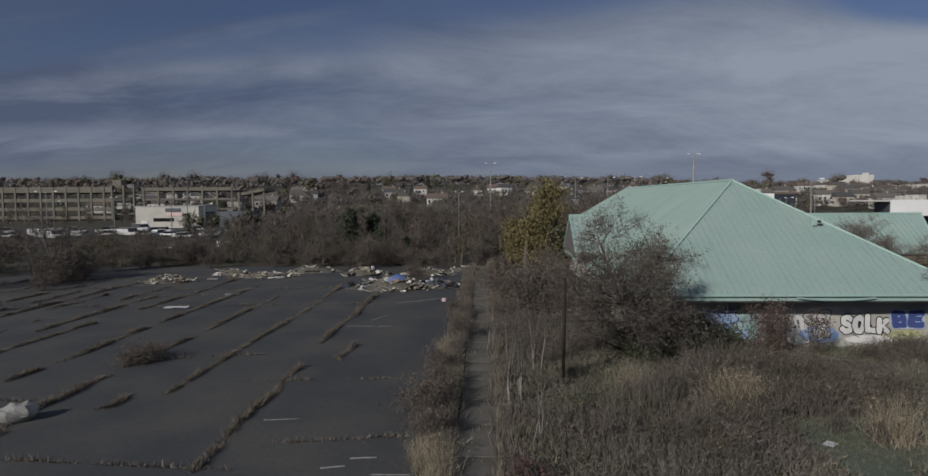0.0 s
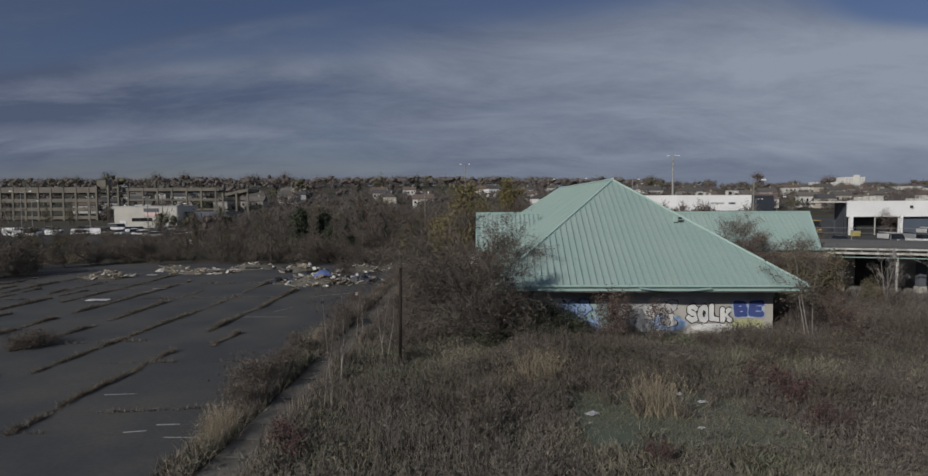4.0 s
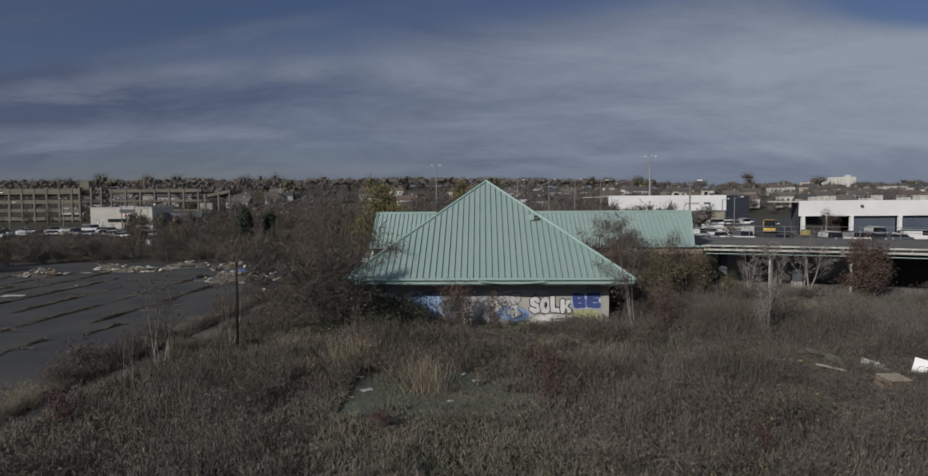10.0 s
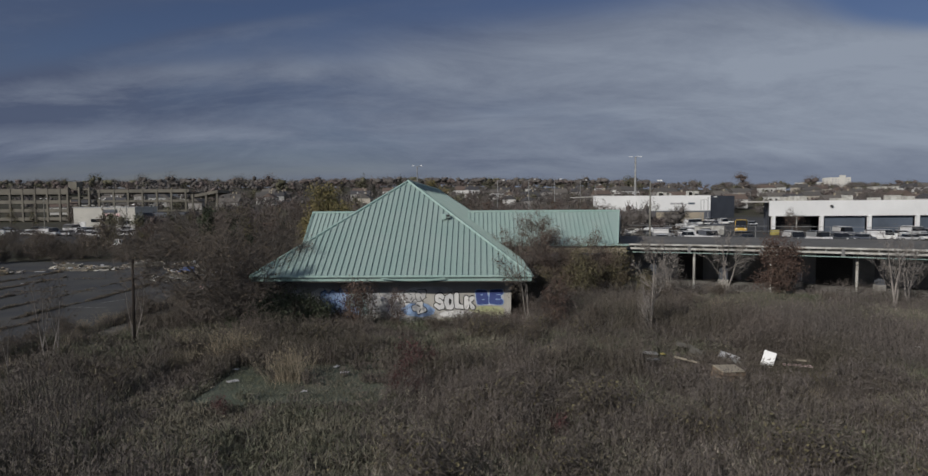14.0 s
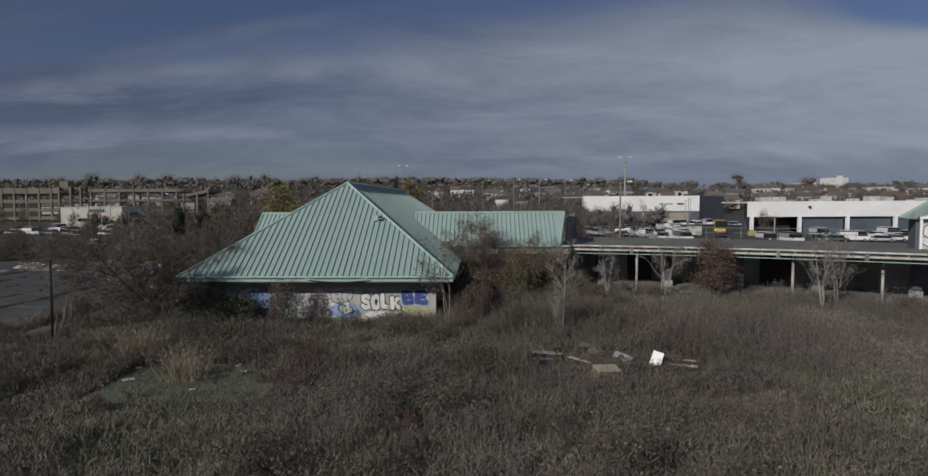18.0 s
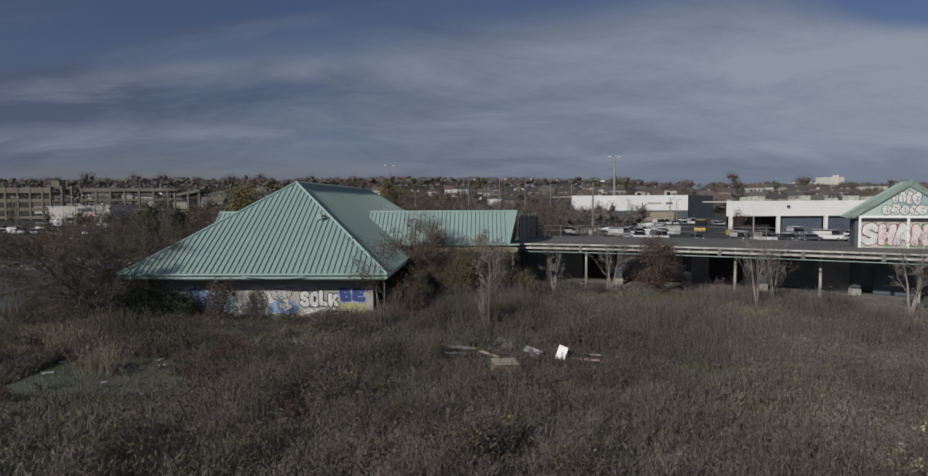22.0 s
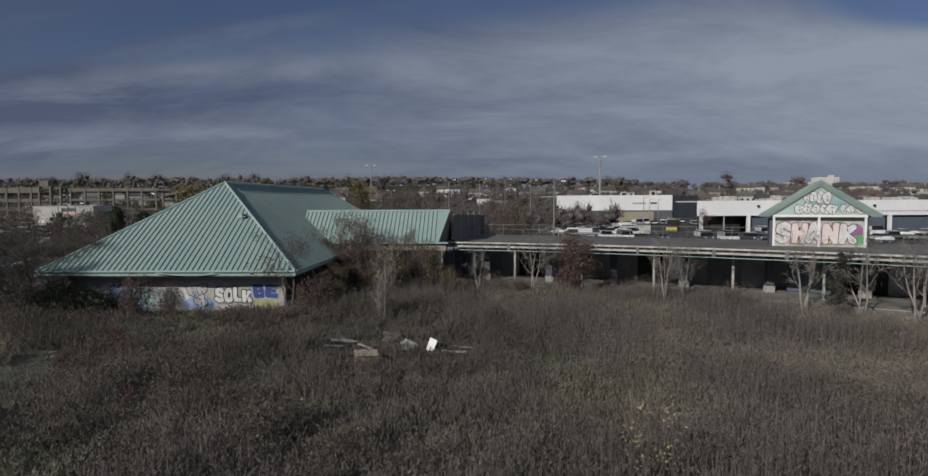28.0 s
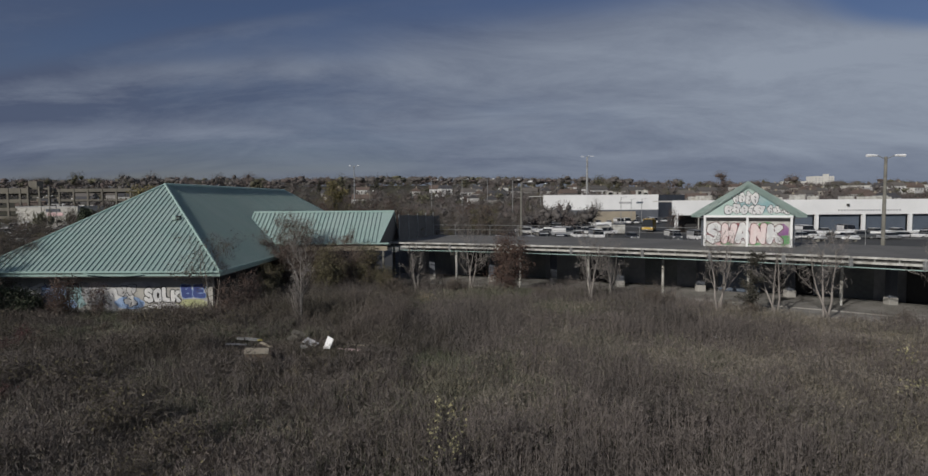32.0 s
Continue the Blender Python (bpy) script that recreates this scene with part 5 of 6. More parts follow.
for x, y, sx, sy, mt, tr, tl, lb in ((14.2, 30.9, 1.6, .4, "sackcloth", 4, 12, "pale board lying in the weeds"), (15.0, 30.6, .35, .2, "yellow_p", 30, 14, "yellow panel lying in the weeds"), (18.1, 29.9, 1.2, .6, "g_grey", -34, 26, "dented white panel in the weeds"), (16.9, 30.9, 1.0, .6, "walk", -35, 24, "grey panel in the weeds"), (18.0, 28.8, .5, .4, "sackcloth", 10, 30, "small grey panel in the weeds"), (14.0, 29.6, 1.4, .25, "sackcloth", 12, 12, "grey weathered plank in the weeds"), (15.8, 29.4, 1.6, .2, "beige", -40, 10, "tan plank in the weeds"), (20.9, 29.2, 1.6, .22, "beige", -8, 4, "tan board in the weeds"), (20.6, 28.2, 1.6, .3, "g_pink", -6, 5, "faded pink board in the weeds"), (13.6, 31.4, 1.8, .3, "crate_wood", 20, 8, "weathered brown board in the weeds"), (16.8, 32.3, 1.2, .5, "walk", -15, 22, "dull grey panel in the weeds")):
    loose("board", box(-sx * .4, -sy * .4, 0, sx * .4, sy * .4, .05, bevel=.01), mt, Matrix.Translation((x, y, .42)) @ Euler((radians(tl), radians(tl * .5), radians(tr))).to_matrix().to_4x4(), lb, "board", "boards dumped in the field")
loose("black_case", box(-.4, -.3, 0, .4, .3, .35, bevel=.05), "rubber", Matrix.Translation((5.7, 25.0, .3)) @ Euler((.2, .1, .4)).to_matrix().to_4x4(), "black plastic case among the weeds", "case")

# ---- posts and lamps ----
loose("signpost", tube((0, 0, -.3), (0, 0, 5.15), .085, .07, 8), "pole_dark", Matrix.Translation((-14.2, 34.6, 0)) @ Matrix.Rotation(radians(.8), 4, "Y"), "thin dark bare pole standing in the weeds", "pole")


def lamp_pole(x, y, h, mt, arms, label, r=.14, base_z=0.0):
    """A mast with lamp heads on arms, given as (dx, dy, head length)."""
    th = empty("lamp_pole", Matrix.Translation((x, y, base_z)), label, "lamp post", "lamp posts")
    part("pole", tube((0, 0, -.2), (0, 0, h), r, r * .62, 8), M[mt], th)
    for dx, dy, hl in arms:
        tip = Vector((dx, dy, h + .12))
        arm = part("arm", tube((0, 0, h - .25), tip, .05, .04, 5), M["steel"], th)
        t2 = tip + Vector((dx, dy, 0)).normalized() * hl
        hd = tube(tip, t2, .1, .16, 6)
        part("lamp_head", hd, M["white"], arm, "pale lamp head")
    return th


lamp_pole(68.75, 56.0, 12.45, "pole_wood", [(-.9, 0, 1.0), (.9, 0, 1.0)], "wooden pole with two floodlights on a cross arm", .22)
lamp_pole(37.5, 105, 11.6, "pole_wood", [(1.2, 0, .8)], "wooden pole with a cobra-head lamp", .2)
lamp_pole(87.0, 286.5, 28.8, "steel", [(-1.4, 0, 1.6), (1.4, 0, 1.6), (0, -1.4, 1.4)], "tall steel lighting mast", .62)
lamp_pole(-10.1, 205, 20.4, "steel", [(-1, 0, .7), (1, 0, .7), (.9, .5, .6)], "tall stadium light mast", .22)
for x, y, h in ((16.7, 200, 15.2), (27, 200, 15.4), (35.5, 200, 15.4), (44, 200, 15), (70, 160, 9), (84, 200, 8.5), (95, 225, 8.5), (-128, 165, 11.5), (-88, 168, 8), (-150, 200, 9), (60, 250, 15)):
    lamp_pole(x, y, h, "steel", [(1.6, 0, .7)] if x != -128 else [(-2.2, 0, .7), (2.2, 0, .7)], "grey steel lot lamp post", .13)
for x, y, h in ((-107.5, 190, 10), (-98, 180, 10.5), (-119, 180, 10), (-20, 150, 10.5), (2, 160, 11)):
    lamp_pole(x, y, h, "pole_wood", [(.7, 0, .3), (-.7, 0, .3)], "wooden utility pole with a cross arm", .17)

# ---- graffiti ----


def blob(name, cx, cz, w, h, y, mt, parent, seed, label="", rough=.25):
    """A flat irregular patch of paint on a wall that faces -y."""
    b = bmesh.new()
    vs = []
    for k in range(22):
        a = 2 * math.pi * k / 22
        r = 1 + rough * noise.noise((math.cos(a) * 1.7, math.sin(a) * 1.7, seed * 3.7))
        vs.append(b.verts.new((cx + math.cos(a) * w / 2 * r, y, cz + math.sin(a) * h / 2 * r)))
    b.faces.new(vs)
    return part(name, b, M[mt], parent, label)


GLYPH = {"S": [[(.92, .78), (.62, .97), (.25, .86), (.2, .62), (.5, .5), (.82, .36), (.75, .1), (.4, .02), (.06, .2)]], "O": [[(.5, .97), (.15, .8), (.06, .45), (.25, .08), (.6, .03), (.9, .3), (.92, .7), (.5, .97)]],
         "L": [[(.25, .97), (.18, .1), (.9, .06)]], "K": [[(.18, .97), (.18, .03)], [(.85, .92), (.3, .5), (.95, .05)]], "H": [[(.15, .97), (.18, .03)], [(.85, .97), (.82, .03)], [(.15, .5), (.85, .5)]],
         "A": [[(.08, .03), (.5, .95), (.92, .03)], [(.3, .35), (.7, .35)]], "N": [[(.12, .03), (.15, .95), (.85, .05), (.88, .97)]],
         "B": [[(.15, .05), (.15, .95), (.7, .9), (.7, .58), (.25, .5), (.82, .42), (.82, .1), (.15, .05)]], "E": [[(.88, .95), (.15, .9), (.15, .08), (.92, .05)], [(.15, .5), (.7, .5)]]}


def painted(name, lines, radius, y, mt, parent, label=""):
    """Fat round pen strokes on a wall that faces -y, as one flat skin of narrow rows."""
    cell = .03
    pts = np.array([p for ln in lines for p in ln])
    lo, hi = pts.min(0) - radius, pts.max(0) + radius
    gx = np.arange(lo[0], hi[0], cell) + cell / 2
    gz = np.arange(lo[1], hi[1], cell) + cell / 2
    X, Z = np.meshgrid(gx, gz)
    best = np.full(X.shape, 1e9)
    for ln in lines:
        for (ax, az), (bx, bz) in zip(ln, ln[1:]):
            dx, dz = bx - ax, bz - az
            t = np.clip(((X - ax) * dx + (Z - az) * dz) / (dx * dx + dz * dz + 1e-9), 0, 1)
            best = np.minimum(best, np.hypot(X - ax - t * dx, Z - az - t * dz))
    inside = best < radius
    rows, cols = np.nonzero(inside)
    wide = len(gx) + 1
    corner_ids = np.stack([rows * wide + cols, rows * wide + cols + 1, (rows + 1) * wide + cols + 1, (rows + 1) * wide + cols], 1)
    used, faces = np.unique(corner_ids, return_inverse=True)
    v = np.stack([lo[0] + (used % wide) * cell, np.full(len(used), y), lo[1] + (used // wide) * cell], 1)
    ob = new(name, mesh_np(name, v, faces.reshape(-1, 4), [M[mt]]))
    ob.parent = parent
    return tagged(ob, label)


INNER = {"S": [[(.66, .70), (.46, .72)], [(.36, .28), (.56, .29)]], "O": [[(.5, .64), (.48, .38)]], "L": [[(.5, .5), (.56, .32)]], "K": [[(.44, .84), (.5, .68)], [(.5, .28), (.58, .1)]], "H": [[(.5, .88), (.5, .68)], [(.5, .34), (.5, .12)]],
         "A": [[(.5, .58), (.5, .48)], [(.5, .2), (.5, .02)]], "N": [[(.38, .34), (.4, .06)], [(.6, .94), (.62, .66)]], "B": [[(.38, .72), (.52, .73)], [(.4, .26), (.58, .27)]], "E": [[(.5, .71), (.86, .73)], [(.5, .28), (.88, .27)]]}


def bubbles(text, x0, z0, x1, z1, y, r, edge, fill, parent, label="", fills=(), ink="black_ink", tops=(1,)):
    """Fat bubble letters that overlap like scales, each with its outline and short inner lines."""
    n, rnd = len(text), random.Random(len(text) * 7)
    w = (x1 - x0) / n
    for i, ch in enumerate(text):
        j, k, high = rnd.uniform(-.16, .16), rnd.uniform(-.09, .09), tops[i % len(tops)]
        place = lambda rows: [[(x0 + (i + .06 + .88 * (px + j * pz)) * w, z0 + r * .8 + (pz * high + k * .5) * (z1 - z0 - 1.6 * r)) for px, pz in ln] for ln in rows]
        yy = y - .004 * i
        painted("graffiti_outline", place(GLYPH[ch]), r + edge, yy, ink, parent)
        painted("graffiti_fill", place(GLYPH[ch]), r, yy - .0015, fills[i % len(fills)] if fills else fill, parent, label)
        painted("graffiti_line", place(INNER[ch]), edge * .55, yy - .003, ink, parent)


def puffs(n, x0, z0, x1, z1, y, fill, ink, edge, parent, label, seed):
    """A row of puffed-up painted shapes that spell nothing, each with an outline and an inner line."""
    rnd = random.Random(seed)
    w = (x1 - x0) / n
    for i in range(n):
        cx, cz, h = x0 + (i + .5) * w, (z0 + z1) / 2 + rnd.uniform(-.06, .06), (z1 - z0) * rnd.uniform(.85, 1.05)
        yy = y - .004 * i
        wide = w * rnd.uniform(1.1, 1.3)
        blob("graffiti_outline", cx, cz, wide + edge * 2, h + edge * 2, yy, ink, parent, seed + i, rough=.55)
        blob("graffiti_fill", cx, cz, wide, h, yy - .0015, fill, parent, seed + i, label, rough=.55)
        painted("graffiti_line", [[(cx - w * .12, cz + h * .2), (cx + w * .1, cz + h * .1)], [(cx + w * rnd.uniform(-.1, .2), cz - h * .12), (cx + w * .05, cz - h * .36)]], edge * .6, yy - .003, ink, parent)


M["wine_ink"] = material("wine_ink", (.16, .05, .06), .75, (.05, .03, .035), (8, .2), (2.2, .2), bump=0)
Y0 = WV
gr = random.Random(5)
for i, (cx, cz, w, h, mt) in enumerate(((-6.9, 1.7, 1.8, 1.5, "g_grey"), (-5.0, 1.5, 2.9, 1.9, "g_white"), (-2.4, 1.5, 1.9, 2.0, "g_teal"), (-1.0, 1.6, 2.2, 1.7, "g_grey"), (.4, 1.35, 2.4, 1.9, "g_white"), (1.6, .9, 2.4, .9, "g_sky"), (-.6, 2.2, 3.4, .5, "g_grey"), (2.8, 2.3, 2.6, .42, "g_grey"), (6.5, .85, 2.4, .75, "g_lime"), (4.4, .6, 2.6, .5, "g_white"), (-3.1, .8, 1.4, .8, "g_sky"), (1.4, 1.9, 1.5, 1.1, "g_white"))):
    blob("paint_patch", cx, cz, w, h, Y0 - .004 - .0004 * i, mt, hall, i)
puffs(3, -5.0, 1.35, -3.2, 2.3, Y0 - .011, "g_sky", "g_blue", .06, hall, "pale blue bubble shape", 41)
puffs(2, -4.7, .6, -3.4, 1.5, Y0 - .027, "g_sky", "g_blue", .06, hall, "pale blue bubble shape", 47)
for i in range(46):
    cx, cz = gr.uniform(-7.6, 7.8), gr.uniform(.5, 2.45)
    if 2.6 < cx < 7.6 and .9 < cz:
        continue
    b = box(-gr.uniform(.1, .35), -.002, -.02, gr.uniform(.1, .35), .0, .02)
    bmesh.ops.transform(b, matrix=Matrix.Translation((cx, Y0 - .017, cz)) @ Matrix.Rotation(gr.uniform(-1.3, 1.3), 4, "Y"), verts=b.verts)
    part("paint_stroke", b, M["black_ink"] if gr.random() > .35 else M["g_blue"], hall)
puffs(2, .75, 1.5, 2.2, 2.3, Y0 - .018, "g_grey", "black_ink", .045, hall, "grey bubble shape with a black outline", 71)
puffs(1, 1.35, .55, 2.05, 1.5, Y0 - .019, "g_white", "black_ink", .05, hall, "white bubble shape with a black outline", 77)
bubbles("SOLK", 2.85, .95, 5.5, 2.12, Y0 - .022, .15, .062, "g_white", hall, "white bubble letters with a black outline", tops=(1, .95, 1.0, .78))
blob("graffiti_ground", 6.55, 1.78, 1.95, 1.2, Y0 - .0405, "g_grey", hall, 88, "pale halo of spray paint", rough=.2)
bubbles("BE", 5.72, 1.25, 7.4, 2.3, Y0 - .042, .20, .04, "g_blue", hall, "dark blue block letters", ink="g_sky")

# ---- hall: torn roof vent, bent gutter, corner post ----
vent = empty("roof_vent", SITE @ Matrix.Translation((3.3, 5.7, EAVE + 5.72 * .627)), "small white roof vent with a torn hood", "vent")
part("hood", box(-.22, -.25, -.05, .12, .25, .36, bevel=.04), M["fascia"], vent)
part("flap", box(.02, -.3, .1, .42, .05, .14), M["fascia"], vent, "torn green metal flap")
part("opening", box(.12, -.22, 0, .36, .16, .3), M["dark"], vent, "dark torn opening")
pipe = empty("vent_pipe", SITE @ Matrix.Translation((8.4, 22.0, EAVE + .6)), "thin pale vent pipe on the roof", "vent")
part("pipe", tube((0, 0, 0), (0, 0, 1.1), .05, .05, 6), M["white_old"], pipe)
part("cowl", tube((0, 0, 1.1), (0, 0, 1.25), .09, .09, 6), M["white_old"], pipe)
bent = bmesh.new()
for i in range(10):
    u0, u1 = -.6 + i * .42, -.6 + (i + 1) * .42
    z0, z1 = (EAVE - .12 - .14 * math.sin(math.pi * i / 10), EAVE - .12 - .14 * math.sin(math.pi * (i + 1) / 10))
    tube((u0, -.2, z0), (u1, -.2, z1), .035, .035, 5, bent)
part("loose_trim", bent, M["fascia"], hall, "loose sagging gutter trim")
part("corner_pilaster", box(WU - .45, WV - .03, 0, WU + .02, WV, EAVE - .45), M["block"], hall, "pale bare corner of the wall")

# gallery: beams, posts, gable ends, torn sheet
for u0, u1 in ((9.4, 19.0),):
    part("beam", box(u0, FV + .1, FZ - .75, u1, FV + .35, FZ - .32), M["beige"], wing, "tan weathered beam")
    part("beam", box(u0, 2 * RV - FV - .35, FZ - .75, u1, 2 * RV - FV - .1, FZ - .32), M["beige"], wing)
for u in (10.2, 13.0, 15.8, 18.6):
    part("post", box(u - .09, FV + .12, 0, u + .09, FV + .3, FZ - .75), M["pole_wood"], wing)
    part("post", box(u - .09, 2 * RV - FV - .3, 0, u + .09, 2 * RV - FV - .12, FZ - .75), M["pole_wood"], wing)
for u in (-10.2,):
    part("post", box(u - .08, FV + .12, 0, u + .08, FV + .28, FZ - .2), M["white_old"], wing, "pale corner post")
for u in (19.15, -10.35):
    skew = .9 if u > 0 else 0
    part("gable_end", poly([(u - skew, FV + .1, FZ - .1), (u, 2 * RV - FV - .1, FZ - .1), (u, RV, RZ - .08)]), M["flat_roof"], wing)
    cap((u - skew, FV, FZ + .02), (u, RV, RZ + .02), .07, wing, "rake_trim")
    cap((u, 2 * RV - FV, FZ + .02), (u, RV, RZ + .02), .07, wing, "rake_trim")
torn = sheet(1.5, 1.1, 4, .25)
bmesh.ops.transform(torn, matrix=Matrix.Translation((-10.3, FV - .1, 3.2)) @ Euler((radians(80), .5, .2)).to_matrix().to_4x4(), verts=torn.verts)
part("torn_soffit", torn, M["white_old"], wing, "torn white soffit sheet hanging down")
screen = empty("roof_screen", Matrix(), "dark grey panelled screen beside the flat roof", "screen")
for i in range(5):
    x0, y0 = 20.2 + i * .75, 59.0 + i * 3.0
    b = box(0, 0, CZ - .1, 3.0, .08, 6.9 - i * .1)
    bmesh.ops.transform(b, matrix=Matrix.Translation((x0, y0, 0)) @ Matrix.Rotation(radians(76), 4, "Z"), verts=b.verts)
    part("panel", b, M["flat_roof"], screen)
    part("post", tube((x0, y0, 0), (x0, y0, 7.0), .06, .06, 6), M["steel"], screen)

# ---- strip building: posts, pillars, hangers, walk, shop panels, rail ----
band("apron", -5.6, .8, 0, .05, M["pave"], "pale broken concrete apron", EDGE[4:])
band("walkway", .8, 8.0, 0, .14, M["pave"], "pale broken concrete walkway")
for x, y in ((26.2, 55.6), (32.3, 53.6), (38.3, 51.0), (44.3, 48.5), (50.4, 45.6), (56.0, 42.2), (61.2, 38.2), (66.5, 33.5)):
    post_ob = part("post", tube((x, y, 0), (x, y, CZ - .3), .11, .11, 8), M["white_old"], strip, "round white canopy post")
for x, y in ((29.8, 57.6), (35.8, 55.6), (41.8, 53.2), (48.2, 50.0), (54.3, 46.4), (60.0, 42.4), (65.5, 37.8), (23.6, 59.4)):
    ob = part("pillar", box(x - .3, y - .3, 0, x + .3, y + .3, CZ - .3, bevel=.03), M["slate"], strip, "dark square pillar")
    part("plinth", box(x - .36, y - .36, 0, x + .36, y + .36, .7, bevel=.03), M["block"], ob, "pale plinth")


def along(line, d, step):
    pts = [Vector(p) for p in offset(line, d)]
    out = []
    for a, b in zip(pts, pts[1:]):
        k = max(1, int((b - a).length / step))
        out += [a + (b - a) * i / k for i in range(k)]
    return out


for p in along(EDGE, .15, 1.15):
    part("hanger", box(p.x - .04, p.y - .04, CZ - .36, p.x + .04, p.y + .04, CZ - .1), M["beam"], strip)
for p in along(EDGE, .1, 4.4):
    part("bracket", box(p.x - .12, p.y - .14, CZ - .74, p.x + .12, p.y + .1, CZ + .06, bevel=.02), M["steel"], strip, "rusty bracket")
band("lower_trim", -.02, .04, CZ - .79, CZ - .73, M["fascia"], "green lower trim")
# Near-black strip paints the shade in the gap behind the edge beam.
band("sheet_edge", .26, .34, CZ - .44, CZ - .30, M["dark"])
for i in range(12):
    p = along(EDGE, 7.9, 4.0)
    if i < len(p):
        q = p[i]
        b = box(-1.5, -.03, .15, 1.5, .03, 3.1)
        bmesh.ops.transform(b, matrix=Matrix.Translation((q.x, q.y, 0)) @ Matrix.Rotation(radians(-24 - i), 4, "Z"), verts=b.verts)
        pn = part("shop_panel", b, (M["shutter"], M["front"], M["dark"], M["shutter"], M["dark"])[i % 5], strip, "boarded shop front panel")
b = box(-1.7, -.04, 0, 1.7, .04, 3.3)
bmesh.ops.transform(b, matrix=Matrix.Translation((51.3, 49.2, 0)) @ Matrix.Rotation(radians(-30), 4, "Z"), verts=b.verts)
part("sprayed_panel", b, M["blue_grey"], strip, "blue-grey panel with dark graffiti")
rail = [p for p in along(EDGE, 13.6, 3.0)]
guard = empty("guard_rail", Matrix(), "thin galvanised rail along the flat roof's rear edge", "railing")
for a, b2 in zip(rail, rail[1:]):
    part("post", tube((a.x, a.y, CZ - .1), (a.x, a.y, CZ + 1.2), .03, .03, 5), M["steel"], guard)
    for z in (CZ + 1.2, CZ + .65):
        part("rail", tube((a.x, a.y, z), (b2.x, b2.y, z), .022, .022, 4), M["steel"], guard)

# ---- gable: frame, graffiti ----
part("head_beam", box(gx0 - .12, -.16, gz1 - .14, gx1 + .12, -.01, gz1 + .05), M["white"], gable, "white head beam")
for x in (gx0 - .1, -.08, gx1 - .1):
    part("mullion", box(x, -.14, gz0, x + .18, -.01, gz1 - .14), M["white"], gable)
part("cheek", box(gx0 - .3, .3, gz0, gx0, 2.3, gz1), M["slate"], gable, "dark side wall")
part("cheek", box(gx1, .3, gz0, gx1 + .3, 2.3, gz1), M["slate"], gable, "dark side wall")
part("back_wall", box(gx0, 2.2, gz0, gx1, 2.4, gz1), M["fascia"], gable)
for s in (-1, 1):
    q = poly([(s * 4.6, -.2, 6.78), (s * 4.6, -.2, 7.02), (0, -.2, 9.95), (0, -.2, 9.42), (s * 3.85, -.2, 6.78)])
    bmesh.ops.solidify(q, geom=q.faces[:], thickness=.06)
    part("bargeboard", q, M["trim_pale"], gable, "pale green bargeboard")
part("rake_soffit", poly([(-4.2, -.14, 6.75), (4.2, -.14, 6.75), (4.2, -.02, 6.75), (-4.2, -.02, 6.75)], thick=.05), M["soffit"], gable)
part("dark_header", box(gx0 + .1, -.006, 6.42, gx1 - .1, -.004, 6.76), M["dark"], gable, "dark slot over the mural")
for i, (cx, cz, w, h, mt) in enumerate(((-.2, 5.35, 5.6, 1.9, "g_white"), (-2.2, 5.0, 2.2, 1.4, "g_pink"), (1.2, 5.3, 3.0, 1.6, "g_pink"), (-3.0, 5.2, .6, .9, "g_red"), (2.75, 5.6, 1.1, 1.2, "g_purple"), (2.95, 4.8, .9, .9, "g_green"), (1.5, 6.1, 1.2, .5, "g_green"), (-.9, 6.1, .9, .3, "g_red"), (-1.6, 4.45, 1.2, .25, "g_green"), (.6, 4.45, 1.2, .25, "g_green"))):
    blob("paint_patch", cx, cz, w, h, -.008 - .0006 * i, mt, gable, i + 60)
bubbles("SHANK", gx0 + .15, 4.4, gx1 - .75, 6.3, -.017, .26, .06, "g_blush", gable, "pale pink bubble letters with a wine-red outline", fills=("g_white", "g_blush"), ink="wine_ink", tops=(1, .92, 1, .95, .9))
blob("paint_patch", .55, 7.95, 3.3, 1.5, -.003, "g_teal", gable, 99)
for x0, z0, x1, z1, n in ((-1.2, 7.98, .85, 8.9, 4), (-1.8, 7.05, 1.3, 7.9, 5), (1.6, 7.1, 2.5, 7.8, 2), (2.6, 7.08, 3.3, 7.45, 2)):
    puffs(n, x0, z0, x1, z1, -.006, "g_white", "black_ink", .045, gable, "white bubble shape with a black outline", int(60 + x0 * 10))

# ---- vehicles ----


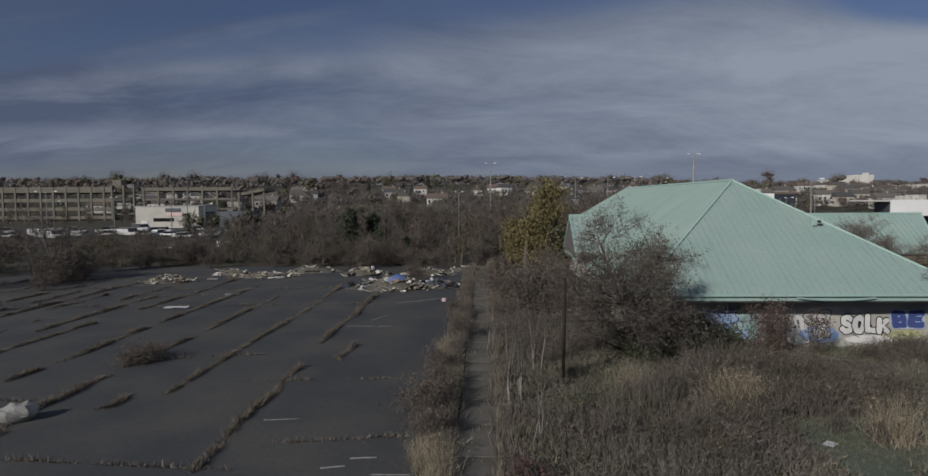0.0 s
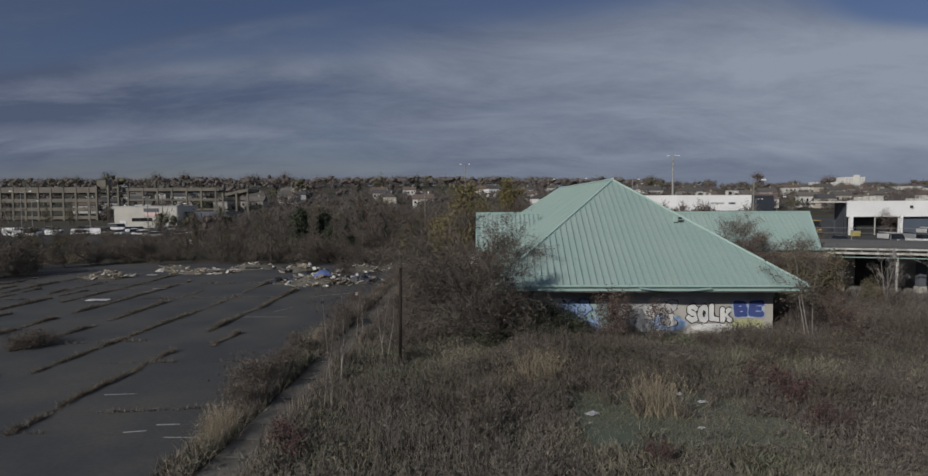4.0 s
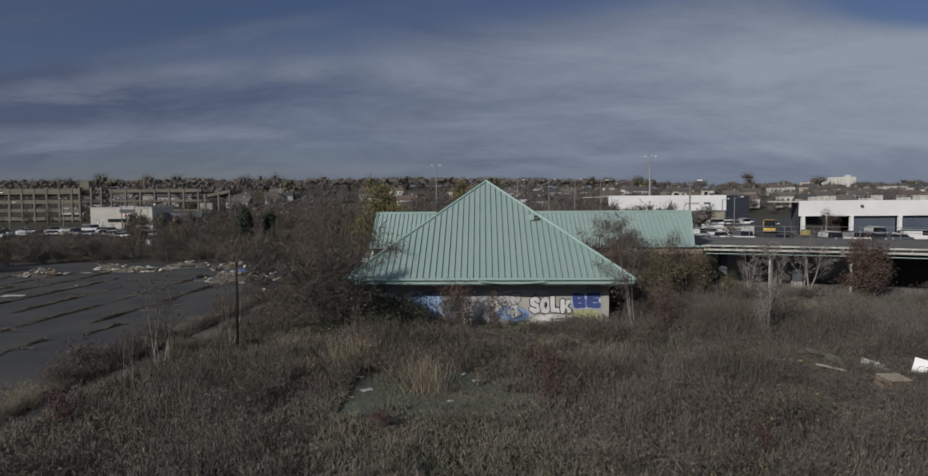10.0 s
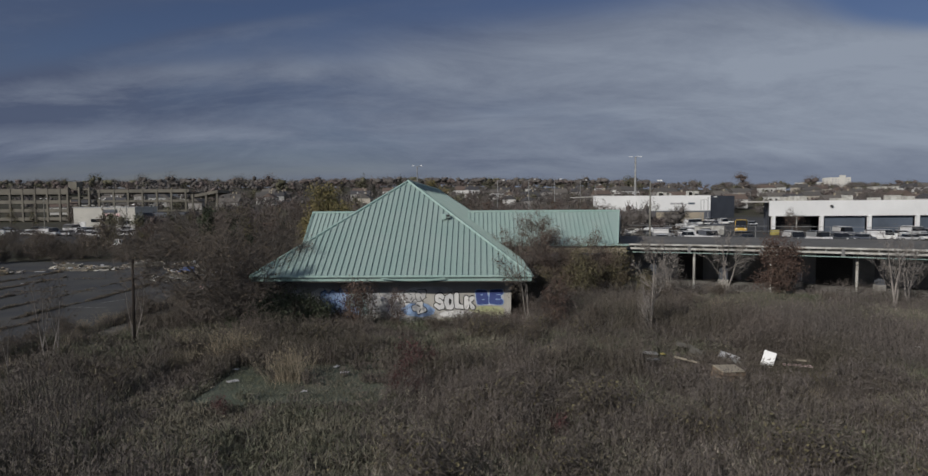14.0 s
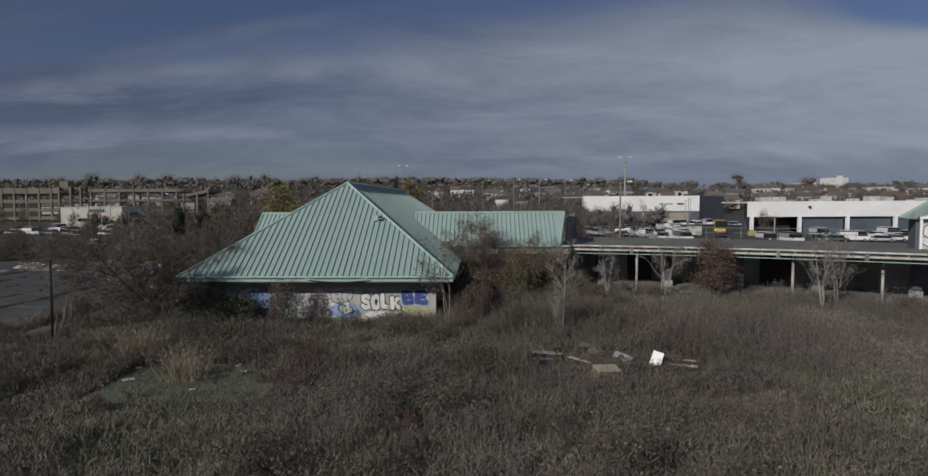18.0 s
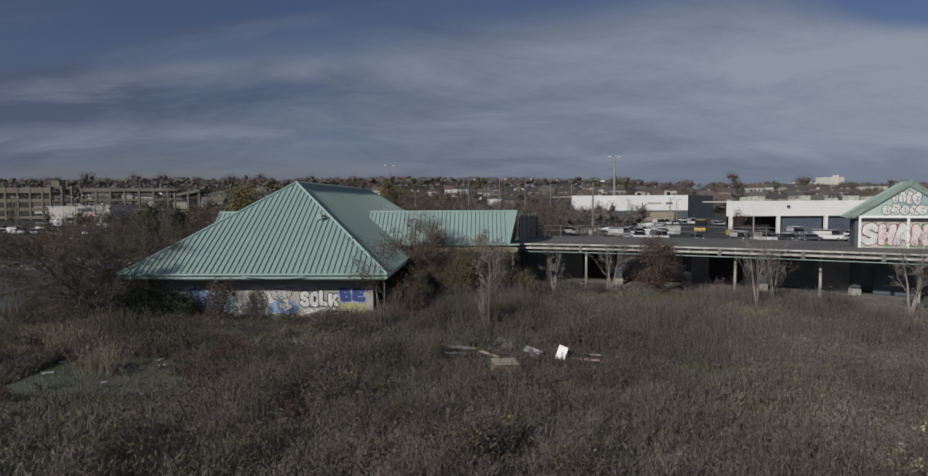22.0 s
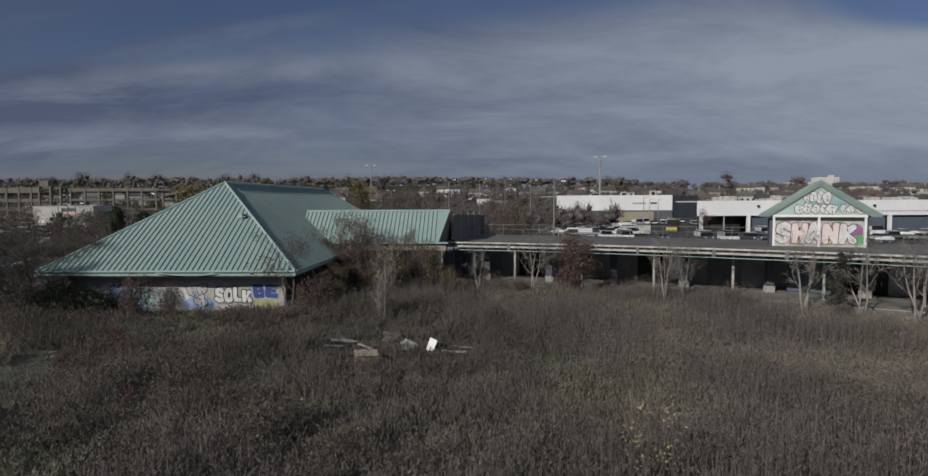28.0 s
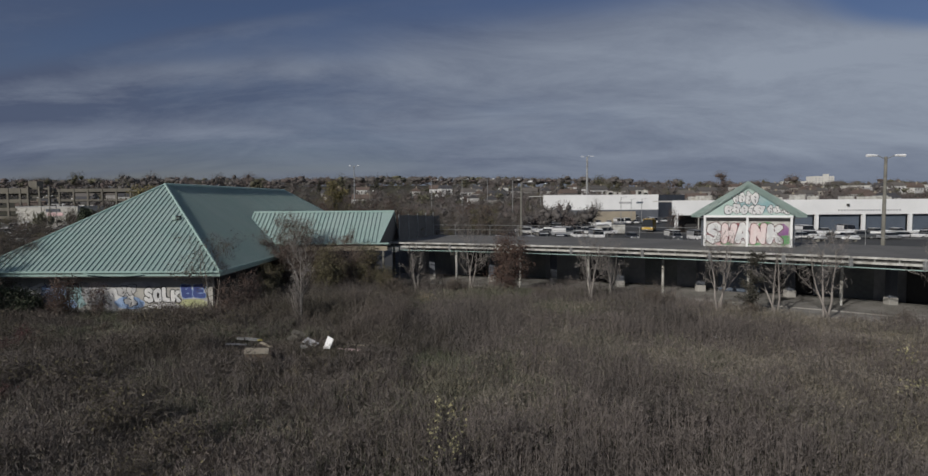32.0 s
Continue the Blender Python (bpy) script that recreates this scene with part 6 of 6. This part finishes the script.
def vehicle(kind, paint, label, category, group):
    """A parked vehicle along +y, on its wheels."""
    dims = {"car": (4.5, 1.8, 1.45), "van": (5.4, 2.0, 2.2), "pickup": (5.4, 1.95, 1.8), "truck": (8.5, 2.5, 3.4), "bus": (7.5, 2.5, 3.0)}[kind]
    L, Wd, H = dims
    th = empty({"car": "car", "van": "van", "pickup": "pickup", "truck": "box_truck", "bus": "minibus"}[kind], Matrix(), label, category, group)
    z0, belt = .32, {"car": .85, "van": 1.15, "pickup": 1.0, "truck": 1.1, "bus": 1.2}[kind]
    part("body", box(-Wd / 2, -L / 2, z0, Wd / 2, L / 2, belt, bevel=.14), M[paint], th)
    if kind == "car":
        y0, y1, i0, i1 = -1.5, 1.25, .55, .45
    elif kind == "pickup":
        y0, y1, i0, i1 = -1.2, 1.1, .45, .3
    elif kind == "truck":
        y0, y1, i0, i1 = -4.0, -2.4, .5, .1
    else:
        y0, y1, i0, i1 = -L / 2 + .5, L / 2 - .1, .5, .08
    top = H if kind != "truck" else 2.4
    c = bmesh.new()
    lo = [c.verts.new(p) for p in ((-Wd / 2 + .06, y0, belt - .02), (Wd / 2 - .06, y0, belt - .02), (Wd / 2 - .06, y1, belt - .02), (-Wd / 2 + .06, y1, belt - .02))]
    hi = [c.verts.new(p) for p in ((-Wd / 2 + .2, y0 + i0, top - .05), (Wd / 2 - .2, y0 + i0, top - .05), (Wd / 2 - .2, y1 - i1, top - .05), (-Wd / 2 + .2, y1 - i1, top - .05))]
    c.faces.new(lo[::-1])
    c.faces.new(hi)
    for i in range(4):
        c.faces.new((lo[i], lo[(i + 1) % 4], hi[(i + 1) % 4], hi[i]))
    part("cabin_glass", c, M["glass"], th, "dark window glass")
    part("cabin_roof", box(-Wd / 2 + .17, y0 + i0 - .05, top - .06, Wd / 2 - .17, y1 - i1 + .05, top, bevel=.02), M[paint], th)
    if kind == "truck":
        part("cargo_box", box(-Wd / 2, -2.2, .9, Wd / 2, L / 2, H, bevel=.04), M[paint], th)
    if kind in ("van", "bus"):
        part("side_panel", box(-Wd / 2 - .005, -L / 2 + 2.2, belt - .1, Wd / 2 + .005, L / 2 - .1, H - .25, bevel=.05), M[paint], th)
    for sx in (-1, 1):
        for yy in (-L * .31, L * .31):
            w = part("wheel", tube((sx * (Wd / 2 - .2), yy, .33), (sx * (Wd / 2 + .01), yy, .33), .33, .33, 12), M["rubber"], th)
            part("rim", tube((sx * (Wd / 2 + .0), yy, .33), (sx * (Wd / 2 + .02), yy, .33), .19, .19, 8), M["steel"], w)
    part("bumper", box(-Wd / 2 + .05, -L / 2 - .06, .38, Wd / 2 - .05, -L / 2 + .04, .6), M["slate"], th)
    part("plate", box(-.25, -L / 2 - .075, .5, .25, -L / 2 - .06, .61), M["white_old"], th)
    for sx in (-1, 1):
        part("headlight", box(sx * Wd * .36 - .16, -L / 2 - .02, belt - .26, sx * Wd * .36 + .16, -L / 2 + .05, belt - .1), M["white"], th)
    return th


kinds = {k: vehicle(k, "paint", lb, k, "vehicles parked behind the strip building") for k, lb in (("car", "parked saloon car"), ("van", "parked white or pale van"), ("pickup", "parked pickup"), ("truck", "parked box truck"))}
kinds["truck"]["label"] = "parked box truck with a plain cargo body"
kinds["car"]["label"] = "parked saloon car on the asphalt lot"
kinds["van"]["label"] = "parked panel van on the asphalt lot"
kinds["pickup"]["label"] = "parked pickup on the asphalt lot"
vr = random.Random(9)
PARK = [(52, 126, "pickup", 10), (55, 122.5, "van", 5), (69, 116.5, "van", 0), (73.6, 116, "van", 3), (78.5, 117, "pickup", 4), (84, 119, "car", 90), (47, 118, "car", 20), (62, 121, "car", 0), (57, 131, "pickup", 8), (50, 134, "van", 85)]
PARK += [(88 + i * 4.1, vr.uniform(116, 124), vr.choice(("car", "pickup", "van", "car")), vr.uniform(60, 110)) for i in range(18)]
PARK += [(90 + i * 5.2, vr.uniform(130, 138), vr.choice(("car", "van", "car", "truck")), vr.uniform(-10, 10)) for i in range(14)]
PARK += [(vr.uniform(42, 62), vr.uniform(138, 168), vr.choice(("car", "car", "van", "pickup")), vr.uniform(0, 180)) for i in range(26)]
PARK += [(50 + i * 3.2, vr.uniform(195, 202), vr.choice(("car", "car", "van")), vr.uniform(-8, 8)) for i in range(14)]
PARK += [(44 + i * 3.4, vr.uniform(222, 230), "car", vr.uniform(-8, 8)) for i in range(14)]
PARK += [(vr.uniform(92, 106), vr.uniform(170, 300), "car", vr.uniform(-10, 10)) for i in range(12)]
PARK += [(34 + i * 3, vr.uniform(112, 118), vr.choice(("car", "pickup")), vr.uniform(-15, 15)) for i in range(5)]
PARK += [(vr.uniform(-165, -80), vr.uniform(150, 188), vr.choice(("car", "car", "van", "pickup")), vr.uniform(70, 110)) for i in range(34)]
seen_kind = set()
for x, y, k, tr in PARK:
    m = Matrix.Translation((x, y, .012)) @ Matrix.Rotation(radians(tr), 4, "Z")
    if k in seen_kind:
        copy_thing(kinds[k], m)
    else:
        kinds[k].matrix_basis = m
        seen_kind.add(k)
bus = vehicle("bus", "orange", "orange minibus parked at the lot's edge", "bus", "")
bus.matrix_basis = Matrix.Translation((75.2, 152, .012)) @ Matrix.Rotation(radians(-26), 4, "Z") @ Matrix.Diagonal((1.1, .75, 1.1, 1))


def boat(label):
    th = empty("boat", Matrix(), label, "boat", "boats stored on the rear lot")
    b = bmesh.new()
    rows = []
    for i in range(9):
        t = i / 8
        w = 1.25 * (1 - t ** 3) * (.9 + .1 * t)
        y = -3.5 + 7.2 * t
        rows.append([b.verts.new(p) for p in ((-w, y, 1.75 + .35 * t), (-w * .85, y, .95 + .3 * t), (0, y, .55 + .5 * t * t), (w * .85, y, .95 + .3 * t), (w, y, 1.75 + .35 * t))])
    for a, c in zip(rows, rows[1:]):
        for i in range(4):
            b.faces.new((a[i], a[i + 1], c[i + 1], c[i]))
    b.faces.new(rows[0])
    part("hull", b, M["white"], th)
    c = bmesh.new()
    rows = []
    for i in range(7):
        t = i / 6
        w, y = 1.3 * (1 - t ** 3) + .02, -3.5 + 7.1 * t
        h = 1.95 + .45 * math.sin(math.pi * min(1, t * 1.2 + .15))
        rows.append([c.verts.new(p) for p in ((-w, y, 1.7 + .35 * t), (-w * .5, y, h - .2), (0, y, h), (w * .5, y, h - .2), (w, y, 1.7 + .35 * t))])
    for a, d in zip(rows, rows[1:]):
        for i in range(4):
            c.faces.new((a[i], a[i + 1], d[i + 1], d[i]))
    c.faces.new(rows[0])
    part("cover", c, M["white"], th, "shrink-wrapped white cover")
    for y in (-2, 1.5):
        part("cradle", box(-.9, y - .1, 0, .9, y + .1, .95), M["pole_wood"], th)
    return th


bt = boat("boat wrapped in white plastic on its cradle")
spots_b = [(50, 148), (53, 151), (57, 155), (48, 160), (60, 148), (64, 160), (56, 171), (62, 175), (68, 179), (46, 144), (52, 158), (66, 168), (58, 163), (47, 171), (53, 178), (70, 171), (45, 153), (63, 184), (55, 186), (72, 186), (50, 192), (98, 128), (104, 127), (111, 128.5), (118, 127), (96, 112.5), (101, 111), (126, 128)]
for i, (x, y) in enumerate(spots_b):
    m = Matrix.Translation((x, y, .012)) @ Matrix.Rotation(radians(vr.uniform(60, 120)), 4, "Z") @ Matrix.Scale(vr.uniform(.65, .85), 4)
    if i:
        copy_thing(bt, m)
    else:
        bt.matrix_basis = m

# trailers with printed sides
tr_kind = empty("advert_trailer", Matrix(), "white box trailer with a printed side", "trailer", "white trailers on the side lot")
part("box", box(-2.7, -1.2, .7, 2.7, 1.2, 3.1, bevel=.04), M["white"], tr_kind)
part("print", box(-1.9, -1.215, 1.2, -.4, -1.205, 2.7), M["g_grey"], tr_kind, "grey printed picture")
part("print", box(-.2, -1.215, 1.5, 1.9, -1.205, 2.4), M["g_teal"], tr_kind)
for x in (-.6, .6):
    for y in (-1.1, 1.1):
        part("wheel", tube((x, y - .1, .36), (x, y + .1, .36), .36, .36, 10), M["rubber"], tr_kind)
part("drawbar", tube((2.7, 0, .6), (4.0, 0, .5), .06, .06, 5), M["steel"], tr_kind)
for i, (x, y, tr) in enumerate(((-128.5, 161.5, 0), (-117.8, 161, 4), (-99.8, 166, -5), (-63.7, 119.5, 3), (-142, 163, 2))):
    m = Matrix.Translation((x, y, .012)) @ Matrix.Rotation(radians(tr), 4, "Z") @ Matrix.Scale(.66, 4)
    if i:
        copy_thing(tr_kind, m)
    else:
        tr_kind.matrix_basis = m

# a dark container at the far edge of the lot
cont = empty("container", Matrix.Translation((-62.6, 96.5, 0)) @ Matrix.Rotation(radians(8), 4, "Z") @ Matrix.Scale(.8, 4), "dark steel container with a pale sheet on its roof", "container")
part("body", box(-2.6, -1.1, .15, 2.6, 1.1, 2.4, bevel=.04), M["pole_dark"], cont)
for k in range(9):
    part("rib", box(-2.4 + k * .58, -1.14, .3, -2.3 + k * .58, -1.1, 2.25), M["dark"], cont)
part("roof_sheet", sheet(2.2, 1.4, 5, .05), M["white_old"], cont, "pale crumpled sheet").matrix_basis = Matrix.Translation((.6, 0, 2.42))
for sx in (-2.2, 2.2):
    part("skid", box(sx - .2, -1.05, 0, sx + .2, 1.05, .15), M["pole_wood"], cont)

# pipe gate, yellow and white bins behind the strip
gate = empty("pipe_gate", Matrix.Translation((40.6, 128, 0)), "pale galvanised pipe frame on the rear lot", "gate")
for a, c in (((-1.4, 0, 0), (-1.4, 0, 2.4)), ((1.4, 0, 0), (1.4, 0, 2.4)), ((-1.4, 0, 2.4), (1.4, 0, 2.4)), ((-1.4, 0, 1.2), (1.4, 0, 1.2)), ((-1.4, 0, .3), (1.4, 0, .3)), ((1.4, 0, 1.4), (4.0, 0, .1))):
    part("pipe", tube(a, c, .07, .07, 6), M["white_old"], gate)
for x, y, mt, s in ((77.2, 139.5, "yellow_p", 1.0), (60.5, 140, "white_old", 1.7), (64.5, 141.5, "white_old", 1.8)):
    th = empty("skip_bin", Matrix.Translation((x, y, 0)) @ Matrix.Scale(s, 4), "steel bin standing on the rear lot", "bin", "bins on the rear lot")
    part("tub", box(-.8, -.6, .1, .8, .6, 1.3, bevel=.06), M[mt], th)
    part("lid", box(-.84, -.64, 1.31, .84, .64, 1.4, bevel=.02), M["slate"], th)

# ---- warehouses, garage, shops in the distance ----
bay = 79.4
i = 0
while bay < 186:
    part("bay_column", box(bay, 144.85, 0, bay + .7, 145.6, 4.3), M["white"], ware)
    if i == 0:
        part("open_bay", box(bay + .7, 148.4, 0, bay + 11.4, 148.6, 4.6), M["dark"], ware, "dark open loading bay")
        part("cross_bar", box(bay + 5.8, 145.0, 0, bay + 6.0, 145.2, 4.6), M["white_old"], ware)
    else:
        d = part("bay_door", box(bay + .75, 145.9, 0, bay + 11.35, 146.1, 4.1), M["blue_grey"], ware, "blue-grey roller door")
        for k in range(7):
            part("slat", box(bay + .8, 145.84, .3 + k * .6, bay + 11.3, 145.88, .36 + k * .6), M["slate"], d)
        part("lintel", box(bay + .7, 145.35, 4.1, bay + 11.4, 146.2, 4.4), M["slate"], ware)
    bay += 11.6
    i += 1
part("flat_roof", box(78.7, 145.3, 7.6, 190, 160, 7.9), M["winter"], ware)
part("end_wall", poly([(78.69, 145.0, 0), (78.69, 145.0, 7.95), (84.6, 159, 7.95), (84.6, 159, 0)]), M["slate"], ware, "slate grey end wall")
for k in range(22):
    part("sign_letter", box(119.7 + k * .72, 144.96, 5.1, 120.15 + k * .72, 144.99, 5.5), M["g_grey"], ware)
for x in (93.5, 122, 148):
    lampf = part("floodlight", box(x - .25, 144.5, 6.4, x + .25, 144.99, 6.9, bevel=.05), M["dark"], ware, "small dark floodlight")
ur = random.Random(4)
for k in range(16):
    x, y = ur.uniform(82, 185), ur.uniform(148, 156)
    s = ur.uniform(.7, 1.6)
    part("roof_unit", box(x - s, y - s, 7.9, x + s, y + s, 7.9 + ur.uniform(.6, 1.4), bevel=.05), M["white_old"], ware)
for k in range(9):
    x = ur.uniform(95, 114)
    part("roof_unit", box(x - 1, 276, 10.3, x + 1, 278, 10.3 + ur.uniform(.8, 2.2)), M["white_old"], ware2)
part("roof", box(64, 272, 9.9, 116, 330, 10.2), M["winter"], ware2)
part("plinth_band", box(64, 269.8, 0, 116, 270, 3.6), M["slate"], ware2, "grey lower wall")
part("sign", box(98, 269.9, 6.4, 104, 269.98, 7.2), M["g_grey"], ware2)
part("sign", box(106, 269.9, 6.4, 109, 269.98, 7.2), M["blue_grey"], ware2)
low_wall = tagged(obj_from("low_wall", box(71, 205, 0, 87, 205.6, 4.2), M["beige"]), "long beige yard wall", "wall")
cream = empty("cream_hall", Matrix(), "long cream-coloured industrial hall", "building")
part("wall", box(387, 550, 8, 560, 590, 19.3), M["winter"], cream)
for k in range(12):
    part("window", box(394 + k * 13, 549.8, 15.6, 402 + k * 13, 549.98, 17.6), M["g_grey"], cream)
part("parapet", box(386.5, 549.6, 19.3, 560.5, 590.5, 19.8), M["white_old"], cream)
flats = empty("apartment_block", Matrix(), "distant white apartment blocks", "building")
for nm, q in (("tower", (545, 886, 8, 575, 906, 40)), ("wing", (505, 890, 8, 541, 908, 33)), ("stair", (558, 884, 8, 566, 886, 43))):
    tw = part(nm, box(*q), M["winter"], flats)
    if nm != "stair":
        for r in range(6):
            for c in range(6):
                x = q[0] + 2 + c * (q[3] - q[0] - 4) / 5.6
                part("window", box(x, q[1] - .3, q[5] - 4 - r * 3.2, x + 2.6, q[1] - .05, q[5] - 2.4 - r * 3.2), M["g_grey"], tw)


# garage
for k, (z0, z1) in enumerate(((.6, 2.2), (4.6, 6.2), (8.7, 10.4), (13.2, 15.9))):
    part("parapet", box(-270, 294, z0, -186, 294.6, z1), M["concrete"], garage)
    part("deck", box(-270, 294.6, z0 - .2, -186, 330, z0 + .2), M["concrete"], garage)
for k, (z0, z1) in enumerate(((.6, 1.6), (4.6, 5.4), (9.2, 10.2), (13.8, 15.4))):
    part("parapet", box(-175, 296, z0, -128, 296.6, z1), M["concrete"], garage)
    part("deck", box(-175, 296.6, z0 - .2, -128, 330, z0 + .2), M["concrete"], garage)
for x in range(-268, -187, 6):
    part("column", box(x, 293.8, 0, x + .9, 294.7, 15.9), M["concrete"], garage)
for x in range(-172, -126, 7):
    part("column", box(x, 295.8, 0, x + .8, 296.7, 15.4), M["concrete"], garage)
part("penthouse", box(-185.6, 294.5, 15.9, -181.4, 299, 19.2), M["concrete"], garage)
for x in (-186, -180.4, -175.6):
    part("column", box(x, 293.6, 0, x + .8, 294.6, 16.6), M["concrete"], garage)
for z in (2.6, 6.8, 11.0, 15.2):
    part("landing", box(-185.2, 294.8, z, -175.6, 299, z + .7), M["concrete"], garage)
ramp = poly([(-127, 296, 12.4), (-127, 312, 12.4), (-114, 312, 14.8), (-114, 296, 14.8)], thick=1.4)
part("ramp", ramp, M["concrete"], garage)
for x in (-126.5, -120, -114.6):
    part("column", box(x, 295.5, 0, x + .8, 296.3, 13), M["concrete"], garage)

# retail box
part("wall", box(-127.4, 206.7, 0, -106.5, 222, 7.1), M["shop_wall"], shop)
part("parapet_cap", box(-127.6, 206.5, 7.1, -106.3, 222.2, 7.3), M["g_grey"], shop)
part("sign", box(-117.4, 206.4, 5.4, -112.6, 206.6, 6.5), M["slate"], shop, "dark sign board")
part("sign", box(-117.0, 206.5, 4.0, -111.6, 206.65, 5.1), M["g_pink"], shop, "faded pink sign band")
part("window", box(-121.5, 206.55, 2.2, -114.8, 206.68, 3.3), M["glass"], shop)
part("door", box(-125.6, 206.55, 0, -123.4, 206.68, 2.4), M["g_white"], shop)
part("door", box(-111.4, 206.55, 0, -109.0, 206.68, 2.4), M["g_white"], shop)
part("garage_link", box(-106.4, 212, 0, -92, 224, 5.2), M["slate"], shop, "low grey annex")
pine = plant("conifer", 140, "dark green conifer among bare trees", "tree", 5.2, leaf="leaf_green", leaf_size=.17, leaf_n=4200, stems=1, spread=.55, trunk=.12, splits=(16, 4), first=.22, bare=.03, leaf_spread=.25)
put(pine, -92.5, 168, 0, 1.0, copy=False)
for x, y, s in ((-35.4, 97, 1.35), (-37.4, 99, 1.15), (-33.2, 99.5, 1.2), (-27.0, 90, .65), (-31.2, 95.5, .8)):
    put(pine, x, y, x, s)

# houses on the slope
hr = random.Random(12)


def house(x, y, w, d, h, turn):
    th = empty("house", Matrix.Translation((x, y, rise(x, y))) @ Matrix.Rotation(radians(turn), 4, "Z"), "pale suburban house with a dark gable roof", "house", "houses on the far slope")
    wl_ = part("wall", box(-w / 2, -d / 2, 0, w / 2, d / 2, h), M["siding"], th)
    r = bmesh.new()
    pts = [(-w / 2 - .4, -d / 2 - .4, h - .1), (w / 2 + .4, -d / 2 - .4, h - .1), (w / 2 + .4, d / 2 + .4, h - .1), (-w / 2 - .4, d / 2 + .4, h - .1), (-w / 2 - .4, 0, h + d * .34), (w / 2 + .4, 0, h + d * .34)]
    vs = [r.verts.new(p) for p in pts]
    for f in ((0, 1, 5, 4), (2, 3, 4, 5), (1, 2, 5), (3, 0, 4), (3, 2, 1, 0)):
        r.faces.new([vs[k] for k in f])
    rf = part("roof", r, M["shingle"], th)
    part("chimney", box(w * .2, -.4, h, w * .2 + .8, .4, h + d * .34 + 1), M["beige"], rf)
    for k in range(3):
        part("window", box(-w / 2 + 1 + k * w / 3.4, -d / 2 - .06, h * .55, -w / 2 + 2.1 + k * w / 3.4, -d / 2 - .01, h * .8), M["glass"], wl_)


for _ in range(84):
    house(hr.uniform(-240, 420), hr.uniform(345, 520), hr.uniform(9, 14), hr.uniform(7, 10), hr.uniform(4.5, 7), hr.choice((0, 0, 90, 20)))
